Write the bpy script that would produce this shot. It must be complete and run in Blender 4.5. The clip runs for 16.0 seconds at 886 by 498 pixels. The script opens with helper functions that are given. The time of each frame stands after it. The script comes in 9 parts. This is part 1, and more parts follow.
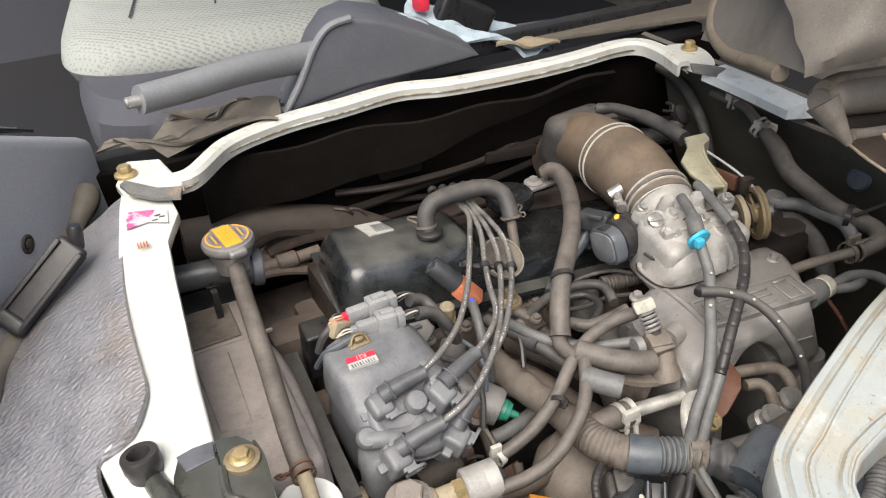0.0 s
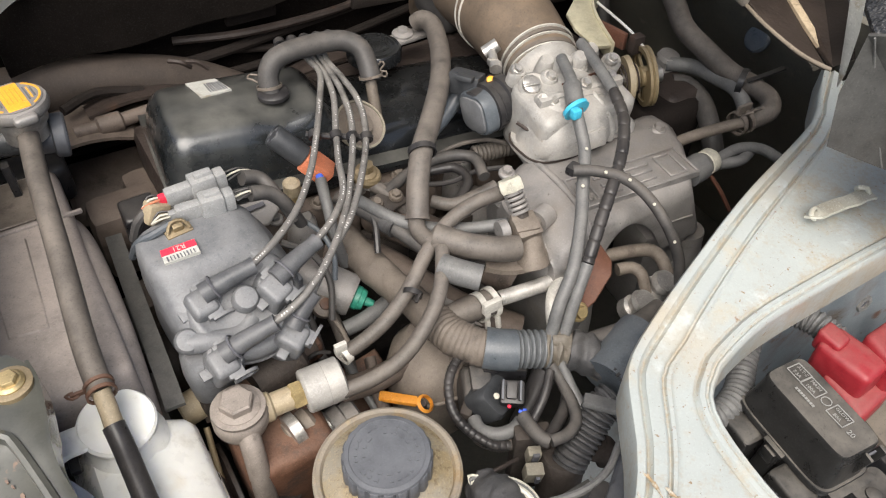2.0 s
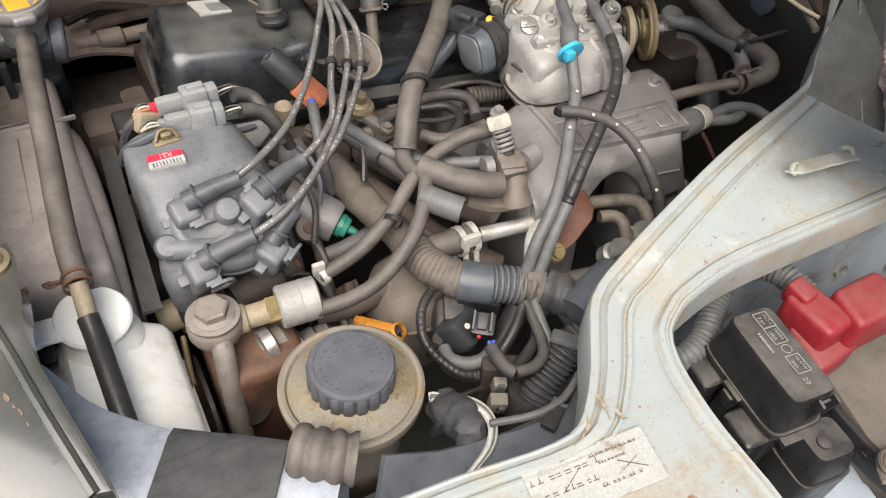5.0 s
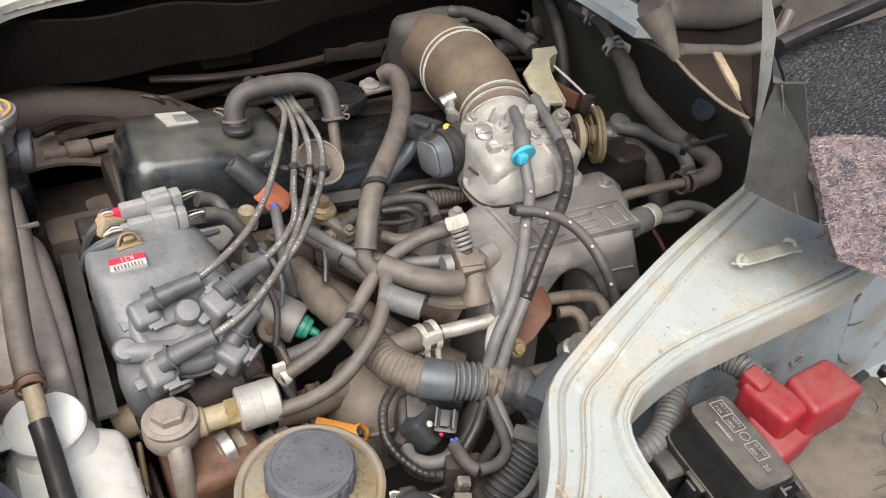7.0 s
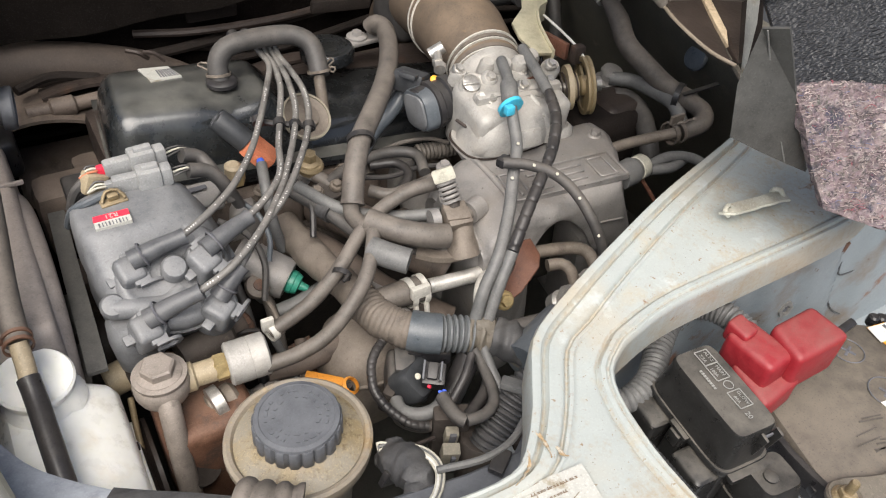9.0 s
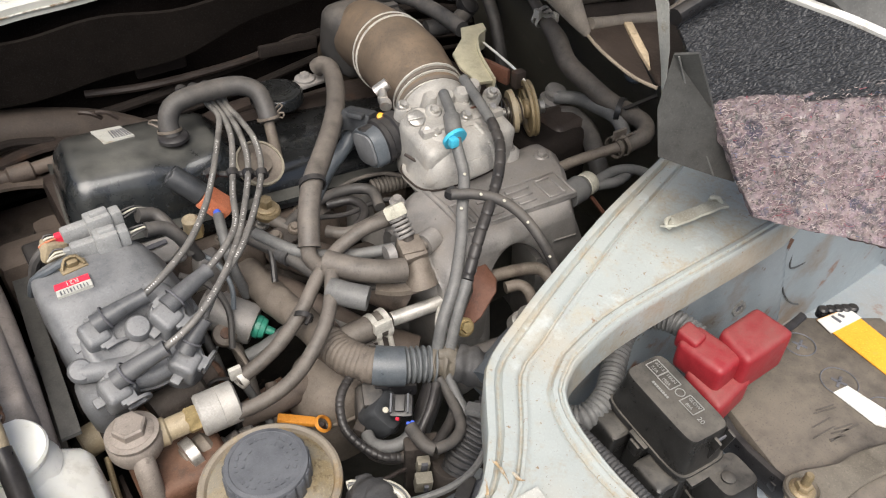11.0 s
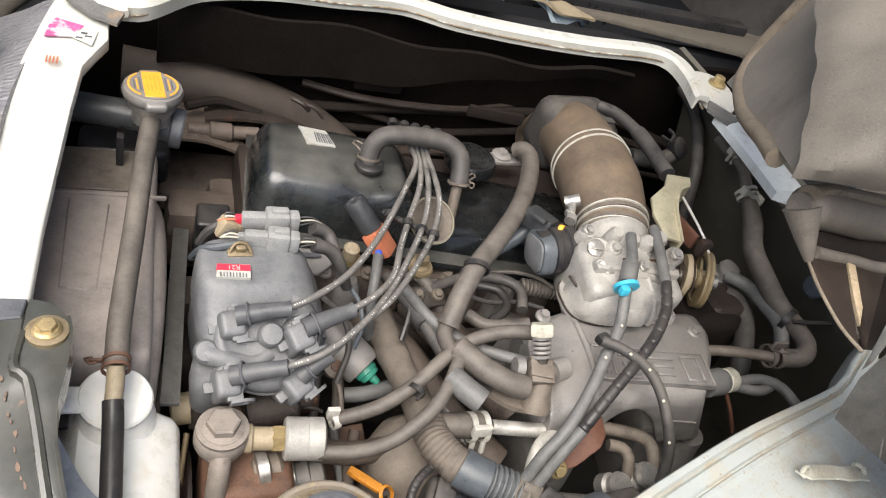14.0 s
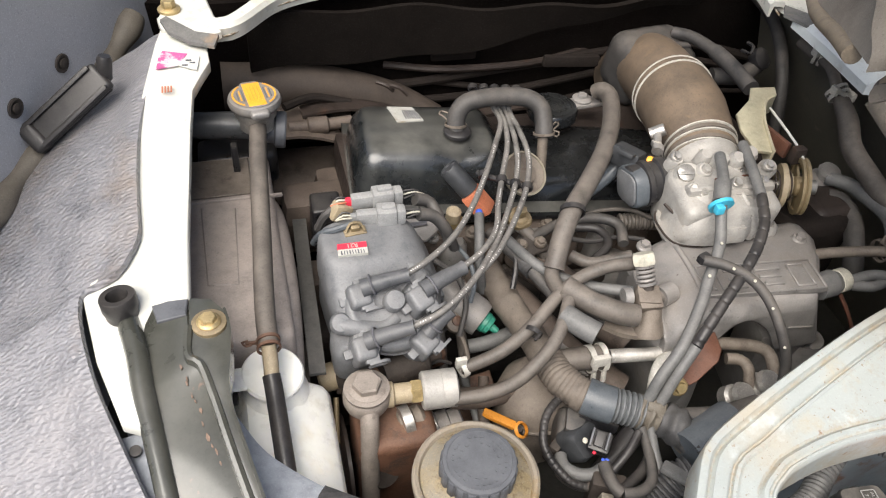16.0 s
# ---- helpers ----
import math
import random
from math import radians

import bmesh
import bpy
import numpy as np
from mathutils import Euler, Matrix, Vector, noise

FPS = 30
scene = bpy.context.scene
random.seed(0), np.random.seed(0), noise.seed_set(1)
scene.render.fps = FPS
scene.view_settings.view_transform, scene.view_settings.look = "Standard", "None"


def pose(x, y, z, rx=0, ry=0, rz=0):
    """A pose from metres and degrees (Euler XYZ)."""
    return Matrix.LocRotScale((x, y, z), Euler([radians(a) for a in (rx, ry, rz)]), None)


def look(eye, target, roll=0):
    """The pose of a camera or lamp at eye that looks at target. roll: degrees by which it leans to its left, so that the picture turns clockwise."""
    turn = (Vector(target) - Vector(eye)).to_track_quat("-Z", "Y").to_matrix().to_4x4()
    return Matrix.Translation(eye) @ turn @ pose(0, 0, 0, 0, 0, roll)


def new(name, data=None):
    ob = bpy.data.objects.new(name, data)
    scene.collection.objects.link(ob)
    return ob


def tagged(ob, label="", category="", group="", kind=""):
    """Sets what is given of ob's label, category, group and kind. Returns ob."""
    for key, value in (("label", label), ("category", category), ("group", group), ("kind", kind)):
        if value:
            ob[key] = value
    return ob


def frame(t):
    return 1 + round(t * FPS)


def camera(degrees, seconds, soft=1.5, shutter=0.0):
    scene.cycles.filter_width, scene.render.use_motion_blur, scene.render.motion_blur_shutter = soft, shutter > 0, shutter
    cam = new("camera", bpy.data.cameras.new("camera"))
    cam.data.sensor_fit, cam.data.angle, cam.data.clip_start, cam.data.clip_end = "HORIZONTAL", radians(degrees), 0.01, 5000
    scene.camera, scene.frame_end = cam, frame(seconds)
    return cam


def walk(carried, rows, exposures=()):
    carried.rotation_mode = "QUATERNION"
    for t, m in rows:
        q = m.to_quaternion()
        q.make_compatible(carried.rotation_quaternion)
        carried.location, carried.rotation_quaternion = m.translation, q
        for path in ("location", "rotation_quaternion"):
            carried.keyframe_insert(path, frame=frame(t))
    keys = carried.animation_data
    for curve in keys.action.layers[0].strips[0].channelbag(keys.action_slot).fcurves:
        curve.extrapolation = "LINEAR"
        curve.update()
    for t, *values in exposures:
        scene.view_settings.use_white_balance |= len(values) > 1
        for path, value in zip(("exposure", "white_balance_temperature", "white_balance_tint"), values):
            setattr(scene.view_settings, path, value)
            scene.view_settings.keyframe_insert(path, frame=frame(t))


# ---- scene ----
cam = camera(60.4, 16.0, 1.15)
TURN = -30.0
PATH = [
    (0, (0.071, 0.014, 1.349), (-0.079, 1.682, 0.257), -3.2),
    (0.5, (0.085, 0.042, 1.34), (0.096, 1.674, 0.185), -2.1),
    (1, (0.117, 0.067, 1.342), (0.177, 1.63, 0.095), -4.0),
    (1.5, (0.137, 0.097, 1.32), (0.259, 1.589, -0.007), -1.6),
    (2, (0.133, 0.123, 1.31), (0.208, 1.534, -0.105), 2.1),
    (2.5, (0.142, 0.128, 1.285), (0.169, 1.524, -0.147), 4.6),
    (3, (0.143, 0.113, 1.297), (0.148, 1.494, -0.15), 3.7),
    (3.5, (0.145, 0.104, 1.306), (0.142, 1.455, -0.169), 2.3),
    (3.7, (0.147, 0.103, 1.301), (0.157, 1.438, -0.188), 2.4),
    (5.8, (0.167, 0.084, 1.287), (0.274, 1.486, -0.135), 8.6),
    (6, (0.171, 0.088, 1.286), (0.286, 1.547, -0.077), 8.0),
    (6.5, (0.173, 0.082, 1.286), (0.311, 1.631, 0.029), 7.3),
    (7, (0.17, 0.071, 1.29), (0.284, 1.63, 0.042), 6.0),
    (7.5, (0.176, 0.066, 1.296), (0.294, 1.611, 0.032), 6.8),
    (8, (0.176, 0.069, 1.29), (0.296, 1.596, 0.004), 6.2),
    (8.2, (0.177, 0.074, 1.287), (0.292, 1.585, -0.017), 5.9),
    (10.3, (0.194, 0.062, 1.301), (0.35, 1.525, -0.054), 3.1),
    (10.5, (0.2, 0.069, 1.314), (0.354, 1.54, -0.032), 0.5),
    (11, (0.212, 0.067, 1.32), (0.367, 1.568, 0.007), 1.3),
    (11.5, (0.202, 0.07, 1.304), (0.334, 1.584, 0.004), 6.8),
    (12, (0.162, 0.059, 1.352), (0.094, 1.558, 0.029), 10.6),
    (12.5, (0.139, 0.078, 1.38), (-0.022, 1.565, 0.051), 12.8),
    (13, (0.115, 0.088, 1.379), (-0.019, 1.569, 0.041), 17.0),
    (13.5, (0.122, 0.092, 1.365), (0.005, 1.595, 0.05), 19.0),
    (14, (0.123, 0.104, 1.356), (0.067, 1.653, 0.093), 21.2),
    (14.5, (0.125, 0.097, 1.361), (0.075, 1.664, 0.118), 21.7),
    (15, (0.124, 0.102, 1.36), (0.062, 1.681, 0.134), 20.9),
    (15.5, (0.115, 0.098, 1.381), (-0.02, 1.659, 0.138), 14.6),
    (16, (0.133, 0.061, 1.392), (-0.152, 1.47, 0.002), 5.8),
]
walk(cam, [(t, pose(0, 0, 0, 0, 0, TURN) @ look(eye, target, roll)) for t, eye, target, roll in PATH],
     exposures=[(0.0, 1.14), (2.0, 1.18), (3.0, 1.15), (6.0, 1.09), (7.0, 1.20), (8.0, 1.19), (11.0, 1.08), (12.0, 1.21), (12.5, 1.17), (14.5, 1.27), (15.5, 1.30), (16.0, 1.20)])

# ---- light: a bright overcast day through the open door and the windscreen ----
world = bpy.data.worlds.new("sky")
scene.world = world
world.use_nodes = True
wn = world.node_tree
sky = wn.nodes.new("ShaderNodeTexSky")
sky.sky_type = "NISHITA"
sky.sun_disc = False
sky.sun_elevation = radians(57)
sky.sun_rotation = radians(222)
sky.air_density, sky.dust_density, sky.ozone_density = 1.0, 4.0, 1.0
wn.links.new(sky.outputs[0], wn.nodes["Background"].inputs[0])
wn.nodes["Background"].inputs[1].default_value = 0.068
sun = new("sun", bpy.data.lights.new("sun", "SUN"))
sun.data.energy, sun.data.angle, sun.data.color = 2.6, radians(58), (1.0, 0.96, 0.9)
sun.matrix_world = look((-1.16, -1.12, 3.9), (0.2, 0.4, 0.8))


# ---- materials ----
def mat(name, base, rough=0.6, metal=0.0, dust=0.0, dust_col=(0.30, 0.255, 0.21), big=14.0, fine=220.0, bump=0.12,
        vary=0.3, spot=None, streak=None, coat=0.0, settle=-0.5, sub=0.0, through_it=0.0, ior=1.45, flecks=None, specks=0.2, grain=None, grime=None, side=0.18):
    """A surface with grain and stains, under dust that lies thickest on what faces up. spot: colour, scale, threshold, softness."""
    m = bpy.data.materials.new(name)
    m.use_nodes = True
    n, l = m.node_tree.nodes, m.node_tree.links
    b = n["Principled BSDF"]
    tc = n.new("ShaderNodeTexCoord")

    def noise_of(scale, detail=4.0, rough_=0.55, stretch=None):
        t = n.new("ShaderNodeTexNoise")
        t.inputs["Scale"].default_value, t.inputs["Detail"].default_value = scale, detail
        t.inputs["Roughness"].default_value = rough_
        if stretch:
            mp = n.new("ShaderNodeMapping")
            mp.inputs["Scale"].default_value = stretch
            l.new(tc.outputs["Object"], mp.inputs[0])
            l.new(mp.outputs[0], t.inputs["Vector"])
        else:
            l.new(tc.outputs["Object"], t.inputs["Vector"])
        return t

    def ramp(src, lo, hi, a=0.0, c=1.0):
        r = n.new("ShaderNodeMapRange")
        r.inputs[1].default_value, r.inputs[2].default_value = lo, hi
        r.inputs[3].default_value, r.inputs[4].default_value = a, c
        l.new(src, r.inputs[0])
        return r.outputs[0]

    def mix(f, a, c):
        x = n.new("ShaderNodeMix")
        x.data_type = "RGBA"
        for sock, v in ((x.inputs[0], f), (x.inputs[6], a), (x.inputs[7], c)):
            if hasattr(v, "is_linked"):
                l.new(v, sock)
            else:
                sock.default_value = v if isinstance(v, float) else (*v, 1.0)
        return x.outputs[2]

    small, large = noise_of(fine, 3.0), noise_of(big, 6.0, 0.6)
    mid = noise_of(big * 4.5, 5.0, 0.65)
    dark, light = tuple(v * (1 - vary) for v in base), tuple(min(1.0, v * (1 + vary)) for v in base)
    colour = mix(ramp(mid.outputs[0], 0.3, 0.7), dark, light)
    colour = mix(ramp(small.outputs[0], 0.35, 0.75, 0.0, 0.35), colour, light)
    rough_out = ramp(mid.outputs[0], 0.3, 0.7, max(0.02, rough - 0.08), min(1.0, rough + 0.1))
    if spot:
        for col, scale, lo, hi in spot:
            s = noise_of(scale, 8.0, 0.62)
            colour = mix(ramp(s.outputs[0], lo, hi), colour, col)
    if streak:
        col, stretch, scale, lo, hi = streak
        s = noise_of(scale, 5.0, 0.6, stretch)
        colour = mix(ramp(s.outputs[0], lo, hi), colour, col)
    if flecks:
        vo = n.new("ShaderNodeTexVoronoi")
        vo.inputs["Scale"].default_value = flecks[0]
        l.new(tc.outputs["Object"], vo.inputs["Vector"])
        hs = n.new("ShaderNodeHueSaturation")
        hs.inputs["Saturation"].default_value, hs.inputs["Value"].default_value = flecks[1], flecks[2]
        l.new(vo.outputs["Color"], hs.inputs["Color"])
        colour = mix(flecks[3], colour, hs.outputs[0])
    if dust:
        geo = n.new("ShaderNodeNewGeometry")
        sep = n.new("ShaderNodeSeparateXYZ")
        l.new(geo.outputs["Normal"], sep.inputs[0])
        up = ramp(sep.outputs[2], settle, 1.0, side, 1.0)
        patch = n.new("ShaderNodeMath")
        patch.operation = "ADD"
        l.new(ramp(large.outputs[0], 0.30, 0.66, 0.0, 0.65), patch.inputs[0])
        l.new(ramp(mid.outputs[0], 0.32, 0.68, 0.0, 0.55), patch.inputs[1])
        lay = patch.outputs[0]
        mul = n.new("ShaderNodeMath")
        mul.operation = "MULTIPLY"
        l.new(up, mul.inputs[0]), l.new(lay, mul.inputs[1])
        am = n.new("ShaderNodeMath")
        am.operation, am.use_clamp = "MULTIPLY", True
        l.new(mul.outputs[0], am.inputs[0])
        am.inputs[1].default_value = dust
        colour = mix(am.outputs[0], colour, dust_col)
        rm = n.new("ShaderNodeMix")
        l.new(am.outputs[0], rm.inputs[0]), l.new(rough_out, rm.inputs[2])
        rm.inputs[3].default_value = 0.74
        rough_out = rm.outputs[0]
        if metal:
            mm = n.new("ShaderNodeMath")
            mm.operation, mm.use_clamp = "MULTIPLY_ADD", True
            l.new(am.outputs[0], mm.inputs[0])
            mm.inputs[1].default_value, mm.inputs[2].default_value = -metal, metal
            l.new(mm.outputs[0], b.inputs["Metallic"])
    if specks:
        sp = noise_of(620.0, 2.0, 0.5)
        colour = mix(ramp(sp.outputs[0], 0.56, 0.66, 0.0, specks), colour, tuple(min(1.0, 1.9 * v + 0.03) for v in base))
        sd = noise_of(430.0, 3.0, 0.6)
        colour = mix(ramp(sd.outputs[0], 0.58, 0.68, 0.0, specks * 1.4), colour, tuple(v * 0.35 for v in base))
    if grime:
        at = n.new("ShaderNodeAttribute")
        at.attribute_name = "grime"
        gn, gf = noise_of(34.0, 8.0, 0.7), noise_of(260.0, 4.0, 0.6)
        add = n.new("ShaderNodeMath")
        add.operation = "ADD"
        l.new(ramp(gn.outputs[0], 0.3, 0.7, -0.5, 0.5), add.inputs[0]), l.new(at.outputs["Fac"], add.inputs[1])
        ad2 = n.new("ShaderNodeMath")
        ad2.operation = "ADD"
        l.new(add.outputs[0], ad2.inputs[0]), l.new(ramp(gf.outputs[0], 0.3, 0.7, -0.3, 0.3), ad2.inputs[1])
        colour = mix(ramp(ad2.outputs[0], 0.24, 1.05, 0.0, 0.85), colour, grime)
    if metal and not dust:
        b.inputs["Metallic"].default_value = metal
    l.new(colour, b.inputs["Base Color"])
    l.new(rough_out, b.inputs["Roughness"])
    b.inputs["Coat Weight"].default_value = coat
    b.inputs["Coat Roughness"].default_value = 0.15
    b.inputs["Subsurface Weight"].default_value = sub
    b.inputs["Subsurface Radius"].default_value = (0.01, 0.01, 0.009)
    b.inputs["Transmission Weight"].default_value = through_it
    b.inputs["IOR"].default_value = ior
    if bump:
        bp = n.new("ShaderNodeBump")
        bp.inputs["Strength"].default_value, bp.inputs["Distance"].default_value = bump, 0.002
        height = small
        if grain:
            height = noise_of(grain[0], 0.5, 0.4, grain[1])
            bp.inputs["Distance"].default_value = 0.004
        l.new(height.outputs[0], bp.inputs["Height"])
        l.new(bp.outputs[0], b.inputs["Normal"])
    return m


RUST = (0.17, 0.06, 0.02)
HAZE = (0.145, 0.125, 0.104)
M = dict(
    white=mat("white_paint", (0.362, 0.386, 0.370), 0.36, vary=0.05, bump=0.04, big=7, coat=0.2, specks=0.06, grime=(0.33, 0.275, 0.195),
              spot=[((0.40, 0.37, 0.305), 6, 0.51, 0.68), ((0.40, 0.365, 0.285), 26, 0.57, 0.72), ((0.20, 0.09, 0.03), 40, 0.66, 0.71), ((0.24, 0.17, 0.10), 190, 0.645, 0.69), ((0.17, 0.14, 0.11), 420, 0.665, 0.70), ((0.50, 0.54, 0.53), 18, 0.60, 0.72)]),
    white_clean=mat("white_paint_clean", (0.60, 0.595, 0.545), 0.3, vary=0.05, bump=0.03, big=7, coat=0.3, specks=0.0,
                    spot=[((0.50, 0.44, 0.32), 14, 0.60, 0.80), ((0.30, 0.18, 0.07), 60, 0.71, 0.77)]),
    # pale paint darkened, with the shade of overhang and seat in its colour
    blue_white_shaded=mat("pale_blue_paint_shaded", (0.23, 0.27, 0.295), 0.35, vary=0.1, bump=0.04, dust=0.5, dust_col=(0.25, 0.22, 0.19), specks=0.1, spot=[(RUST, 14, 0.62, 0.68), ((0.17, 0.13, 0.095), 8, 0.53, 0.66), ((0.10, 0.06, 0.035), 45, 0.64, 0.69)]),
    blue_tray=mat("pale_blue_tray", (0.33, 0.38, 0.43), 0.4, vary=0.1, bump=0.05, dust=0.3, dust_col=(0.26, 0.25, 0.24), specks=0.1),
    blue_clean=mat("pale_blue_trim", (0.76, 0.80, 0.80), 0.32, vary=0.06, bump=0.04, coat=0.2, specks=0.05, spot=[((0.40, 0.36, 0.28), 12, 0.58, 0.78)]),
    soil=mat("dirty_paint", (0.50, 0.51, 0.45), 0.6, vary=0.12, dust=0.75, dust_col=(0.33, 0.28, 0.20), bump=0.12, big=9,
             spot=[(RUST, 30, 0.68, 0.75), ((0.20, 0.15, 0.09), 60, 0.62, 0.70)]),
    seam=mat("seam_grime", (0.17, 0.13, 0.085), 0.8, vary=0.5, spot=[((0.5, 0.5, 0.45), 40, 0.5, 0.62)]),
    rubber=mat("dusty_rubber_hose", (0.030, 0.030, 0.031), 0.5, dust=0.6, dust_col=(0.16, 0.14, 0.12), bump=0.10, settle=-0.2),
    rubber_tan=mat("tan_dusty_hose", (0.060, 0.053, 0.047), 0.45, dust=0.72, dust_col=(0.200, 0.172, 0.146), bump=0.12, spot=[((0.035, 0.03, 0.027), 45, 0.60, 0.70)]),
    rubber_grey=mat("grey_rubber_hose", (0.100, 0.102, 0.102), 0.42, dust=0.45, dust_col=(0.190, 0.176, 0.158), bump=0.08, settle=-0.2),
    belt=mat("dusty_slat", (0.060, 0.060, 0.058), 0.5, dust=0.6, dust_col=(0.125, 0.114, 0.102), bump=0.1),
    black_hose=mat("black_hose", (0.014, 0.014, 0.016), 0.32, dust=0.28, dust_col=HAZE, bump=0.08),
    lead=mat("ignition_lead", (0.110, 0.106, 0.101), 0.34, dust=0.5, dust_col=(0.225, 0.206, 0.182), bump=0.06, spot=[((0.60, 0.58, 0.55), 260, 0.63, 0.67), ((0.03, 0.03, 0.03), 60, 0.56, 0.64)]),
    boot=mat("grey_boot", (0.066, 0.069, 0.075), 0.36, dust=0.4, dust_col=(0.165, 0.157, 0.150), bump=0.06),
    dist=mat("dusty_grey_plastic", (0.115, 0.121, 0.130), 0.30, dust=0.55, dust_col=(0.225, 0.216, 0.206), bump=0.06, big=11, specks=0.2),
    # real dust on top, its tone also raised to paint in sky reflections
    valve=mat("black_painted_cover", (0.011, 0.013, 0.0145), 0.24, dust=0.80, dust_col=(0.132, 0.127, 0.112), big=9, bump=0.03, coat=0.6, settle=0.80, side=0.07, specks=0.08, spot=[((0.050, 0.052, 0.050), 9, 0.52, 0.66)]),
    # darker copy of the cover paint with little dust, for the rear run
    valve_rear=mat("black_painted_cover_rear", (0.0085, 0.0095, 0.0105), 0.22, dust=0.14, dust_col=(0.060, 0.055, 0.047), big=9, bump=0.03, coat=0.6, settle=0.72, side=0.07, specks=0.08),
    alu=mat("dusty_cast_aluminium", (0.30, 0.29, 0.28), 0.45, 0.6, dust=0.85, dust_col=(0.192, 0.170, 0.152), fine=420, bump=0.14,
            spot=[((0.07, 0.06, 0.05), 170, 0.655, 0.70), ((0.27, 0.245, 0.22), 18, 0.52, 0.72)], specks=0.08),
    alu_bright=mat("cast_aluminium", (0.36, 0.35, 0.33), 0.50, 0.3, dust=0.6, dust_col=(0.29, 0.262, 0.228), fine=420, bump=0.22,
                   spot=[((0.13, 0.11, 0.09), 120, 0.64, 0.70), ((0.42, 0.39, 0.35), 26, 0.54, 0.70), ((0.16, 0.13, 0.10), 40, 0.66, 0.73)], specks=0.1),
    steel=mat("steel", (0.52, 0.50, 0.47), 0.32, 0.9, dust=0.35, dust_col=HAZE, bump=0.05),
    bright=mat("bright_pipe", (0.60, 0.58, 0.54), 0.32, 0.85, dust=0.5, dust_col=(0.32, 0.29, 0.25), bump=0.05),
    brass=mat("yellow_zinc", (0.52, 0.40, 0.20), 0.36, 0.8, dust=0.4, dust_col=(0.2, 0.16, 0.11), bump=0.05),
    gold=mat("gold_zinc_bracket", (0.52, 0.48, 0.34), 0.38, 0.45, dust=0.35, dust_col=(0.30, 0.27, 0.205), bump=0.05, specks=0.1),
    iron=mat("oily_iron", (0.028, 0.021, 0.018), 0.45, 0.2, dust=0.5, dust_col=(0.066, 0.049, 0.040), bump=0.3, spot=[((0.075, 0.038, 0.022), 25, 0.6, 0.72)]),
    rust_scuff=mat("rusty_scuff", (0.17, 0.115, 0.085), 0.7, vary=0.4, bump=0.2, spot=[((0.10, 0.06, 0.04), 120, 0.55, 0.65)]),
    streak=mat("rust_brown_streak", (0.29, 0.205, 0.115), 0.8, vary=0.5, spot=[((0.38, 0.36, 0.31), 160, 0.48, 0.60), ((0.15, 0.085, 0.04), 140, 0.60, 0.68)]),
    rusty=mat("rusty_iron", (0.135, 0.064, 0.038), 0.6, 0.2, dust=0.45, dust_col=(0.165, 0.122, 0.094), bump=0.35, spot=[((0.06, 0.038, 0.03), 40, 0.50, 0.64)]),
    copper=mat("rust_red_plate", (0.115, 0.046, 0.028), 0.6, 0.1, dust=0.4, dust_col=(0.17, 0.10, 0.07), bump=0.2, spot=[((0.07, 0.035, 0.025), 50, 0.52, 0.66)]),
    block=mat("dusty_block", (0.034, 0.028, 0.024), 0.7, 0.0, dust=0.6, dust_col=(0.080, 0.064, 0.052), bump=0.35, spot=[((0.018, 0.014, 0.012), 40, 0.52, 0.64), ((0.13, 0.105, 0.085), 55, 0.62, 0.70)]),
    dusty_brown=mat("dusty_brown_metal", (0.14, 0.118, 0.096), 0.5, 0.3, dust=0.8, dust_col=(0.210, 0.176, 0.146), bump=0.15, spot=[((0.06, 0.045, 0.035), 60, 0.58, 0.68)]),
    banjo=mat("pale_dusty_steel", (0.23, 0.20, 0.175), 0.5, 0.3, dust=0.8, dust_col=(0.275, 0.238, 0.208), bump=0.12, spot=[((0.10, 0.08, 0.065), 60, 0.62, 0.70)]),
    fibre_red=mat("red_fibre", (0.24, 0.07, 0.085), 0.9, vary=0.2, bump=0.0, specks=0.0),
    fibre_blue=mat("blue_fibre", (0.11, 0.13, 0.22), 0.9, vary=0.3, bump=0.0, specks=0.0),
    fibre_pale=mat("cream_fibre", (0.36, 0.30, 0.28), 0.9, vary=0.3, bump=0.0, specks=0.0),
    fibre_dark=mat("dark_fibre", (0.04, 0.035, 0.04), 0.9, vary=0.3, bump=0.0, specks=0.0),
    engine_brown=mat("dusty_brown_casting", (0.088, 0.068, 0.055), 0.6, dust=0.7, dust_col=(0.150, 0.118, 0.096), bump=0.2, big=10, spot=[((0.035, 0.026, 0.021), 30, 0.56, 0.66)]),
    duct_brown=mat("dark_brown_duct", (0.040, 0.031, 0.025), 0.7, dust=0.6, dust_col=(0.078, 0.060, 0.048), bump=0.15, big=8),
    bay_wall=mat("dusty_black_panel", (0.100, 0.095, 0.078), 0.42, dust=0.6, dust_col=(0.200, 0.180, 0.145), bump=0.15, big=5, side=0.40, spot=[((0.17, 0.15, 0.12), 30, 0.62, 0.72)]),
    old_brass=mat("old_brass_zinc", (0.26, 0.20, 0.11), 0.42, 0.5, dust=0.6, dust_col=(0.19, 0.155, 0.115), bump=0.08),
    dark=mat("dark_bay_metal", (0.050, 0.049, 0.043), 0.5, dust=0.45, dust_col=(0.095, 0.088, 0.074), bump=0.2),
    # far wall felt set below real felt; the gap's shade is in the colour
    felt_shaded=mat("shaded_insulation", (0.0048, 0.0037, 0.0032), 1.0, dust=0.5, dust_col=(0.0115, 0.0088, 0.0072), bump=0.4, fine=300, big=5, ior=1.12),
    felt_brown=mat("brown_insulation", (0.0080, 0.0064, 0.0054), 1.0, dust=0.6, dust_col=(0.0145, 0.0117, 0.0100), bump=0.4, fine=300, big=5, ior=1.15),
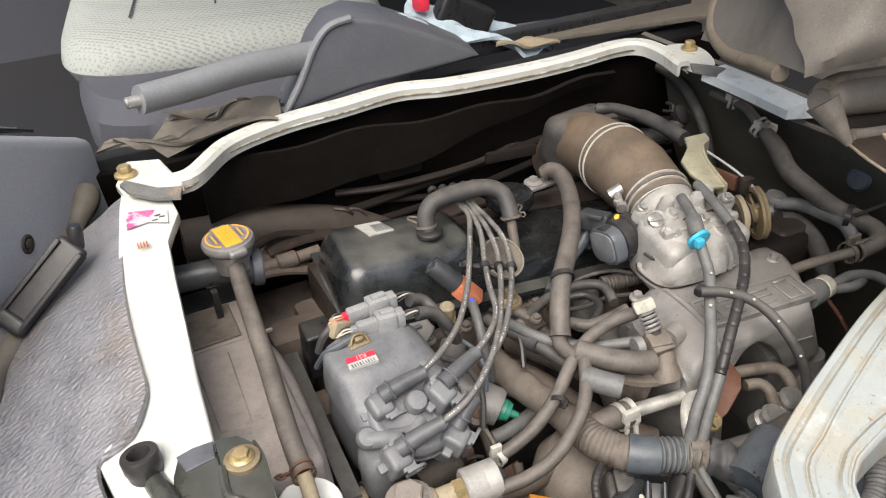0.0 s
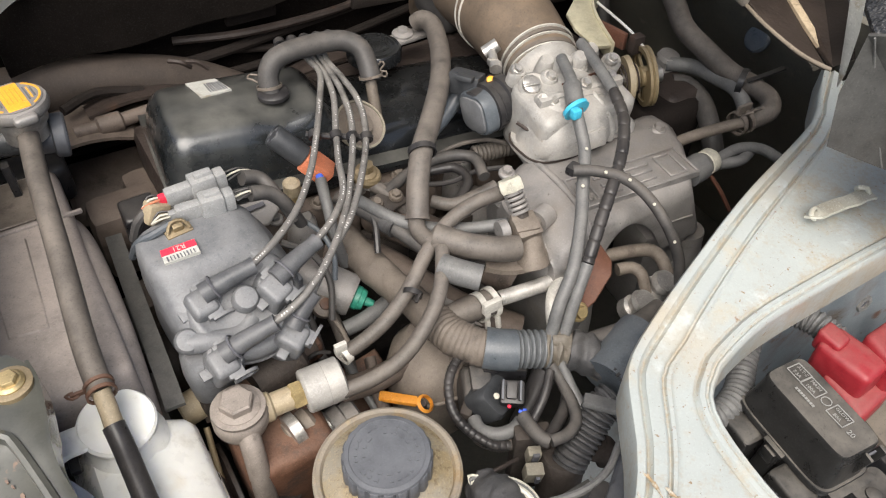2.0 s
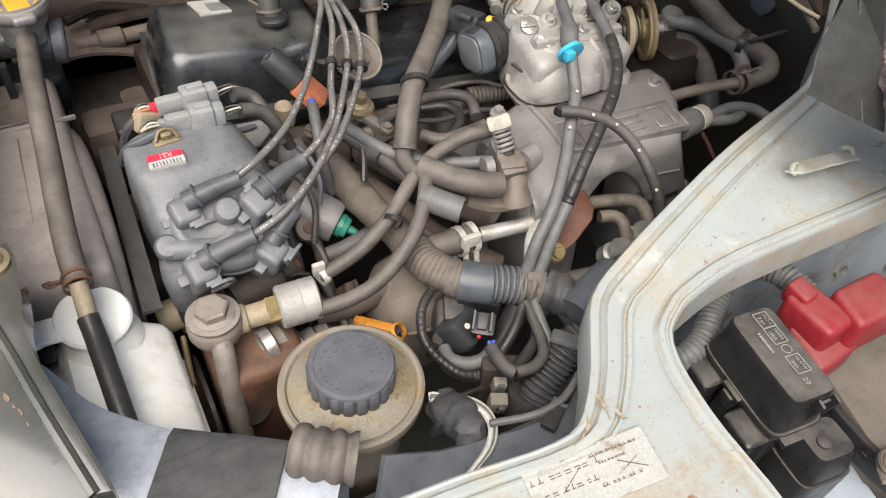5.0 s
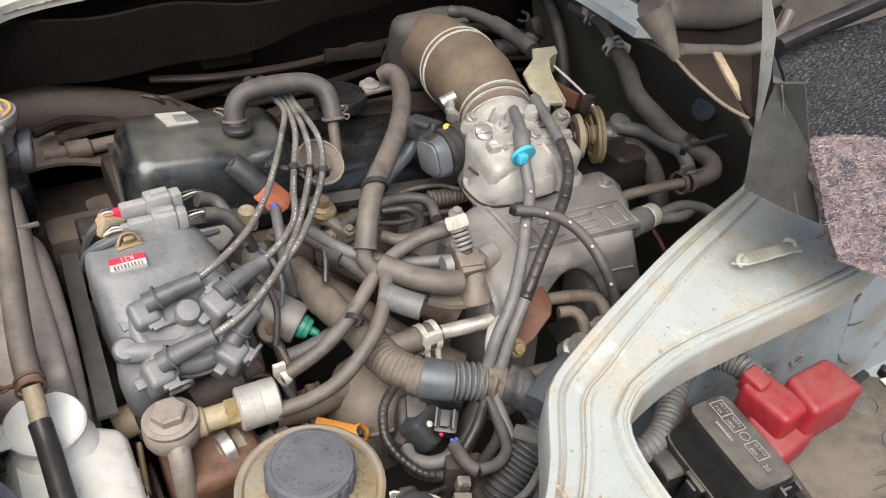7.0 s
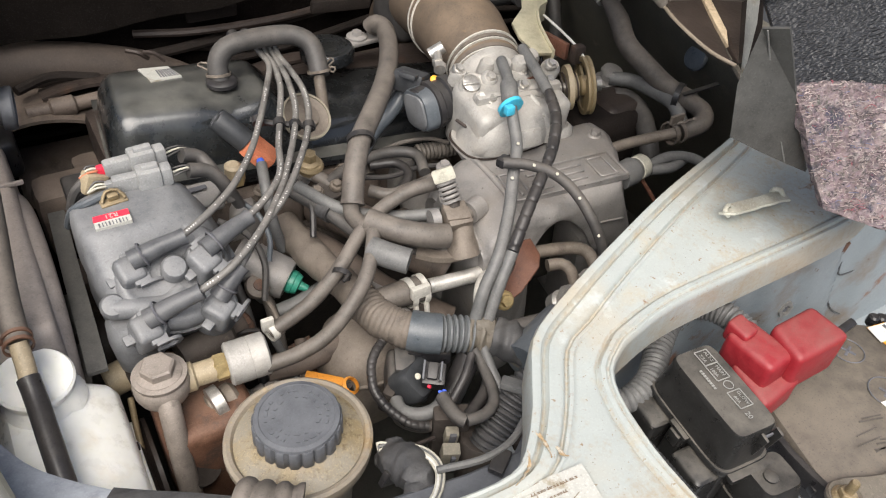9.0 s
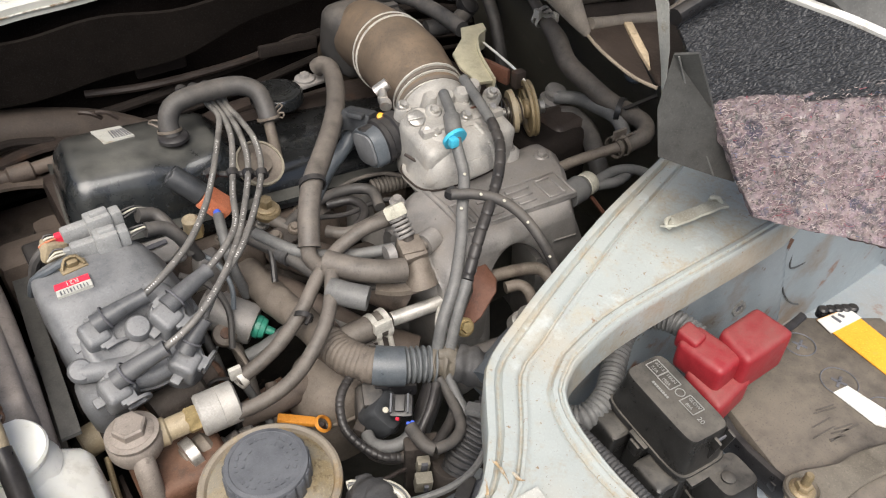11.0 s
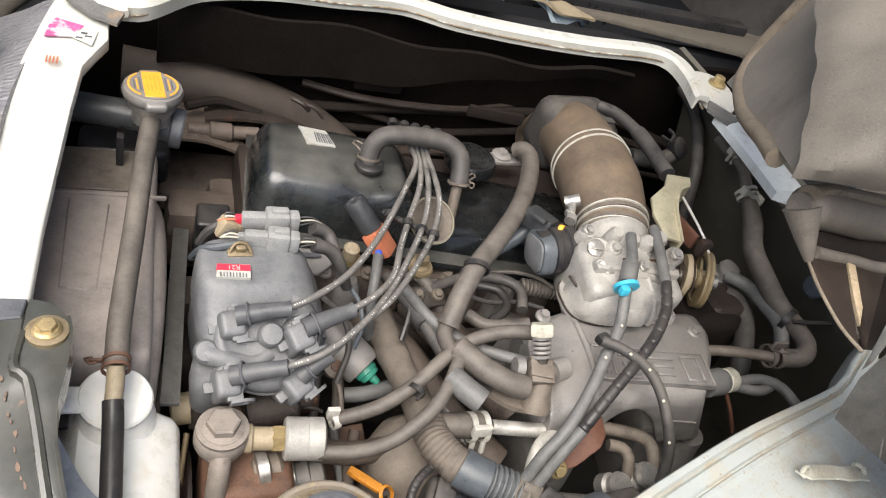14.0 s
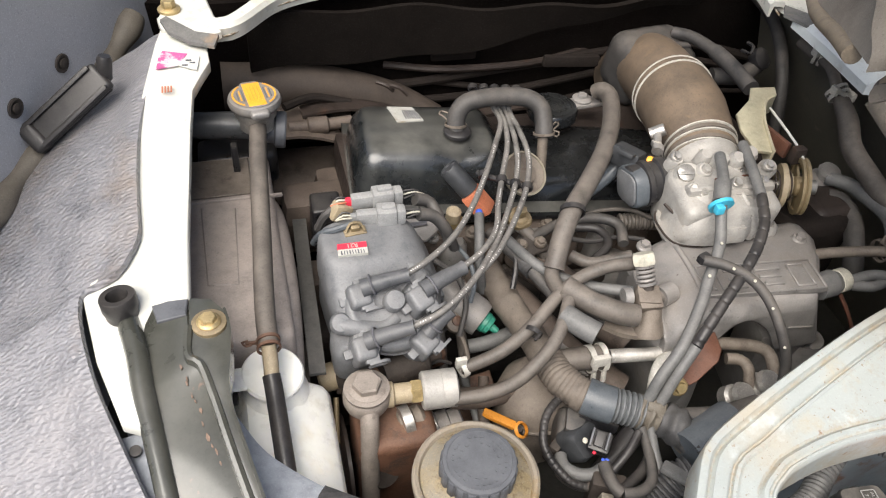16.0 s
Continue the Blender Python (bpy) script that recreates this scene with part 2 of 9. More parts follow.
    shroud=mat("grey_brown_shroud", (0.240, 0.214, 0.200), 0.42, dust=0.75, dust_col=(0.370, 0.312, 0.272), bump=0.06, big=10),
    green_steel=mat("olive_painted_steel", (0.036, 0.038, 0.031), 0.20, dust=0.45, dust_col=(0.138, 0.132, 0.115), bump=0.05, coat=0.7, big=5, spot=[((0.30, 0.15, 0.085), 22, 0.66, 0.71)], specks=0.1),
    tank=mat("milky_plastic_tank", (0.94, 0.915, 0.845), 0.30, vary=0.04, sub=0.6, bump=0.03, specks=0.0, spot=[((0.80, 0.70, 0.54), 10, 0.56, 0.80), ((0.74, 0.71, 0.63), 26, 0.58, 0.70)]),
    stained=mat("brown_stained_nylon", (0.235, 0.185, 0.108), 0.5, vary=0.2, bump=0.12, big=20, fine=300, specks=0.25, spot=[((0.14, 0.10, 0.055), 170, 0.54, 0.62), ((0.24, 0.215, 0.17), 24, 0.48, 0.62)]),
    nylon=mat("yellowed_nylon", (0.245, 0.210, 0.166), 0.42, vary=0.12, dust=0.4, dust_col=(0.225, 0.195, 0.152), sub=0.1, bump=0.06, specks=0.12, spot=[((0.27, 0.18, 0.08), 30, 0.54, 0.70), ((0.31, 0.25, 0.15), 130, 0.60, 0.68)]),
    black_cap=mat("black_plastic_cap", (0.078, 0.082, 0.092), 0.45, dust=0.45, dust_col=(0.135, 0.138, 0.146), bump=0.06, specks=0.12),
    black_plastic=mat("black_plastic", (0.014, 0.014, 0.016), 0.30, dust=0.40, dust_col=(0.10, 0.088, 0.074), bump=0.05, settle=0.1, side=0.08),
    fuse=mat("dusty_black_plastic", (0.015, 0.015, 0.015), 0.30, dust=0.95, dust_col=(0.120, 0.108, 0.092), bump=0.06, settle=0.45, side=0.05),
    battery=mat("dusty_battery_case", (0.035, 0.032, 0.030), 0.42, dust=0.95, dust_col=(0.165, 0.140, 0.112), bump=0.10, spot=[((0.050, 0.046, 0.042), 12, 0.62, 0.68), ((0.20, 0.172, 0.14), 5, 0.50, 0.70)]),
    scrape=mat("scraped_battery_case", (0.085, 0.075, 0.065), 0.5, vary=0.3),
    red=mat("red_plastic", (0.25, 0.012, 0.020), 0.42, vary=0.18, dust=0.8, dust_col=(0.20, 0.080, 0.070), bump=0.05, specks=0.1, settle=0.25, big=22),
    red_print=mat("red_print", (0.65, 0.03, 0.06), 0.5, vary=0.05),
    pink=mat("magenta_print", (0.50, 0.10, 0.27), 0.5, vary=0.2, spot=[((0.62, 0.56, 0.58), 70, 0.47, 0.55)]),
    paper=mat("white_label", (0.62, 0.61, 0.57), 0.55, vary=0.06, spot=[((0.40, 0.36, 0.30), 45, 0.56, 0.70)]),
    pale=mat("pale_zinc", (0.55, 0.53, 0.48), 0.42, 0.3, dust=0.4, dust_col=(0.38, 0.35, 0.30), bump=0.1),
    cream=mat("cream_plastic", (0.48, 0.46, 0.38), 0.5, dust=0.4, dust_col=(0.27, 0.24, 0.2), bump=0.1),
    worn_paper=mat("worn_label_film", (0.41, 0.405, 0.37), 0.5, vary=0.12, spot=[((0.26, 0.22, 0.15), 60, 0.56, 0.70)]),
    brown_ink=mat("brown_scrawl", (0.17, 0.115, 0.07), 0.6, vary=0.3),
    # print, and the dark pieces that stand for shade in slots and holes
    ink_and_gaps=mat("dark_print_and_gaps", (0.10, 0.10, 0.11), 0.6),
    faint=mat("faint_brown_print", (0.55, 0.27, 0.04), 0.5),
    pale_print=mat("pale_print", (0.48, 0.47, 0.45), 0.6, vary=0.3),
    white_print=mat("white_print", (0.25, 0.245, 0.23), 0.6, vary=0.2),
    yellow=mat("yellow_label", (0.80, 0.36, 0.035), 0.4, vary=0.08, spot=[((0.55, 0.33, 0.12), 40, 0.58, 0.7)]),
    orange=mat("orange_plastic", (0.72, 0.28, 0.03), 0.4, vary=0.1, dust=0.15, dust_col=HAZE),
    salmon=mat("faded_orange_connector", (0.50, 0.15, 0.07), 0.5, dust=0.45, dust_col=(0.25, 0.16, 0.12)),
    cyan=mat("cyan_clip", (0.05, 0.42, 0.60), 0.35, vary=0.1, dust=0.12, dust_col=HAZE),
    green=mat("green_sensor", (0.02, 0.21, 0.145), 0.32, vary=0.18, dust=0.25, dust_col=HAZE),
    blue=mat("blue_seal", (0.06, 0.12, 0.60), 0.4),
    grey_conn=mat("light_grey_connector", (0.27, 0.275, 0.275), 0.42, dust=0.45, dust_col=(0.21, 0.19, 0.165), bump=0.05),
    tan=mat("tan_plastic", (0.32, 0.26, 0.17), 0.5, dust=0.45, dust_col=(0.2, 0.17, 0.13), bump=0.08),
    beige=mat("beige_block", (0.27, 0.245, 0.19), 0.55, dust=0.5, dust_col=(0.19, 0.165, 0.13), bump=0.1),
    slate=mat("slate_sleeve", (0.070, 0.083, 0.096), 0.30, dust=0.4, dust_col=(0.115, 0.108, 0.10), bump=0.06),
    grey_rib=mat("grey_ribbed_conduit", (0.100, 0.108, 0.114), 0.35, dust=0.35, dust_col=(0.125, 0.117, 0.107), bump=0.05),
    black_plug=mat("dusty_black_plug", (0.022, 0.024, 0.027), 0.4, dust=0.35, dust_col=(0.085, 0.085, 0.085), bump=0.05),
    loom_tape=mat("brown_dusty_tape", (0.095, 0.080, 0.066), 0.65, dust=0.75, dust_col=(0.172, 0.144, 0.118), bump=0.18, big=11, spot=[((0.05, 0.042, 0.036), 45, 0.58, 0.68)]),
    slate_paint=mat("blue_grey_paint", (0.325, 0.35, 0.39), 0.34, dust=0.25, dust_col=(0.24, 0.23, 0.22), bump=0.05, specks=0.1, spot=[((0.46, 0.48, 0.52), 55, 0.65, 0.69)]),
    slate_dark=mat("dark_grey_pipe", (0.050, 0.053, 0.057), 0.28, dust=0.3, dust_col=(0.12, 0.115, 0.105), bump=0.05),
    rubber_brown=mat("brown_dusty_elbow", (0.085, 0.068, 0.052), 0.55, dust=0.8, dust_col=(0.205, 0.146, 0.098), bump=0.08, big=9, spot=[((0.26, 0.17, 0.095), 12, 0.62, 0.74)]),
    bag_cloth=mat("grey_brown_cloth", (0.130, 0.116, 0.100), 0.75, vary=0.2, bump=0.15, fine=700, big=4, dust=0.3, dust_col=(0.21, 0.185, 0.155), spot=[((0.10, 0.085, 0.07), 9, 0.54, 0.70)]),
    # black cables and castings, and the sheets that stand for shade
    near_black=mat("near_black_parts_and_shade", (0.014, 0.011, 0.0095), 0.8, dust=0.3, dust_col=(0.030, 0.023, 0.019), bump=0.2, ior=1.25),
    tape=mat("black_cloth_tape", (0.042, 0.043, 0.046), 0.5, dust=0.45, dust_col=(0.115, 0.105, 0.095), bump=0.2, streak=((0.015, 0.015, 0.016), (1, 30, 1), 4, 0.5, 0.66)),
    grey_tape=mat("grey_foam_strip", (0.14, 0.14, 0.135), 0.75, dust=0.3, dust_col=HAZE, streak=((0.27, 0.20, 0.14), (3, 3, 1), 9, 0.6, 0.7)),
    vinyl=mat("black_grained_vinyl", (0.026, 0.027, 0.030), 0.38, dust=0.2, dust_col=(0.070, 0.068, 0.067), bump=1.0, grain=(640.0, (0.30, 1.0, 1.0)), big=6, specks=0.1),
    mat_vinyl=mat("wet_grained_mat", (0.200, 0.205, 0.228), 0.24, dust=0.5, dust_col=(0.280, 0.254, 0.240), bump=0.8, grain=(340.0, (0.4, 1.0, 1.0)), big=5, coat=0.4, specks=0.1, spot=[((0.20, 0.16, 0.13), 6, 0.54, 0.7)]),
    vinyl_flat=mat("grey_vinyl_flap", (0.062, 0.062, 0.059), 0.5, dust=0.4, dust_col=(0.115, 0.11, 0.10), bump=0.12),
    felt=mat("recycled_felt", (0.165, 0.122, 0.126), 0.98, vary=0.6, bump=1.0, fine=420, big=30, flecks=(300.0, 0.35, 0.30, 0.16), specks=0.5,
             spot=[((0.27, 0.21, 0.215), 48, 0.50, 0.60), ((0.05, 0.045, 0.07), 42, 0.56, 0.64), ((0.40, 0.35, 0.33), 70, 0.60, 0.66), ((0.36, 0.30, 0.21), 48, 0.67, 0.71), ((0.30, 0.05, 0.07), 22, 0.70, 0.73), ((0.07, 0.055, 0.06), 150, 0.54, 0.62), ((0.42, 0.37, 0.36), 210, 0.62, 0.67)]),
    dash=mat("grey_dash_plastic", (0.37, 0.38, 0.41), 0.45, vary=0.06, bump=0.12, fine=500, dust=0.15, dust_col=(0.2, 0.19, 0.18)),
    cover_grey=mat("charcoal_cover_plastic", (0.098, 0.102, 0.116), 0.5, vary=0.06, bump=0.06, dust=0.2, dust_col=(0.2, 0.19, 0.18)),
    lever=mat("grey_lever_plastic", (0.21, 0.215, 0.225), 0.45, vary=0.06, bump=0.06, dust=0.1, dust_col=(0.3, 0.28, 0.25)),
    skirt=mat("charcoal_seat_side", (0.075, 0.076, 0.090), 0.8, vary=0.1, bump=0.2),
    cloth=mat("seat_fabric", (0.40, 0.42, 0.38), 0.9, vary=0.15, bump=0.3),
    carpet=mat("black_carpet", (0.012, 0.012, 0.014), 0.95, bump=0.4),
    leather=mat("brown_grey_boot", (0.12, 0.105, 0.083), 0.6, vary=0.25, bump=0.2, dust=0.3, dust_col=HAZE),
    board=mat("brown_seat_board", (0.030, 0.021, 0.016), 0.55, vary=0.3, bump=0.2, streak=((0.07, 0.052, 0.04), (1, 1, 12), 6, 0.55, 0.7)),
    foam=mat("torn_foam_edge", (0.42, 0.33, 0.22), 0.8, vary=0.3, bump=0.3, spot=[((0.10, 0.06, 0.03), 50, 0.60, 0.68)]),
    pad=mat("brown_grey_backing", (0.185, 0.165, 0.142), 0.7, vary=0.2, bump=0.25, dust=0.35, dust_col=(0.23, 0.20, 0.17), big=5, fine=600, spot=[((0.11, 0.09, 0.075), 8, 0.56, 0.72)]),
    pad_edge=mat("worn_seat_frame", (0.115, 0.102, 0.088), 0.42, vary=0.25, bump=0.12, dust=0.45, dust_col=(0.20, 0.172, 0.142), spot=[((0.20, 0.14, 0.09), 12, 0.60, 0.72)]),
    frame_brown=mat("worn_brown_frame", (0.19, 0.155, 0.115), 0.5, vary=0.3, bump=0.1, dust=0.3, dust_col=(0.24, 0.20, 0.155), spot=[((0.08, 0.065, 0.05), 16, 0.56, 0.68)]),
    denim=mat("pale_blue_cloth", (0.42, 0.50, 0.55), 0.9, vary=0.2, bump=0.3),
    asphalt=mat("asphalt", (0.05, 0.05, 0.05), 0.9, bump=0.4),
    liner=mat("pale_headliner", (0.45, 0.44, 0.42), 0.9, bump=0.1),
)


def weave(m, base, light, scale):
    """Adds a checked weave to a cloth."""
    n, l = m.node_tree.nodes, m.node_tree.links
    b = n["Principled BSDF"]
    tc = n.new("ShaderNodeTexCoord")
    w = n.new("ShaderNodeTexWave")
    w.bands_direction = "DIAGONAL"
    w.inputs["Scale"].default_value, w.inputs["Distortion"].default_value = scale, 1.5
    ck = n.new("ShaderNodeTexChecker")
    ck.inputs["Scale"].default_value = scale * 3
    ck.inputs["Color1"].default_value, ck.inputs["Color2"].default_value = (*base, 1), (*light, 1)
    mx = n.new("ShaderNodeMix")
    mx.data_type = "RGBA"
    l.new(tc.outputs["Object"], w.inputs[0]), l.new(tc.outputs["Object"], ck.inputs[0])
    l.new(w.outputs["Fac"], mx.inputs[0]), l.new(ck.outputs[0], mx.inputs[6])
    mx.inputs[7].default_value = (*light, 1)
    l.new(mx.outputs[2], b.inputs["Base Color"])


weave(M["cloth"], (0.25, 0.262, 0.24), (0.37, 0.385, 0.355), 46)


# ---- shapes ----
def mesh_of(bm, smooth=40):
    """The mesh of a bmesh, smooth but for its sharp edges."""
    if isinstance(bm, bpy.types.Mesh):
        me = bm
    else:
        bmesh.ops.recalc_face_normals(bm, faces=bm.faces)
        me = bpy.data.meshes.new("mesh")
        bm.to_mesh(me)
        bm.free()
    if me.polygons:
        me.polygons.foreach_set("use_smooth", [True] * len(me.polygons))
        me.set_sharp_from_angle(angle=radians(smooth))
    return me


HOME = {}


def thing(name, base, label, category, group="", kind=""):
    """An Empty at the base of a thing that is made of parts."""
    e = new(name)
    e.location = base
    e.empty_display_size = 0.02
    HOME[e] = Vector(base)
    return tagged(e, label, category, group, kind)


def part(name, bm, material, parent, label=""):
    ob = new(name, mesh_of(bm))
    ob.data.materials.append(M[material])
    ob.parent = parent
    if parent in HOME:
        ob.matrix_parent_inverse = Matrix.Translation(-HOME[parent])
    return tagged(ob, label)


def solo(name, bm, material, label, category, group="", kind=""):
    ob = new(name, mesh_of(bm))
    ob.data.materials.append(M[material])
    return tagged(ob, label, category, group, kind)


def aim(at, way, up=(0, 0, 1)):
    """A pose at a place whose z axis points along way."""
    z = Vector(way).normalized()
    x = Vector(up).cross(z)
    if x.length < 1e-4:
        x = Vector((1, 0, 0))
    x.normalize()
    r = Matrix((x, z.cross(x), z)).transposed().to_4x4()
    return Matrix.Translation(at) @ r


def box(size, m=None, bevel=0.004, seg=2, taper=None):
    """A rounded box about the origin of m. taper: how far the top shrinks in x and y."""
    bm = bmesh.new()
    bmesh.ops.create_cube(bm, size=1.0)
    for v in bm.verts:
        k = (1 - taper[0], 1 - taper[1]) if taper and v.co.z > 0 else (1, 1)
        v.co = Vector((v.co.x * size[0] * k[0], v.co.y * size[1] * k[1], v.co.z * size[2]))
    if bevel:
        bmesh.ops.bevel(bm, geom=bm.edges[:] + bm.verts[:], offset=min(bevel, min(size) * 0.45), segments=seg, profile=0.6, affect="EDGES")
    if m:
        bm.transform(m)
    return bm


def turned(profile, m=None, seg=24, knurl=None, ring_only=False):
    """A body of revolution about z from (radius, height) pairs. knurl: lobes, depth."""
    bm = bmesh.new()
    rings = []
    for r, z in profile:
        ring = []
        for i in range(seg):
            a = 2 * math.pi * i / seg
            k = r
            if knurl and r > 0.6 * max(p[0] for p in profile):
                k = r - knurl[1] * (0.5 + 0.5 * math.cos(knurl[0] * a)) ** 6
            ring.append(bm.verts.new((k * math.cos(a), k * math.sin(a), z)))
        rings.append(ring)
    for a, b in zip(rings, rings[1:]):
        for i in range(seg):
            bm.faces.new((a[i], a[(i + 1) % seg], b[(i + 1) % seg], b[i]))
    if ring_only:
        for i in range(seg):
            bm.faces.new((rings[-1][i], rings[-1][(i + 1) % seg], rings[0][(i + 1) % seg], rings[0][i]))
    else:
        bm.faces.new(rings[0][::-1])
        bm.faces.new(rings[-1])
    if m:
        bm.transform(m)
    return bm


def curve_points(pts, step):
    """Points along a smooth curve through pts, about step apart, with the length so far."""
    p = [Vector(q) for q in pts]
    if len(p) == 2:
        p = [p[0], p[0].lerp(p[1], 0.5), p[1]]
    ext = [2 * p[0] - p[1]] + p + [2 * p[-1] - p[-2]]
    out = []
    for i in range(1, len(ext) - 2):
        a, b, c, d = ext[i - 1:i + 3]
        k = max(2, int((c - b).length / step + 0.5))
        for j in range(k):
            t = j / k
            out.append(0.5 * ((2 * b) + (c - a) * t + (2 * a - 5 * b + 4 * c - d) * t * t + (3 * b - a - 3 * c + d) * t ** 3))
    out.append(p[-1])
    return out


def tube(pts, r, seg=10, step=0.006, ends=True, flat=1.0):
    """A hose along a smooth curve. r: its radius, or a function of (share of the length, metres)."""
    line = curve_points(pts, step)
    bm = bmesh.new()
    total = sum((b - a).length for a, b in zip(line, line[1:]))
    t0 = (line[1] - line[0]).normalized()
    side = t0.orthogonal().normalized()
    rings, s = [], 0.0
    for i, c in enumerate(line):
        t = (line[min(i + 1, len(line) - 1)] - line[max(i - 1, 0)]).normalized()
        side = (side - t * side.dot(t)).normalized()
        other = t.cross(side)
        if i:
            s += (c - line[i - 1]).length
        k = r(s / total, s) if callable(r) else r
        rings.append([bm.verts.new(c + k * (math.cos(a) * side + flat * math.sin(a) * other)) for a in
                      (2 * math.pi * j / seg for j in range(seg))])
    for a, b in zip(rings, rings[1:]):
        for j in range(seg):
            bm.faces.new((a[j], a[(j + 1) % seg], b[(j + 1) % seg], b[j]))
    if ends:
        bm.faces.new(rings[0][::-1])
        bm.faces.new(rings[-1])
    return bm


def ribbed(r, depth, pitch):
    return lambda u, s: r - depth * (0.5 + 0.5 * math.cos(2 * math.pi * s / pitch)) ** 2


def swept(pts, profile, step=0.012, up=(0, 0, 1), closed=False):
    """A profile of (outward, up) pairs carried along a smooth curve, outward being to the right of the way."""
    line = curve_points(pts, step)
    bm = bmesh.new()
    rings = []
    for i, c in enumerate(line):
        t = (line[min(i + 1, len(line) - 1)] - line[max(i - 1, 0)]).normalized()
        n = t.cross(Vector(up)).normalized()
        w = n.cross(t).normalized()
        rings.append([bm.verts.new(c + n * a + w * b) for a, b in profile])
    k = len(profile)
    for a, b in zip(rings, rings[1:]):
        for j in range(k):
            bm.faces.new((a[j], a[(j + 1) % k], b[(j + 1) % k], b[j]))
    bm.faces.new(rings[0][::-1])
    bm.faces.new(rings[-1])
    return bm


def smooth_loop(pts, step=0.01):
    p = [Vector(q) for q in pts]
    out, n = [], len(p)
    for i in range(n):
        a, b, c, d = p[i - 1], p[i], p[(i + 1) % n], p[(i + 2) % n]
        k = max(1, int((c - b).length / step))
        for j in range(k):
            t = j / k
            out.append(0.5 * ((2 * b) + (c - a) * t + (2 * a - 5 * b + 4 * c - d) * t * t + (3 * b - a - 3 * c + d) * t ** 3))
    return out


def plate(outline, down=(0, 0, -0.003), bevel=0.0, seg=1):
    """A sheet with the given outline and thickness."""
    bm = bmesh.new()
    top = [bm.verts.new(p) for p in outline]
    f = bm.faces.new(top)
    ret = bmesh.ops.extrude_face_region(bm, geom=[f])
    caps = [f] + [x for x in ret["geom"] if isinstance(x, bmesh.types.BMFace)]
    for v in ret["geom"]:
        if isinstance(v, bmesh.types.BMVert):
            v.co += Vector(down)
    if bevel:
        rim_edges = bm.edges[:] if len(top) == 4 else list({e for c in caps for e in c.edges})
        bmesh.ops.bevel(bm, geom=rim_edges, offset=bevel, segments=seg, profile=0.55, affect="EDGES", clamp_overlap=True)
    bmesh.ops.triangulate(bm, faces=[x for x in bm.faces if len(x.verts) > 4])
    return bm


def sheet(nx, ny, f, thick=0.004):
    """A curved sheet: f(u, v) gives its points, u and v from 0 to 1."""
    bm = bmesh.new()
    g = [[bm.verts.new(f(i / nx, j / ny)) for j in range(ny + 1)] for i in range(nx + 1)]
    for i in range(nx):
        for j in range(ny):
            bm.faces.new((g[i][j], g[i + 1][j], g[i + 1][j + 1], g[i][j + 1]))
    bmesh.ops.recalc_face_normals(bm, faces=bm.faces)
    if thick:
        bmesh.ops.solidify(bm, geom=bm.faces[:], thickness=thick)
    return bm


def loft(sections, caps=True):
    """A skin over closed loops of points, each with as many points as the first."""
    bm = bmesh.new()
    rings = [[bm.verts.new(p) for p in sec] for sec in sections]
    k = len(rings[0])
    for a, b in zip(rings, rings[1:]):
        for j in range(k):
            bm.faces.new((a[j], a[(j + 1) % k], b[(j + 1) % k], b[j]))
    if caps:
        bm.faces.new(rings[0][::-1])
        bm.faces.new(rings[-1])
    return bm


def stacked(levels, m=None, seg=48):
    """A moulded body from rounded outlines: (x, y, height, half width, half depth, squareness), bottom to top."""
    secs = []
    for x, y, z, a, b, p in levels:
        ring = []
        for i in range(seg):
            c, d = math.cos(2 * math.pi * i / seg), math.sin(2 * math.pi * i / seg)
            ring.append(vec(x + a * math.copysign(abs(c) ** (2 / p), c), y + b * math.copysign(abs(d) ** (2 / p), d), z))
        secs.append([m @ q for q in ring] if m else ring)
    return loft(secs)


def ease(x):
    x = min(1.0, max(0.0, x))
    return x * x * (3 - 2 * x)


def joined(*bms):
    """Several bmeshes as one."""
    out = bmesh.new()
    for b in bms:
        me = bpy.data.meshes.new("tmp")
        b.to_mesh(me)
        b.free()
        out.from_mesh(me)
        bpy.data.meshes.remove(me)
    return out


def crumpled(bm, amount, scale=70.0):
    """Pushes the surface about, as on tape wound by hand."""
    for v in bm.verts:
        v.co += amount * noise.noise_vector(v.co * scale) + 0.5 * amount * noise.noise_vector(v.co * scale * 2.7)
    return bm


def ring_clamp(at, way, r, wide=0.008, thick=0.0015):
    return turned([(r, -wide / 2), (r + thick, -wide / 2), (r + thick, wide / 2), (r, wide / 2)], aim(at, way), 24, ring_only=True)


def hex_head(at, way, across, high, flange=0.0):
    """A hex bolt head, with a flange if wanted."""
    r = across / math.sqrt(3)
    bms = [turned([(r, 0), (r, high * 0.85), (r * 0.88, high)], aim(at, way), 6)]
    if flange:
        bms.append(turned([(flange, -0.002), (flange, 0.0005), (flange * 0.8, 0.0025)], aim(at, way), 20))
    return joined(*bms)


def lettering(name, text, size, m, material, parent, label=""):
    """Raised print in the built-in font."""
    cu = bpy.data.curves.new(name, "FONT")
    cu.body, cu.size, cu.align_x, cu.align_y, cu.extrude, cu.resolution_u = text, size, "CENTER", "CENTER", 0.0002, 2
    tmp = new("tmp", cu)
    bpy.context.view_layer.update()
    me = bpy.data.meshes.new_from_object(tmp.evaluated_get(bpy.context.evaluated_depsgraph_get()))
    bpy.data.objects.remove(tmp)
    me.materials.clear()
    me.transform(m)
    ob = new(name, me)
    me.materials.append(M[material])
    ob.parent = parent
    if parent in HOME:
        ob.matrix_parent_inverse = Matrix.Translation(-HOME[parent])
    return tagged(ob, label)


def vec(*v):
    return Vector(v)


# ---- the bay and the cabin round it ----
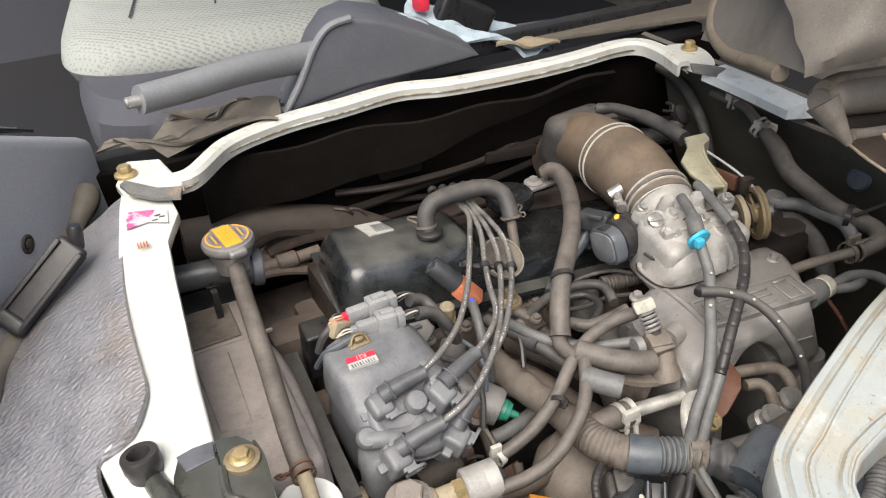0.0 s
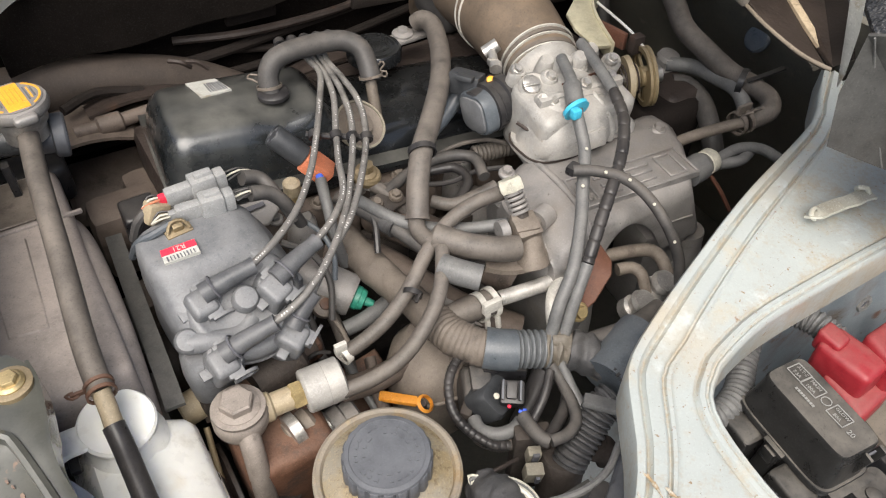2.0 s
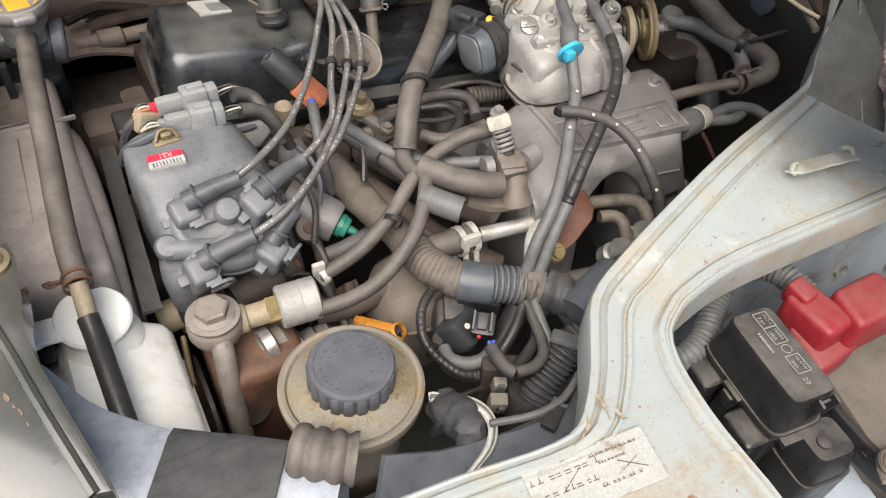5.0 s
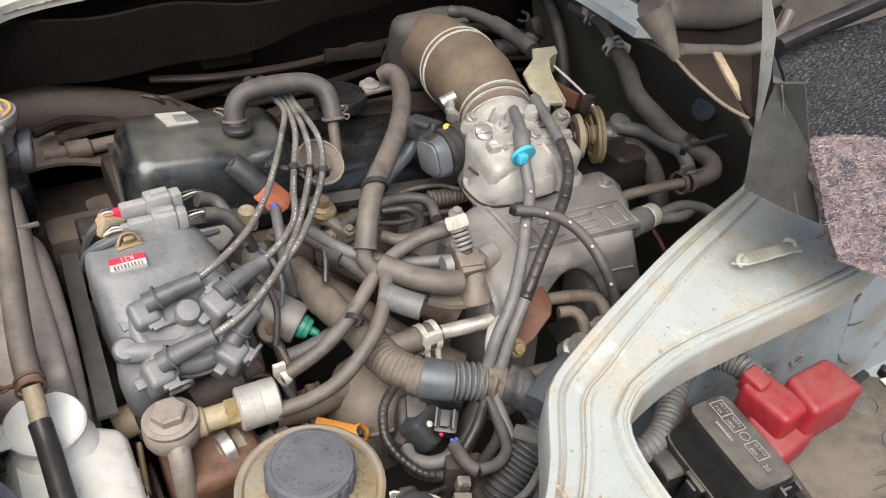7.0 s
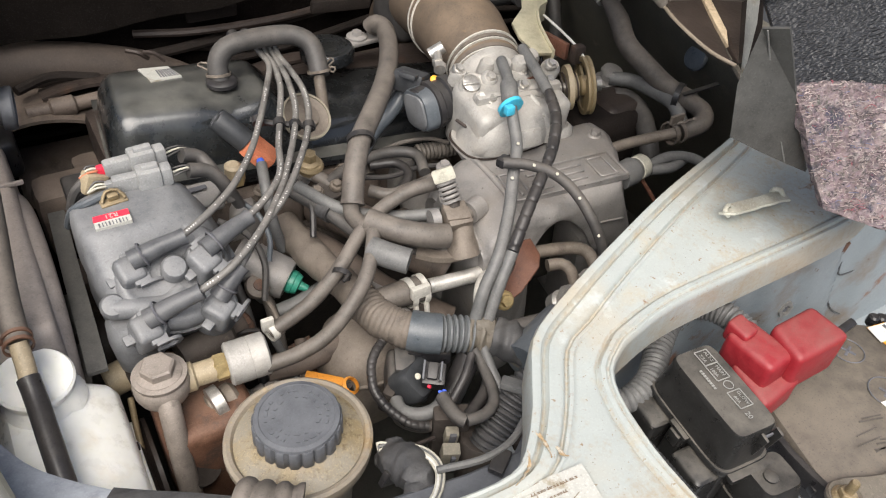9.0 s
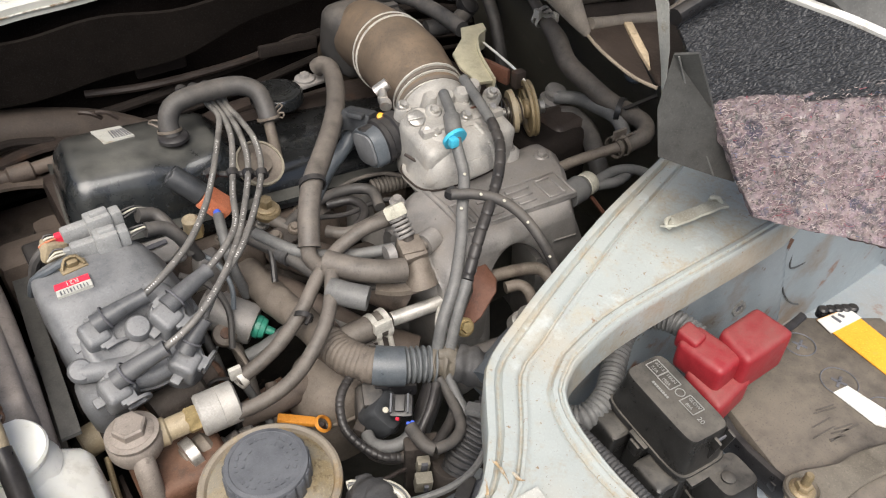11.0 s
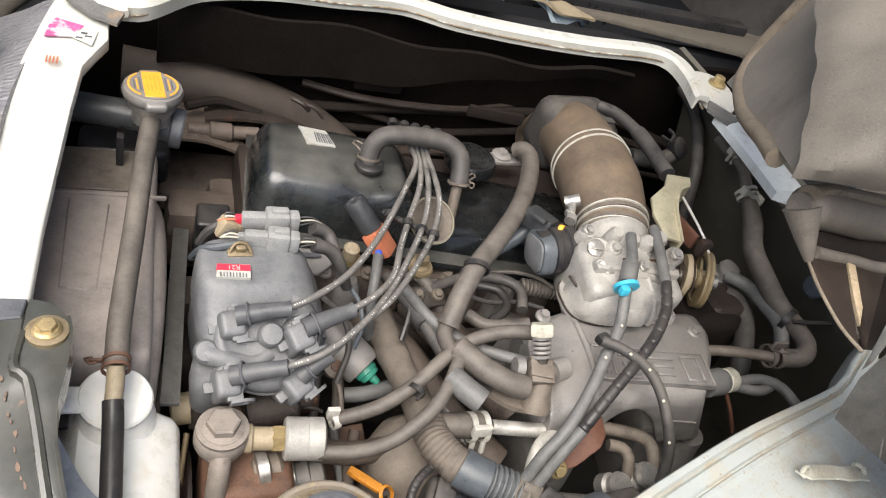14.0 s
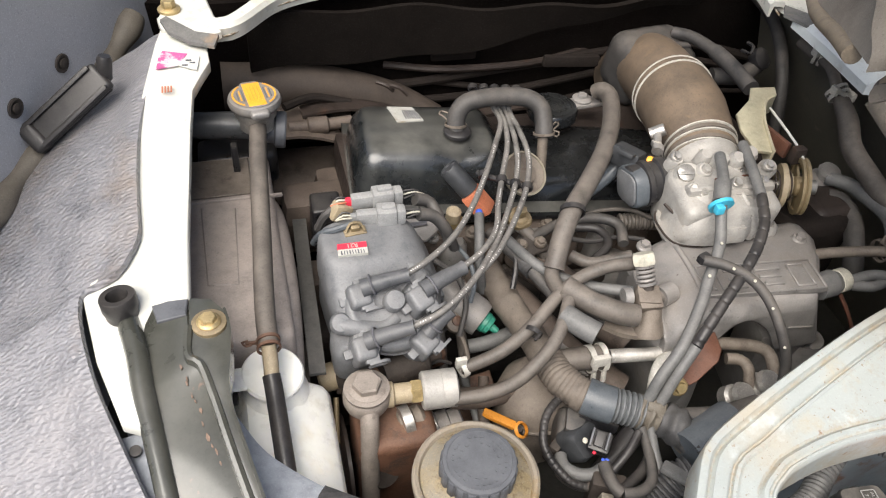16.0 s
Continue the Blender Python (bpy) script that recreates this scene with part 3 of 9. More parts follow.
solo("ground", box((30, 30, 0.02), pose(0, 0, -0.01), 0), "asphalt", "grey asphalt under the parked van", "ground", kind="structure")
solo("bay_floor", box((1.5, 1.0, 0.02), pose(0.5, 0.55, 0.34), 0), "dark", "black oily floor under the engine", "floor", kind="structure")
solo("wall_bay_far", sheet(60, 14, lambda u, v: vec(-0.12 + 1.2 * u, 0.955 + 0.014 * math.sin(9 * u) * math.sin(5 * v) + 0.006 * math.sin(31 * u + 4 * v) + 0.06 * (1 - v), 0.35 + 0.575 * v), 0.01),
     "felt_shaded", "dusty insulation on the far bay wall, near-black with its shade", "wall", kind="structure")
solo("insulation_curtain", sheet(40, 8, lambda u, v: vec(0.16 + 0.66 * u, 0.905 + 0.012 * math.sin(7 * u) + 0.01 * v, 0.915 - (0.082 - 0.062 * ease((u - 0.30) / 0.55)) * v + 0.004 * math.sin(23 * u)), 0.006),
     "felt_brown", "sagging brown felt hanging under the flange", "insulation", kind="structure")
solo("wall_bay_front", box((0.02, 0.9, 0.42), pose(0.0, 0.5, 0.52), 0), "dark", "dark steel front wall of the bay", "wall", kind="structure")
solo("wall_bay_rear", sheet(6, 16, lambda u, v: vec(1.195 - 0.27 * u, 0.33 + 0.64 * v, 0.34 + 0.60 * u), 0.008), "bay_wall",
     "black painted steel inner panel with a dusty hose along it", "wall", kind="structure")
solo("wall_bay_near", box((0.5, 0.02, 0.36), pose(0.22, 0.235, 0.52), 0), "dark", "dark steel wall under the crossmember", "wall", kind="structure")

# far edge of the opening: a white rolled flange
rim_line = [(0.093, 0.853, 0.945), (0.139, 0.830, 0.950), (0.201, 0.896, 0.950), (0.284, 0.928, 0.950), (0.367, 0.937, 0.950), (0.458, 0.948, 0.950), (0.529, 0.927, 0.950),
            (0.627, 0.916, 0.950), (0.726, 0.915, 0.950), (0.829, 0.924, 0.950), (0.867, 0.908, 0.950), (0.871, 0.860, 0.950), (0.859, 0.801, 0.948)]
rim_profile = [(-0.008, -0.020), (-0.010, -0.003), (-0.006, 0.002), (0.007, 0.003), (0.010, 0.0), (0.010, -0.008), (0.007, -0.005), (-0.004, -0.005), (-0.005, -0.020)]
rim = solo("trim_far_flange", swept(rim_line, [(-a, b) for a, b in rim_profile]), "white_clean", "white painted rolled steel flange edging the engine opening", "flange", kind="structure")
part("seal_line", tube([vec(*p) + vec(0, -0.010, -0.012) for p in rim_line], 0.0014, 6), "seam", rim, "brown grimy seam under the flange")
solo("corner_plate_rear", plate(smooth_loop([(0.890, 0.882, 0.945), (0.928, 0.872, 0.945), (0.928, 0.828, 0.945), (0.895, 0.776, 0.945), (0.872, 0.796, 0.945), (0.872, 0.845, 0.945)]), (0, 0, -0.012)),
     "white_clean", "white painted corner plate with a zinc bolt", "plate", kind="structure")
solo("grey_strip", plate([(0.863, 0.792, 0.950), (0.883, 0.761, 0.951), (0.887, 0.747, 0.951), (0.861, 0.736, 0.950), (0.846, 0.768, 0.950)], (0, 0, -0.004)),
     "grey_tape", "brown-grey foam strip stuck across the flange", "foam strip", "foam strips")
solo("trim_rear_channel", swept([(0.882, 0.763, 0.945), (0.881, 0.687, 0.945), (0.877, 0.630, 0.945), (0.875, 0.600, 0.945)],
     [(-0.026, -0.02), (-0.026, 0.0), (-0.020, 0.004), (0.016, 0.004), (0.022, 0.0), (0.022, -0.012)]), "blue_clean", "pale blue-white painted channel", "channel", kind="structure")
solo("trim_rear_lip", tube([(0.880, 0.735, 0.925), (0.883, 0.663, 0.920), (0.925, 0.526, 0.900), (0.884, 0.424, 0.890)], 0.004, 8), "leather",
     "thin brown-grey weather strip", "strip", kind="structure")

# left member of the opening
bar_outline = [(0.113, 0.809, 0.940), (0.115, 0.766, 0.937), (0.105, 0.745, 0.934), (0.095, 0.723, 0.930), (0.090, 0.666, 0.920), (0.085, 0.597, 0.905), (0.080, 0.540, 0.887),
               (0.077, 0.479, 0.868), (0.070, 0.460, 0.866), (0.047, 0.448, 0.863), (0.035, 0.358, 0.855), (0.020, 0.366, 0.855), (-0.001, 0.429, 0.860), (-0.014, 0.495, 0.868), (-0.008, 0.512, 0.871),
               (0.020, 0.526, 0.878), (0.024, 0.563, 0.890), (0.027, 0.616, 0.906), (0.035, 0.667, 0.920), (0.045, 0.725, 0.934), (0.057, 0.806, 0.940), (0.064, 0.840, 0.942)]
solo("trim_front_member", plate(bar_outline, (0, 0.0, -0.014), 0.003, 2), "white_clean", "white painted steel member along the radiator side", "member", kind="structure")
solo("trim_front_corner", plate([(0.061, 0.848, 0.950), (0.080, 0.905, 0.950), (0.118, 0.890, 0.950), (0.131, 0.814, 0.948), (0.105, 0.805, 0.947), (0.065, 0.829, 0.948)], (0, 0, -0.012), 0.002),
     "white_clean", "white painted corner with a zinc bolt", "plate", kind="structure")
solo("grey_strip", plate([(0.065, 0.837, 0.953), (0.072, 0.843, 0.954), (0.103, 0.806, 0.953), (0.128, 0.799, 0.951), (0.122, 0.778, 0.949), (0.096, 0.791, 0.949), (0.073, 0.813, 0.951)], (0, 0, -0.004)),
     "grey_tape", "grey foam strip stuck across the white member", "foam strip", "foam strips")
sticker = thing("sticker", (0.074, 0.776, 0.937), "torn magenta and white sticker on the white member", "sticker")
part("print", plate([(0.062, 0.781, 0.940), (0.066, 0.790, 0.940), (0.092, 0.781, 0.940), (0.081, 0.759, 0.939), (0.059, 0.754, 0.939)], (0, 0, -0.0008)), "pink", sticker, "magenta printed half")
part("paper", plate([(0.091, 0.782, 0.939), (0.105, 0.776, 0.939), (0.101, 0.749, 0.938), (0.081, 0.760, 0.939)], (0, 0, -0.0008)), "paper", sticker, "white half")
part("stamp", joined(*[box((0.0016, 0.012, 0.0005), Matrix.Translation((0.069, 0.718, 0.936)) @ pose(dx, 0, 0), 0) for dx in (-0.004, -0.001, 0.002, 0.005)]), "salmon", sticker, "faint red stamp")
for a in ((0.093, 0.767, 0.940), (0.097, 0.763, 0.939), (0.089, 0.759, 0.939)):
    part("print_bar", box((0.006, 0.002, 0.0006), Matrix.Translation(a), 0), "ink_and_gaps", sticker)


def zinc_bolt(at, way=(0, 0, 1), across=0.014, high=0.009, flange=0.013, name="zinc_bolt", label="yellow zinc-plated hex bolt on white paint", group="bay corner bolts"):
    b = thing(name, at, label, "bolt", group)
    part("washer", turned([(flange, -0.002), (flange, 0.001), (flange * 0.85, 0.0025)], aim(at, way), 20), "brass", b)
    part("head", hex_head(Vector(at) + Vector(way).normalized() * 0.002, way, across, high), "brass", b)
    return b


zinc_bolt((0.912, 0.849, 0.948))
zinc_bolt((0.075, 0.864, 0.952))

# near right panel: white, with beads and an inner flange
inner = [(0.242, 0.169, 0.862), (0.314, 0.164, 0.862), (0.360, 0.158, 0.862), (0.390, 0.157, 0.862), (0.408, 0.166, 0.862), (0.433, 0.193, 0.862), (0.460, 0.232, 0.862), (0.482, 0.252, 0.862),
         (0.536, 0.277, 0.862), (0.601, 0.303, 0.862), (0.696, 0.338, 0.862), (0.837, 0.381, 0.862), (0.874, 0.406, 0.870), (0.914, 0.434, 0.880)]
outer_pairs = [(0.493, 0.010, 0.852), (0.493, 0.045, 0.852), (0.495, 0.076, 0.852), (0.495, 0.117, 0.852), (0.498, 0.146, 0.852), (0.504, 0.175, 0.852), (0.515, 0.196, 0.852), (0.533, 0.208, 0.852),
               (0.551, 0.215, 0.852), (0.603, 0.225, 0.852), (0.687, 0.227, 0.852), (0.782, 0.227, 0.853), (0.847, 0.228, 0.856), (0.894, 0.237, 0.862)]
RIN = [(0.0, -0.034), (0.0004, 0.0), (0.002, 0.0035), (0.005, 0.0045), (0.0085, 0.0035), (0.0105, -0.001), (0.012, -0.0016), (0.0135, 0.0), (0.015, 0.0026), (0.024, 0.0032), (0.0265, 0.0022),
       (0.028, -0.0012), (0.0295, -0.0012), (0.031, 0.0012), (0.034, 0.0016), (0.036, 0.0)]
ROUT = [(0.016, 0.0), (0.0145, -0.0016), (0.0130, 0.0), (0.0115, 0.0022), (0.008, 0.0030), (0.0065, 0.0010), (0.0050, 0.0010), (0.0040, 0.0026), (0.0022, 0.0030), (0.0006, 0.0012), (0.0, -0.004), (0.0004, -0.036)]


def pressed_panel():
    bm = bmesh.new()
    lay = bm.verts.layers.float.new("grime")
    a_line = curve_points([vec(*p) for p in inner], 0.02)
    k = [max(2, int((vec(*q) - vec(*p)).length / 0.02 + 0.5)) for p, q in zip(inner, inner[1:])]
    b_line = []
    pts = [vec(*p) for p in outer_pairs]
    ext = [2 * pts[0] - pts[1]] + pts + [2 * pts[-1] - pts[-2]]
    for i, n in enumerate(k):
        a, b, c, d = ext[i:i + 4]
        for j in range(n):
            t = j / n
            b_line.append(0.5 * ((2 * b) + (c - a) * t + (2 * a - 5 * b + 4 * c - d) * t * t + (3 * b - a - 3 * c + d) * t ** 3))
    b_line.append(pts[-1])
    rows = []
    for a, b in zip(a_line, b_line):
        w = (b - a).length
        way = (b - a) / w
        sc = min(1.0, w / 0.060)
        row = []
        for d, h in RIN:
            row.append((a + way * d * sc + vec(0, 0, h), 0.62 if h < 0.0 else 0.20 if h < 0.002 else 0.02))
        d0, d1 = RIN[-1][0] * sc, w - ROUT[0][0] * sc
        for i in range(1, 9):
            d = d0 + (d1 - d0) * i / 9
            row.append((a + way * d + vec(0, 0, 0.0012 * noise.noise(a * 30 + way * d * 40)), 0.06 + min(0.66, 4.6 * max(0.0, w - 0.075))))
        for d, h in ROUT:
            row.append((b - way * d * sc + vec(0, 0, h), 0.60 if h < 0.0012 else 0.12))
        vs = []
        for p, g in row:
            v = bm.verts.new(p)
            v[lay] = g
            vs.append(v)
        rows.append(vs)
    for r, s in zip(rows, rows[1:]):
        for i in range(len(r) - 1):
            bm.faces.new((r[i], r[i + 1], s[i + 1], s[i]))
    bmesh.ops.recalc_face_normals(bm, faces=bm.faces)
    bmesh.ops.solidify(bm, geom=bm.faces[:], thickness=0.0015)
    return bm


solo("panel_near", pressed_panel(), "white", "white painted steel panel, rust-stained and grimy along its beads", "panel", kind="structure")
clip_thing = thing("metal_tab", (0.757, 0.286, 0.862), "bent metal tab caked with dried dirt on the white panel", "tab")
tab_line = [(0.720, 0.285, 0.866), (0.721, 0.281, 0.872), (0.739, 0.283, 0.867), (0.757, 0.282, 0.866), (0.764, 0.277, 0.871), (0.782, 0.279, 0.867), (0.795, 0.278, 0.864)]
part("tab", swept(tab_line, [(-0.0075, -0.001), (-0.0068, 0.0012), (0.0, 0.0022), (0.0068, 0.0012), (0.0075, -0.001)], 0.004), "soil", clip_thing)
part("curl", tube([(0.719, 0.280, 0.866), (0.715, 0.283, 0.871), (0.721, 0.286, 0.873), (0.731, 0.286, 0.868)], 0.0022, 8), "soil", clip_thing)
part("curl", tube([(0.786, 0.288, 0.866), (0.782, 0.284, 0.873), (0.786, 0.280, 0.873), (0.790, 0.278, 0.867)], 0.0024, 8), "soil", clip_thing)
paper = thing("worn_label", (0.411, 0.135, 0.868), "worn white label with faint writing on the panel", "label")
L_TL, L_TR, L_DOWN = vec(0.351, 0.150, 0.8622), vec(0.439, 0.143, 0.8608), vec(-0.004, -0.036, -0.0022)
part("paper", plate([L_TL, L_TR, L_TR + L_DOWN, L_TL + L_DOWN], (0, 0, -0.0008)), "worn_paper", paper)
for run in ([(0.4238, 0.178, 0.8655), (0.4246, 0.168, 0.8655), (0.4240, 0.159, 0.8650), (0.4228, 0.154, 0.8640)], [(0.4110, 0.166, 0.8660), (0.4075, 0.158, 0.8655), (0.4000, 0.152, 0.8645), (0.3900, 0.149, 0.8640)], [(0.4300, 0.160, 0.8640), (0.4310, 0.154, 0.8635), (0.4335, 0.150, 0.8630)]):
    part("rust_streak", crumpled(tube(run, lambda u, s: 0.0013 - 0.0008 * abs(2 * u - 1), 8, 0.0012, flat=0.5), 0.0012, 300), "streak", paper, "rust-brown streak beside the label")
rnd_l = random.Random(8)
l_turn = math.degrees(math.atan2((L_TR - L_TL).y, (L_TR - L_TL).x))
for row, (v, start, end, size, count) in enumerate(((0.20, 0.52, 0.92, 0.0022, 15), (0.30, 0.02, 0.60, 0.0046, 8), (0.36, 0.56, 0.80, 0.0018, 9), (0.58, 0.10, 0.55, 0.0042, 7), (0.74, 0.50, 0.85, 0.0024, 8))):
    for i in range(count):
        c = L_TL.lerp(L_TR, start + (end - start) * (i + 0.5 * rnd_l.random()) / count) + L_DOWN * v + vec(0, 0, 0.0007)
        for k in range(2):
            part("print_bar", box((size * rnd_l.uniform(0.6, 1.0), 0.00045, 0.0003), Matrix.Translation(c + vec(0, 0.4 * size * (k - 0.5), 0.0001 * k)) @ pose(0, 0, 0, 0, 0, l_turn + (rnd_l.choice((0, 0, 80)) if k else 0)), 0), "brown_ink", paper)
for a, b in (((0.30, 0.10), (0.62, 0.02)), ((0.66, 0.66), (0.86, 0.46)), ((0.70, 0.42), (0.90, 0.70)), ((0.42, 0.30), (0.22, 0.62))):
    part("crease", tube([L_TL.lerp(L_TR, a[0]) + L_DOWN * a[1] + vec(0, 0, 0.0005), L_TL.lerp(L_TR, b[0]) + L_DOWN * b[1] + vec(0, 0, 0.0005)], 0.0003, 4), "seam", paper)

# ---- radiator side ----
rad = thing("radiator", (0.12, 0.60, 0.36), "dusty grey-brown radiator shroud with a black filler neck", "radiator")
part("shroud", box((0.110, 0.30, 0.30), pose(0.112, 0.625, 0.650), 0.012, 3), "shroud", rad)
part("shroud_rim", tube([(0.154, 0.760, 0.715), (0.158, 0.725, 0.752), (0.163, 0.670, 0.774), (0.165, 0.610, 0.778), (0.164, 0.545, 0.766), (0.160, 0.490, 0.738), (0.156, 0.450, 0.695)], 0.0130, 22, 0.008, flat=1.15), "shroud", rad, "rounded dusty rim of the fan shroud")
part("shroud_panel", plate([(0.083, 0.680, 0.8015), (0.122, 0.676, 0.8015), (0.118, 0.552, 0.8015), (0.086, 0.556, 0.8015)], (0, 0, -0.005), 0.0015), "shroud", rad)
part("shroud_lip", box((0.121, 0.004, 0.005), pose(0.116, 0.690, 0.800), 0.002), "shroud", rad)
part("shroud_step", box((0.085, 0.05, 0.014), pose(0.118, 0.505, 0.790), 0.003), "shroud", rad)
part("top_tank", box((0.10, 0.05, 0.05), pose(0.13, 0.815, 0.76), 0.012, 3), "black_plastic", rad)
part("filler_pipe", tube([(0.042, 0.784, 0.845), (0.090, 0.779, 0.845), (0.151, 0.771, 0.845), (0.177, 0.761, 0.845)], 0.0165, 18), "slate_dark", rad)
part("top_seal", plate([(0.069, 0.764, 0.804), (0.142, 0.762, 0.804), (0.142, 0.696, 0.803), (0.070, 0.695, 0.803)], (0, 0, -0.003), 0.001), "dusty_brown", rad, "tan dusty foam along the radiator top")
part("filler_flare", turned([(0.0165, -0.022), (0.0170, -0.006), (0.0215, -0.004), (0.0222, 0.000), (0.0222, 0.006), (0.0205, 0.008), (0.0175, 0.008), (0.0165, 0.004), (0.0150, -0.018), (0.004, -0.019)], aim((0.183, 0.757, 0.845), (1, -0.12, -0.10)), 30), "black_cap", rad, "open flanged end of the black pipe")
part("filler_neck", turned([(0.020, 0), (0.020, 0.012), (0.024, 0.018), (0.024, 0.026)], pose(0.158, 0.752, 0.857), 24), "steel", rad)
part("neck_bracket", box((0.008, 0.012, 0.05), pose(0.128, 0.742, 0.815), 0.002), "black_plastic", rad)
cap_m = pose(0.158, 0.752, 0.884, 0, 0, 8) @ Matrix.Scale(0.90, 4)
cap = part("filler_cap", turned([(0.027, 0), (0.0325, 0.004), (0.034, 0.010), (0.032, 0.015), (0.028, 0.0165)], cap_m, 32), "alu", rad, "grey filler cap with a yellow warning label")
for a in (90, 270):
    part("ear", box((0.024, 0.016, 0.011), cap_m @ pose(0, 0, 0.0085, 0, 0, a) @ pose(0.031, 0, 0, 0, 0, 90), 0.005, 3), "alu", cap)
part("label_ring", turned([(0.029, 0.0166), (0.029, 0.0172), (0.0285, 0.0174)], cap_m, 32), "alu", cap)
part("label", joined(turned([(0.0285, 0.0172), (0.0285, 0.0176), (0.026, 0.0177)], cap_m, 32)), "alu", cap)
part("label_band", box((0.022, 0.052, 0.0012), cap_m @ pose(0, 0, 0.0178), 0.0003, 1), "yellow", cap, "yellow label band")
for sgn in (-1, 1):
    part("label_edge", swept([cap_m @ (Matrix.Rotation(a, 4, "Z") @ vec(0.0265 * sgn, 0, 0.0178)) for a in [(-0.95 + 0.19 * i) for i in range(11)]],
                             [(-0.0010, -0.0006), (-0.0010, 0.0004), (0.0010, 0.0004), (0.0010, -0.0006)], 0.004), "yellow", cap)
    for i in range(3):
        part("print_bar", box((0.0016, 0.026 - 0.004 * i, 0.0006), cap_m @ pose(sgn * (0.014 + 0.0032 * i), 0, 0.018), 0), "yellow" if i == 1 else "ink_and_gaps", cap)
for i in range(4):
    part("print_bar", box((0.0007, 0.030, 0.0005), cap_m @ pose(-0.0066 + 0.0044 * i, 0.002, 0.0186), 0), "faint", cap, "faint writing")

over = thing("overflow_hose", (0.15, 0.45, 0.80), "dusty brown rubber overflow hose from the filler neck to the tank", "hose")
part("hose", tube([(0.158, 0.735, 0.868), (0.153, 0.676, 0.862), (0.147, 0.577, 0.848), (0.141, 0.495, 0.832), (0.140, 0.452, 0.820)], 0.0098, 14), "rubber_tan", over)
for a in ((0.140, 0.456, 0.821), (0.140, 0.448, 0.820)):
    part("clamp", ring_clamp(a, (0.05, -1, -0.12), 0.010, 0.003), "rusty", over)
part("clamp_ears", joined(box((0.014, 0.003, 0.004), Matrix.Translation((0.126, 0.455, 0.822)), 0.001), tube([(0.122, 0.458, 0.822), (0.116, 0.457, 0.822), (0.120, 0.452, 0.822), (0.125, 0.453, 0.822)], 0.0012, 6)), "rusty", over)

tank = thing("coolant_tank", (0.165, 0.385, 0.60), "milky white plastic coolant overflow tank", "tank")
shoulder = [(0.094, 0.50), (0.094, 0.735), (0.112, 0.757), (0.158, 0.757), (0.190, 0.733), (0.195, 0.722), (0.197, 0.50)]
part("body", plate([vec(x, 0.463, z) for x, z in shoulder], (0.0, -0.135, -0.012), 0.013, 4), "tank", tank)
part("neck", turned([(0.034, -0.020), (0.029, -0.008), (0.026, 0.0)], pose(0.140, 0.450, 0.768), 28), "tank", tank)
lid_at = vec(0.140, 0.450, 0.776)
lid_m = aim(lid_at, (0.10, -0.12, 0.98))
part("lid", turned([(0.027, -0.010), (0.0300, -0.003), (0.0304, 0.002), (0.0285, 0.0045), (0.022, 0.0038), (0.010, 0.006), (0.007, 0.008)], lid_m, 36), "tank", tank)
part("lid_tab", joined(box((0.034, 0.026, 0.005), Matrix.Translation(lid_at + vec(-0.032, -0.003, 0.004)) @ pose(0, 0, 0, 0, 10, 6), 0.0024, 3),
                       turned([(0.013, -0.0025), (0.0135, 0.0), (0.012, 0.0027)], Matrix.Translation(lid_at + vec(-0.046, -0.005, 0.0065)) @ pose(0, 0, 0, 0, 10, 0), 24)), "tank", tank)
clip_at = vec(0.097, 0.442, 0.758)
part("clip", joined(box((0.016, 0.010, 0.014), Matrix.Translation(clip_at), 0.003), box((0.008, 0.016, 0.006), Matrix.Translation(clip_at + vec(0.004, -0.004, 0.006)), 0.002)), "black_plastic", tank, "black plastic clip")
part("nipple", tube([(0.140, 0.451, 0.821), (0.140, 0.440, 0.811), (0.139, 0.422, 0.800)], 0.0072, 12), "tan", tank, "tan nipple")
for z in (0.668, 0.62):
    part("mould_line", box((0.105, 0.138, 0.003), pose(0.1455, 0.391, z), 0.001, 1), "tank", tank)
drain = thing("drain_hose", (0.15, 0.35, 0.7), "black rubber hose down the white tank", "hose")
part("hose", tube([(0.139, 0.429, 0.803), (0.140, 0.412, 0.795), (0.141, 0.380, 0.787), (0.142, 0.344, 0.775), (0.142, 0.314, 0.755)], 0.0085, 14), "black_hose", drain)

# bolted strut in front of the radiator
strut = thing("bolted_strut", (0.06, 0.36, 0.82), "olive-black pressed steel strut with a zinc bolt and rust scuffs", "strut")
ridge = [(0.076, 0.465, 0.873), (0.076, 0.441, 0.873), (0.074, 0.420, 0.870), (0.076, 0.409, 0.869), (0.084, 0.403, 0.868), (0.093, 0.371, 0.860), (0.103, 0.327, 0.849), (0.119, 0.263, 0.832)]
right_edge = [(0.077, 0.476, 0.873), (0.096, 0.470, 0.874), (0.106, 0.456, 0.874), (0.109, 0.437, 0.873), (0.107, 0.406, 0.868), (0.104, 0.385, 0.863), (0.106, 0.361, 0.857), (0.115, 0.321, 0.848), (0.129, 0.261, 0.832)]
left_edge = [(0.038, 0.459, 0.868), (0.034, 0.430, 0.864), (0.039, 0.391, 0.858), (0.047, 0.346, 0.849), (0.059, 0.274, 0.832)]
part("web", plate([vec(*p) - vec(0, 0, 0.003) for p in left_edge] + [vec(*p) - vec(0, 0, 0.003) for p in ridge[::-1]] + [vec(*(0.046, 0.477, 0.869))], (0, 0, -0.012), 0.0015), "green_steel", strut)
part("pad", plate([vec(*p) for p in ridge] + [vec(*p) for p in right_edge[::-1]], (0, 0, -0.012), 0.0025, 2), "green_steel", strut)
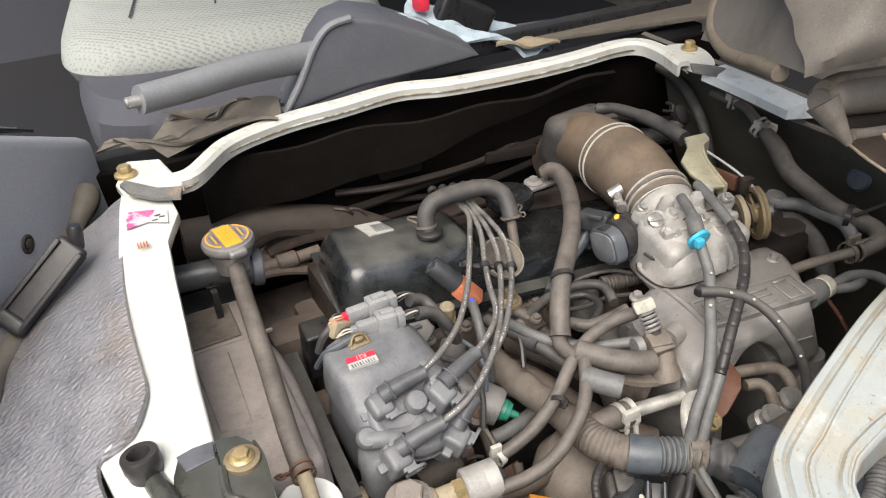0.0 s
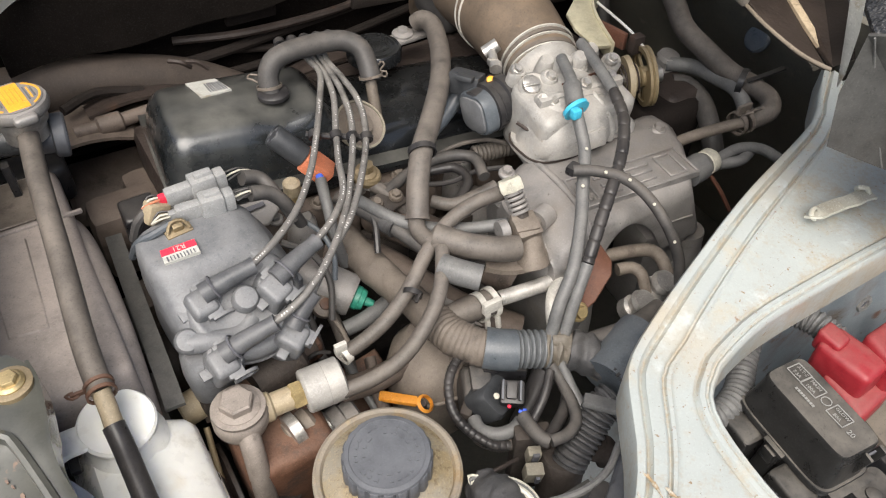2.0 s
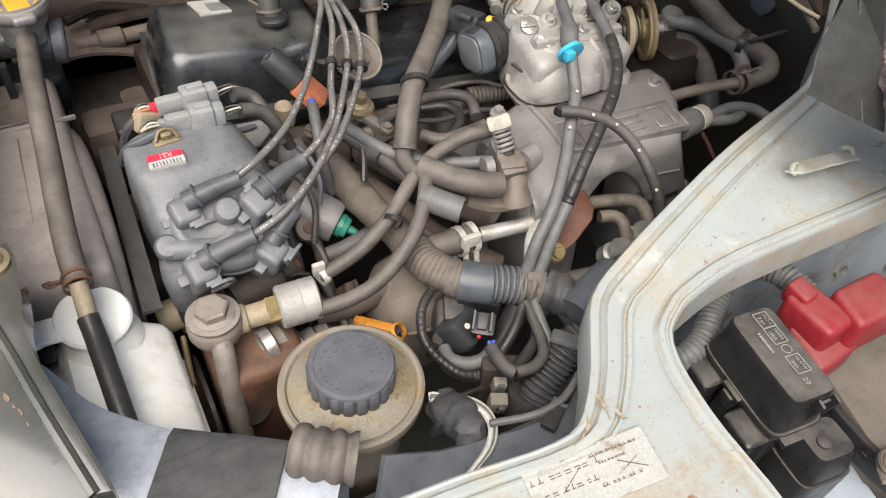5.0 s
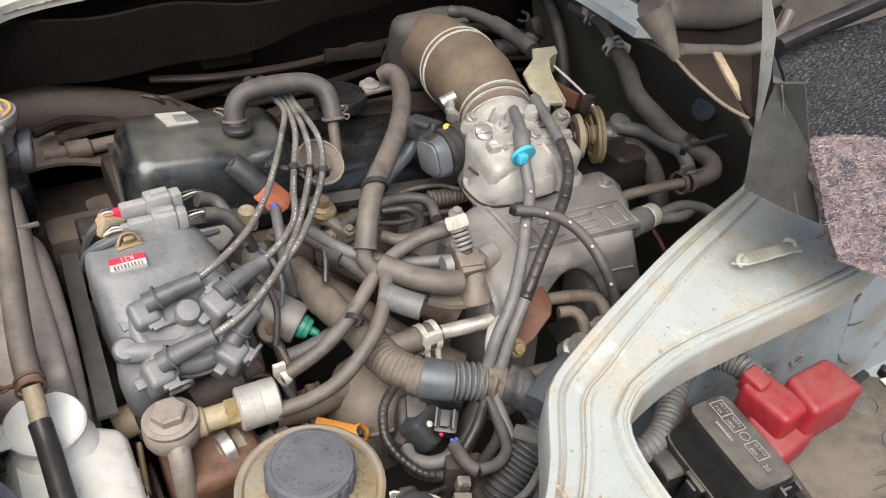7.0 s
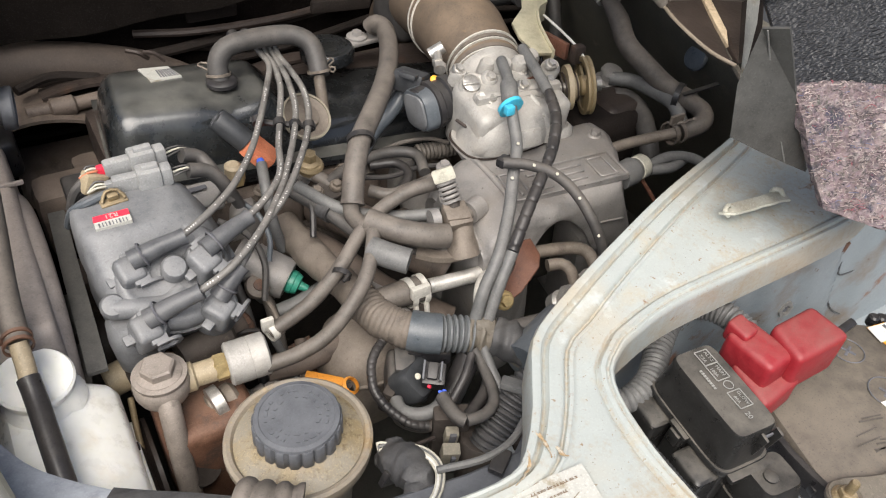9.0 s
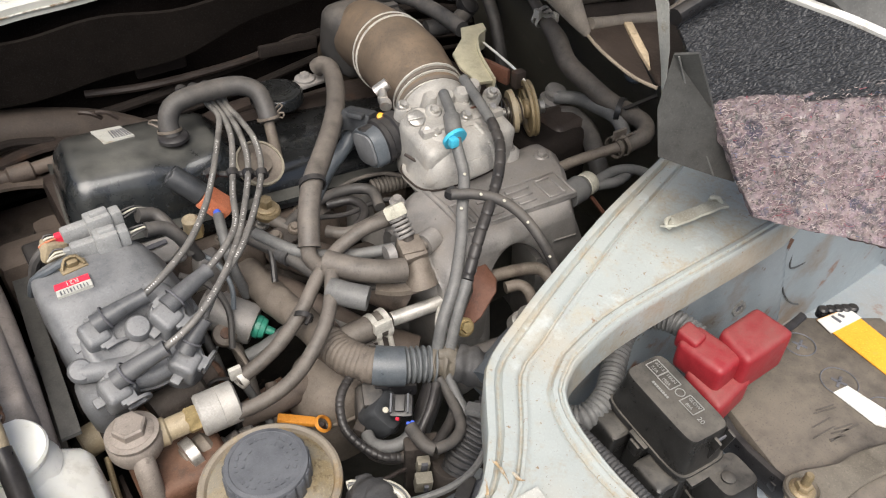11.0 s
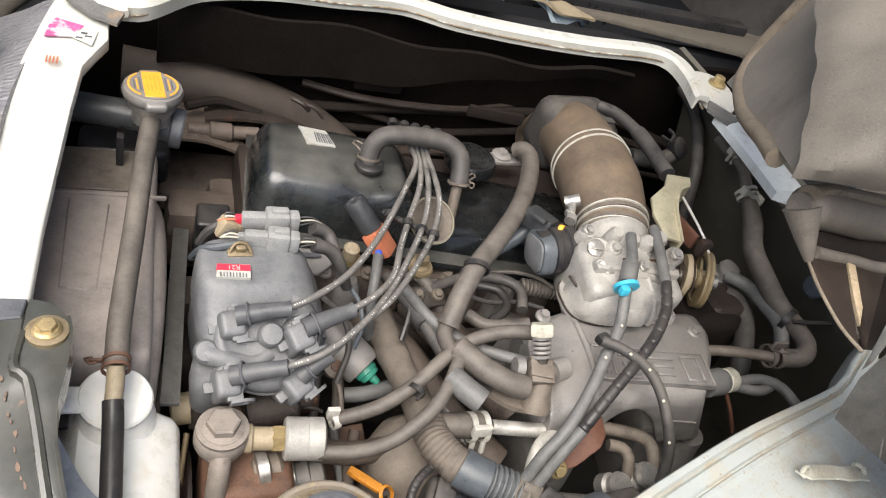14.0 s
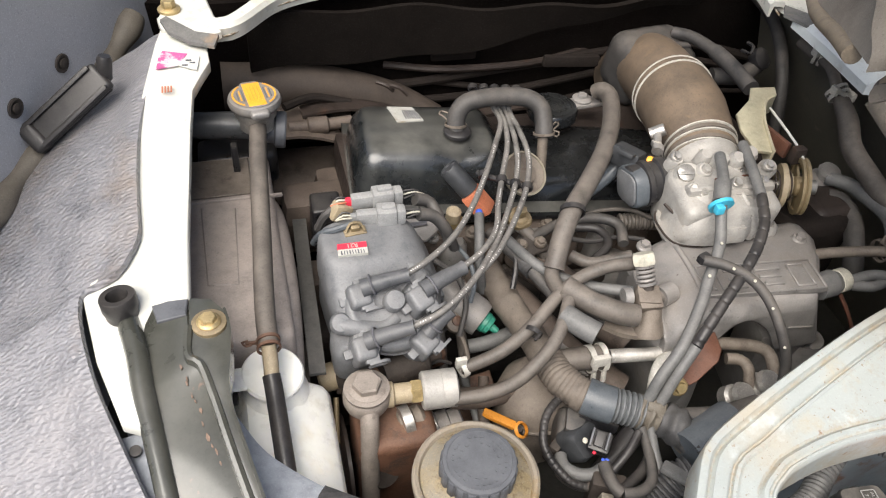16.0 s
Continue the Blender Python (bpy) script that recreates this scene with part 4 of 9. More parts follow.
part("top_chip", plate([(0.045, 0.473, 0.872), (0.059, 0.476, 0.872), (0.076, 0.474, 0.874), (0.074, 0.457, 0.872), (0.049, 0.455, 0.870)], (0, 0, -0.006), 0.001), "black_cap", strut, "grey worn plate at the strut's head")
part("bead", swept([vec(*p) + vec(0, 0, 0.001) for p in ridge[1:]], [(-0.005, -0.004), (-0.003, 0.0015), (0.0, 0.003), (0.003, 0.002), (0.004, -0.004)], 0.005), "green_steel", strut)
part("flange", swept([vec(*p) for p in right_edge[2:]], [(-0.0015, -0.024), (-0.0015, 0.001), (0.0008, 0.0016), (0.0018, -0.024)], 0.006), "green_steel", strut)
part("side_tube", tube([(0.024, 0.466, 0.862)] + [vec(*p) + vec(-0.002, 0, -0.003) for p in left_edge[1:]], lambda u, s: 0.0100 - 0.002 * u, 14), "green_steel", strut, "rolled edge of the strut")
scuff_rnd = random.Random(12)
for i in range(11):
    c = vec(*ridge[3]).lerp(vec(*ridge[7]), (i + scuff_rnd.random()) / 17) + vec(-0.0075 - 0.003 * scuff_rnd.random(), 0, -0.0024)
    along, r = (vec(*ridge[7]) - vec(*ridge[4])).normalized(), scuff_rnd.uniform(0.0006, 0.0016)
    part("scuff", plate(smooth_loop([c + along * r * 2.2 * math.cos(a) * scuff_rnd.uniform(0.5, 1.3) + vec(1, 0, 0) * r * math.sin(a) * scuff_rnd.uniform(0.5, 1.2) for a in (6.283 * k / 8 for k in range(8))], 0.003), (0, 0, -0.0012)), "rust_scuff", strut, "rusty scuff along the bead")
bolt_at = vec(*(0.093, 0.442, 0.874))
part("washer", turned([(0.0150, -0.003), (0.0150, 0.0006), (0.0130, 0.0014)], Matrix.Translation(bolt_at), 24), "old_brass", strut, "rust-tinted washer")
part("bolt", hex_head(bolt_at + vec(0, 0, 0.002), (0, 0, 1), 0.0125, 0.006, 0.0105), "brass", strut, "yellow zinc hex bolt")
solo("trim_inner_panel", plate([(0.002, 0.370, 0.826), (0.060, 0.375, 0.838), (0.082, 0.240, 0.812), (0.034, 0.240, 0.802)], (0, 0, -0.008), 0.002), "slate_paint", "blue-grey painted inner panel under the strut", "panel", kind="structure")
solo("drain_hole", turned([(0.0048, -0.002), (0.0048, 0.0012), (0.003, 0.0014)], aim((0.027, 0.353, 0.8330), (0.02, -0.19, 0.98)), 16), "black_hose", "small black plug in the painted panel", "plug")
sleeve = thing("rubber_sleeve", (0.018, 0.493, 0.850), "open end of a black rubber sleeve", "sleeve")
s_way = vec(-0.06, 0.16, 0.98)
part("sleeve", turned([(0.0165, -0.050), (0.0165, -0.012), (0.0180, -0.009), (0.0180, 0.004), (0.0170, 0.006), (0.0110, 0.006), (0.0100, 0.003), (0.0095, -0.035), (0.004, -0.036)], aim((0.019, 0.477, 0.880), s_way) @ Matrix.Scale(0.88, 4), 28), "black_hose", sleeve)

# crossmember in front
cross = thing("crossmember", (0.2, 0.27, 0.70), "blue-grey painted crossmember with scuffed paint", "crossmember")
cl = [(0.066, 0.453, 0.800), (0.100, 0.403, 0.790), (0.126, 0.358, 0.785), (0.172, 0.313, 0.785), (0.214, 0.285, 0.785), (0.255, 0.258, 0.785), (0.276, 0.244, 0.785)]
part("beam", swept(cl, [(-0.002, -0.08), (-0.002, 0.0), (0.006, 0.004), (0.05, 0.0), (0.07, -0.02), (0.07, -0.08)], 0.01), "slate_paint", cross)
part("tape_wrap", swept([(0.170, 0.312, 0.788), (0.196, 0.295, 0.788), (0.214, 0.284, 0.788), (0.241, 0.266, 0.788)], [(-0.004, -0.05), (-0.004, 0.001), (0.006, 0.0055), (0.052, 0.002), (0.072, -0.02), (0.072, -0.05)], 0.008), "tape", cross, "wrinkled black cloth tape")
part("conduit", tube([(0.242, 0.261, 0.792), (0.260, 0.247, 0.792), (0.280, 0.235, 0.790)], ribbed(0.020, 0.003, 0.013), 18, 0.002), "rubber_tan", cross, "dusty ribbed conduit")
part("bracket_plate", plate([(0.298, 0.232, 0.790), (0.336, 0.217, 0.790), (0.398, 0.207, 0.790), (0.441, 0.205, 0.790), (0.469, 0.224, 0.790), (0.454, 0.198, 0.790), (0.425, 0.167, 0.790), (0.325, 0.169, 0.790), (0.274, 0.195, 0.790)], (0, 0, -0.02), 0.003), "black_cap", cross, "dark grey plastic trim")
part("trim_edge", tube([(0.378, 0.216, 0.795), (0.412, 0.207, 0.797), (0.440, 0.210, 0.797), (0.463, 0.223, 0.797)], 0.003, 8), "rubber_grey", cross)
part("tab", box((0.022, 0.012, 0.006), Matrix.Translation((0.423, 0.200, 0.795)) @ pose(0, 0, 0, 0, 0, 35), 0.002), "black_plastic", cross)

# ---- engine ----
eng = thing("engine", (0.42, 0.68, 0.35), "dusty four-cylinder engine block with a black valve cover", "engine")
part("block", box((0.56, 0.20, 0.36), pose(0.535, 0.74, 0.555), 0.02), "iron", eng)
part("head", box((0.58, 0.155, 0.09), pose(0.545, 0.745, 0.745), 0.012), "iron", eng)
part("head_flange", box((0.56, 0.150, 0.010), pose(0.55, 0.755, 0.780), 0.003), "iron", eng)
COVER = Matrix.Translation((0.28, 0.745, 0.84)) @ pose(0, 0, 0, 0, 3.0, -5.0) @ Matrix.Translation((-0.28, -0.745, -0.84))


def cover_section(x, grow=0.0):
    """The pressed cover's outline across the engine: a high front dome, then a lower run to the rear."""
    left, right = min(1.0, max(0.0, (x - 0.266) / 0.034)), min(1.0, max(0.0, (0.80 - x) / 0.030))
    k = (1 - (1 - left) ** 3.2) ** (1 / 3.2) * (1 - (1 - right) ** 2.4) ** (1 / 2.4)
    k *= 1.0 - 0.40 * ease((x - 0.432) / 0.045)
    side = 0.66 + 0.34 * (1 - (1 - left) ** 2.0) ** (1 / 2.0) * (1 - (1 - right) ** 2.2) ** (1 / 2.2)
    dip = 0.004 * math.exp(-((x - 0.392) / 0.020) ** 2)
    prof = [(0.664, 0.760), (0.666, 0.792), (0.671, 0.812), (0.677, 0.830), (0.6815, 0.8405), (0.689, 0.8475), (0.699, 0.8505), (0.725, 0.8515), (0.760, 0.849), (0.785, 0.8445), (0.803, 0.838),
            (0.815, 0.827), (0.822, 0.812), (0.826, 0.795), (0.828, 0.760)]
    out = []
    for y, z in prof:
        out.append(COVER @ vec(x, 0.745 + (y - 0.745) * side, 0.765 + (z - 0.765 - (dip if z > 0.845 else 0)) * k if z > 0.765 else z))
    return out


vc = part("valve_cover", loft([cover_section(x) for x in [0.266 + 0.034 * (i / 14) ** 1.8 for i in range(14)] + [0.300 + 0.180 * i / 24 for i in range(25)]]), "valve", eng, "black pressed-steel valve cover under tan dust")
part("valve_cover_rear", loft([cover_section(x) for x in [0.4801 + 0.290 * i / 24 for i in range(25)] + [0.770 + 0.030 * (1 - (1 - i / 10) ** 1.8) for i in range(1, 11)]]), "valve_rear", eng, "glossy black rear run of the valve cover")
part("cover_lip", loft([[COVER @ vec(x, y, z) for y, z in ((0.652, 0.780), (0.652, 0.786), (0.664, 0.789), (0.829, 0.789), (0.840, 0.786), (0.840, 0.780))] for x in (0.264, 0.268, 0.40, 0.60, 0.80, 0.806)]), "valve", eng, "flat flange of the cover")
part("cover_gasket", loft([[COVER @ vec(x, y, z) for y, z in ((0.655, 0.772), (0.655, 0.780), (0.838, 0.780), (0.838, 0.772))] for x in (0.266, 0.5, 0.804)]), "black_plastic", eng, "black rubber gasket")
lab = part("cover_label", plate([(0.321, 0.790, 0.8425), (0.353, 0.786, 0.8412), (0.359, 0.748, 0.8470), (0.325, 0.746, 0.8488)], (0, 0, -0.004)), "worn_paper", vc, "white barcode label")
for i in range(7):
    a = Vector((0.338, 0.777, 0.8438)).lerp(Vector((0.353, 0.775, 0.8433)), i / 6)
    b = Vector((0.338, 0.753, 0.8474)).lerp(Vector((0.356, 0.752, 0.8466)), i / 6)
    part("print_bar", swept([a, b], [(-0.0006 - 0.0004 * (i % 2), 0), (-0.0006 - 0.0004 * (i % 2), 0.0005), (0.0006, 0.0005), (0.0006, 0)], 0.01), "ink_and_gaps", lab)
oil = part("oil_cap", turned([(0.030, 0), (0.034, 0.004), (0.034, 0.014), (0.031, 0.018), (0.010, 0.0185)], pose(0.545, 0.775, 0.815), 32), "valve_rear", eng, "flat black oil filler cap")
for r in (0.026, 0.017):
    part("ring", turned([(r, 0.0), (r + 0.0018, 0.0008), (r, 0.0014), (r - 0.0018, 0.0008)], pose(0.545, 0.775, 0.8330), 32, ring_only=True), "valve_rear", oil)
ear = part("cover_bracket", box((0.052, 0.022, 0.006), pose(0.60, 0.785, 0.826, 0, 0, 4), 0.003), "alu", eng, "dusty metal bracket")
part("bolt", hex_head((0.592, 0.788, 0.830), (0, 0, 1), 0.012, 0.008, 0.011), "alu", ear)
part("washer", turned([(0.0135, 0), (0.0135, 0.003), (0.010, 0.005)], pose(0.592, 0.788, 0.8285), 20), "alu", ear)
for x, y in ((0.30, 0.70), (0.44, 0.70), (0.66, 0.705), (0.75, 0.71)):
    part("bolt", hex_head((x, y - 0.012, 0.790), (0, 0, 1), 0.010, 0.007, 0.008), "iron", eng)
part("front_cover", box((0.05, 0.19, 0.36), pose(0.250, 0.72, 0.56), 0.015), "engine_brown", eng)
part("water_neck", tube([(0.200, 0.850, 0.780), (0.227, 0.851, 0.780), (0.249, 0.851, 0.780), (0.286, 0.854, 0.780)], lambda u, s: 0.0085 + 0.0035 * (0.3 < u < 0.62), 14, 0.003), "engine_brown", eng, "dusty brown coolant pipe")
part("water_housing", box((0.09, 0.055, 0.09), pose(0.222, 0.755, 0.70), 0.016), "engine_brown", eng)
part("water_housing", box((0.05, 0.05, 0.07), pose(0.215, 0.66, 0.66), 0.014), "engine_brown", eng)
part("fan_hub", turned([(0.05, -0.02), (0.05, 0.0), (0.025, 0.01), (0.025, 0.03)], aim((0.195, 0.63, 0.60), (-1, 0, 0)), 28), "iron", eng)
part("tensioner", box((0.036, 0.034, 0.070), pose(0.226, 0.690, 0.752, 8, 0, 0), 0.005, 3), "black_plastic", eng, "black plastic block")
part("exhaust_cover", sheet(20, 8, lambda u, v: vec(0.22 + 0.34 * u, 0.86 + 0.07 * v, 0.79 - 0.03 * u + 0.012 * math.sin(8 * u) - 0.03 * v * v), 0.004), "iron", eng, "dull brown heat shield")
part("exhaust_cover", sheet(12, 8, lambda u, v: vec(0.13 + 0.14 * u, 0.83 + 0.08 * v, 0.76 + 0.02 * math.sin(3 * u)), 0.004), "engine_brown", eng)
part("heat_plate", plate([(0.119, 1.075, 0.720), (0.211, 1.060, 0.740), (0.308, 1.021, 0.740), (0.297, 0.955, 0.720), (0.204, 0.975, 0.700), (0.117, 0.996, 0.690)], (0, 0, -0.01), 0.003), "engine_brown", eng, "brown rusty plate")
part("front_plate", plate([(0.170, 0.934, 0.690), (0.282, 0.930, 0.690), (0.277, 0.843, 0.680), (0.225, 0.831, 0.670), (0.166, 0.856, 0.670)], (0, 0, -0.03), 0.006), "engine_brown", eng)
part("heat_duct", tube([(0.120, 0.935, 0.800), (0.190, 0.935, 0.797), (0.249, 0.935, 0.788), (0.300, 0.935, 0.776), (0.360, 0.930, 0.756), (0.420, 0.915, 0.725)], lambda u, s: 0.034 - 0.008 * u, 20, 0.012), "duct_brown", eng, "broad dusty brown duct")
part("heat_duct", tube([(0.140, 0.900, 0.758), (0.181, 0.900, 0.762), (0.210, 0.900, 0.761), (0.289, 0.895, 0.752)], 0.018, 18, 0.012), "duct_brown", eng)
part("intake_flange", box((0.50, 0.022, 0.06), pose(0.54, 0.642, 0.722), 0.006), "engine_brown", eng)
for i, x in enumerate((0.325, 0.375, 0.425, 0.475, 0.525, 0.575, 0.625)):
    part("port", stacked([(x, 0.632, 0.690, 0.019, 0.018, 2.6), (x, 0.630, 0.722, 0.018, 0.017, 2.8), (x, 0.628, 0.738 + 0.006 * (i % 2), 0.015, 0.014, 2.8), (x, 0.628, 0.744 + 0.006 * (i % 2), 0.011, 0.010, 2.6)]), "alu" if i % 2 else "engine_brown", eng, "dusty cast boss")
    part("bolt", hex_head((x + 0.024, 0.636, 0.752), (0, -0.25, 1), 0.010, 0.007, 0.0085), "dusty_brown" if i % 2 else "alu", eng)
part("lifting_plate", plate([(0.300, 0.652, 0.775), (0.350, 0.655, 0.778), (0.356, 0.632, 0.772), (0.336, 0.616, 0.768), (0.304, 0.622, 0.770)], (0, 0, -0.004), 0.001), "alu", eng, "grey pressed bracket with a slot")
part("plate_slot", box((0.022, 0.007, 0.002), pose(0.330, 0.638, 0.7757, 4, 0, 2), 0.0008, 1), "ink_and_gaps", eng)
part("side_plate", box((0.46, 0.02, 0.18), pose(0.52, 0.60, 0.60), 0.008), "block", eng)
# metal slat by the radiator shroud, made of flat straps
belt = thing("metal_slat", (0.19, 0.55, 0.62), "flat dusty grey metal slat beside the radiator", "belt")
part("strap", swept([(0.195, 0.715, 0.732), (0.191, 0.625, 0.735), (0.187, 0.514, 0.738), (0.185, 0.468, 0.738)], [(-0.0085, 0.0), (-0.0085, 0.004), (0.0085, 0.004), (0.0085, 0.0)], 0.02), "belt", belt)
part("strap", swept([(0.175, 0.544, 0.700), (0.170, 0.457, 0.710), (0.167, 0.394, 0.710)], [(-0.006, 0.0), (-0.006, 0.004), (0.006, 0.004), (0.006, 0.0)], 0.02), "rubber", belt)

# ---- distributor ----
dist = thing("distributor", (0.262, 0.50, 0.66), "dusty grey distributor cap with four plug lead towers", "distributor")
AXIS = vec(0.02, -0.56, 0.83).normalized()
HUB = vec(0.270, 0.502, 0.797)
part("cap", stacked([(0.262, 0.548, 0.690, 0.052, 0.040, 3.2), (0.262, 0.546, 0.735, 0.060, 0.056, 3.4), (0.264, 0.545, 0.768, 0.0600, 0.062, 3.6), (0.264, 0.5435, 0.777, 0.0620, 0.0625, 4.0), (0.264, 0.5440, 0.790, 0.0620, 0.062, 4.0), (0.263, 0.5455, 0.796, 0.0600, 0.059, 4.2),
                     (0.260, 0.550, 0.806, 0.0575, 0.048, 4.0), (0.258, 0.557, 0.818, 0.0545, 0.040, 3.6), (0.254, 0.5600, 0.826, 0.0490, 0.0350, 3.4), (0.251, 0.5612, 0.8297, 0.0430, 0.0305, 3.2), (0.250, 0.562, 0.8308, 0.038, 0.0265, 3.2)], pose(0, 0.006, 0.003) @ Matrix.Translation((0.26, 0.55, 0.81)) @ pose(0, 0, 0, 4, 0, 4) @ Matrix.Translation((-0.26, -0.55, -0.81))), "dist", dist)
part("dome", turned([(0.051, -0.050), (0.0525, -0.010), (0.0515, -0.001), (0.0480, 0.0045), (0.0440, 0.0060), (0.0400, 0.0050), (0.0370, 0.0030), (0.020, 0.0038), (0.006, 0.0040)], aim(HUB, AXIS), 56), "dist", dist, "round moulded dome of the cap")
part("dome_rib", turned([(0.0525, -0.017), (0.0545, -0.0155), (0.0545, -0.0125), (0.0525, -0.011)], aim(HUB, AXIS), 56, ring_only=True), "dist", dist)
part("body_stem", turned([(0.036, -0.15), (0.036, -0.02), (0.045, 0.0)], aim((0.266, 0.53, 0.69), (0, -0.2, 0.98)), 28), "block", dist)
part("boss", turned([(0.0120, -0.004), (0.0115, 0.012), (0.0095, 0.0145), (0.004, 0.015)], aim(HUB + AXIS * 0.004, AXIS), 24), "dist", dist)
part("shelf", tube([(0.212, 0.491, 0.786), (0.222, 0.487, 0.786), (0.238, 0.483, 0.784), (0.256, 0.482, 0.782), (0.272, 0.490, 0.786)], lambda u, s: 0.0098 - 0.0015 * u, 18, 0.004), "dist", dist, "rounded ledge along the cap")
part("shelf_end", turned([(0.0085, -0.008), (0.0108, -0.004), (0.0112, 0.004), (0.0090, 0.0075), (0.004, 0.0082)], aim((0.213, 0.491, 0.788), AXIS), 22), "dist", dist)
part("brow", tube([(0.243, 0.520, 0.805), (0.252, 0.534, 0.810), (0.268, 0.540, 0.812), (0.285, 0.539, 0.811), (0.300, 0.530, 0.808), (0.308, 0.516, 0.804)], 0.0065, 16, 0.004), "dist", dist, "raised curved moulding")
part("foot", stacked([(0.222, 0.492, 0.715, 0.018, 0.018, 2.6), (0.222, 0.488, 0.750, 0.021, 0.022, 2.6), (0.222, 0.487, 0.768, 0.020, 0.021, 2.6), (0.222, 0.487, 0.775, 0.015, 0.016, 2.6)]), "dist", dist, "moulded foot of the cap")
for x, z in ((0.326, 0.785),):
    part("side_rib", box((0.006, 0.05, 0.06), pose(x, 0.545, z - 0.03, 10, 0, 4), 0.002), "dist", dist)
dl = part("label", plate([(0.221, 0.556, 0.8372), (0.251, 0.556, 0.8378), (0.251, 0.540, 0.8362), (0.220, 0.541, 0.8354)], (0, 0, -0.0035)), "worn_paper", dist, "white label with a red strip")
part("red_strip", plate([(0.221, 0.556, 0.8378), (0.251, 0.555, 0.8384), (0.251, 0.548, 0.8377), (0.220, 0.549, 0.8370)], (0, 0, -0.0012)), "red_print", dl, "red strip")
d_c = Vector((0.236, 0.5515, 0.8382))
d_x = (Vector((0.221, 0.554, 0.834)) - Vector((0.251, 0.554, 0.834))).normalized()
lettering("print", "R21", 0.0075, Matrix.Translation(d_c) @ Matrix.Rotation(math.atan2(d_x.y, d_x.x), 4, "Z") @ Matrix.Rotation(radians(-5), 4, "X"), "worn_paper", dl)
for i in range(9):
    a = Vector((0.224, 0.544, 0.8362)).lerp(Vector((0.247, 0.543, 0.8368)), i / 8)
    part("print_bar", box((0.0009 + 0.0005 * (i % 3 == 0), 0.0055, 0.0004), Matrix.Translation(a), 0), "ink_and_gaps", dl)

# ports and boots: (seat of the port, end of the boot)
ports = [((0.238, 0.508, 0.812), (0.287, 0.509, 0.828)), ((0.298, 0.491, 0.815), (0.346, 0.507, 0.830)),
         ((0.235, 0.463, 0.782), (0.283, 0.458, 0.806)), ((0.297, 0.462, 0.782), (0.324, 0.471, 0.808))]
for a, b in ports:
    a, b = vec(*a), vec(*b)
    w = (b - a).normalized()
    clipm = aim(a - vec(0, 0, 0.006), (0.05, -0.45, 0.9))
    side_m = clipm @ Matrix.Rotation(math.atan2((clipm.inverted().to_3x3() @ w).y, (clipm.inverted().to_3x3() @ w).x), 4, "Z")
    base = a - AXIS * 0.050
    part("tower", turned([(0.0215, 0.0), (0.0195, 0.022), (0.0175, 0.040), (0.0150, 0.046)], aim(base, AXIS), 26), "dist", dist)
    cl = part("tower_clip", joined(box((0.0265, 0.0290, 0.030), side_m @ pose(-0.003, 0, -0.003), 0.0055, 3, (0.16, 0.14)), box((0.015, 0.0335, 0.008), side_m @ pose(0.002, 0, 0.004), 0.0022, 2), box((0.012, 0.010, 0.007), side_m @ pose(-0.0175, 0, -0.006), 0.0022, 2)), "dist", dist, "moulded grey hood over the terminal")
    # this ring and the slots below put the gaps' shade in as colour
    part("mouth", turned([(0.0108, -0.0012), (0.0118, 0.0), (0.0108, 0.0012)], aim(a + vec(0, 0, 0.006) + w * 0.0115, w), 24, ring_only=True), "ink_and_gaps", cl, "dark ring for the shaded gap round the boot")
    for sy in (-1, 1):
        part("lug", swept([side_m @ vec(x, sy * 0.0172, z) for x, z in ((-0.002, 0.005), (0.0075, 0.0055), (0.0160, 0.002), (0.0195, -0.006), (0.0150, -0.0125), (0.006, -0.0125), (0.000, -0.010))], [(-0.0022, -0.0015), (-0.0022, 0.0015), (0.0022, 0.0015), (0.0022, -0.0015)], 0.003, side_m.to_3x3() @ vec(0, 1, 0)), "dist", cl, "moulded latch loop")
        part("slot", box((0.0085, 0.0012, 0.0030), side_m @ pose(0.0015, sy * 0.0146, -0.004), 0.0004, 1), "ink_and_gaps", cl)

lead_paths = [
    [(0.311, 0.520, 0.835), (0.345, 0.547, 0.838), (0.378, 0.589, 0.840), (0.403, 0.629, 0.845), (0.429, 0.675, 0.853), (0.447, 0.712, 0.860), (0.445, 0.738, 0.864), (0.449, 0.774, 0.862)],
    [(0.370, 0.522, 0.836), (0.393, 0.549, 0.838), (0.409, 0.592, 0.839), (0.429, 0.639, 0.840), (0.446, 0.678, 0.850), (0.452, 0.710, 0.858), (0.451, 0.733, 0.862), (0.458, 0.770, 0.862)],
    [(0.312, 0.463, 0.818), (0.348, 0.486, 0.828), (0.385, 0.528, 0.834), (0.422, 0.588, 0.838), (0.447, 0.639, 0.843), (0.457, 0.681, 0.852), (0.459, 0.715, 0.858), (0.460, 0.742, 0.861), (0.467, 0.772, 0.862)],
    [(0.349, 0.490, 0.824), (0.388, 0.522, 0.832), (0.431, 0.580, 0.836), (0.456, 0.625, 0.840), (0.466, 0.661, 0.850), (0.466, 0.700, 0.857), (0.464, 0.729, 0.861), (0.474, 0.770, 0.862)]]
for (a, b), path in zip(ports, lead_paths):
    a, b = vec(*a) + vec(0, 0, 0.006), vec(*b)
    ld = thing("plug_lead", b, "dusty grey spark plug lead with a long rubber boot", "plug lead", "spark plug leads")
    part("boot", tube([a, a.lerp(b, 0.5) + vec(0, 0, 0.001), b], lambda u, s: 0.0098 - 0.0028 * u + 0.0010 * (u > 0.96), 14), "boot", ld, "grey rubber boot")
    run = [b - (b - a).normalized() * 0.006] + [vec(*p) for p in path]
    part("lead", tube(run, 0.0035, 10), "lead", ld)
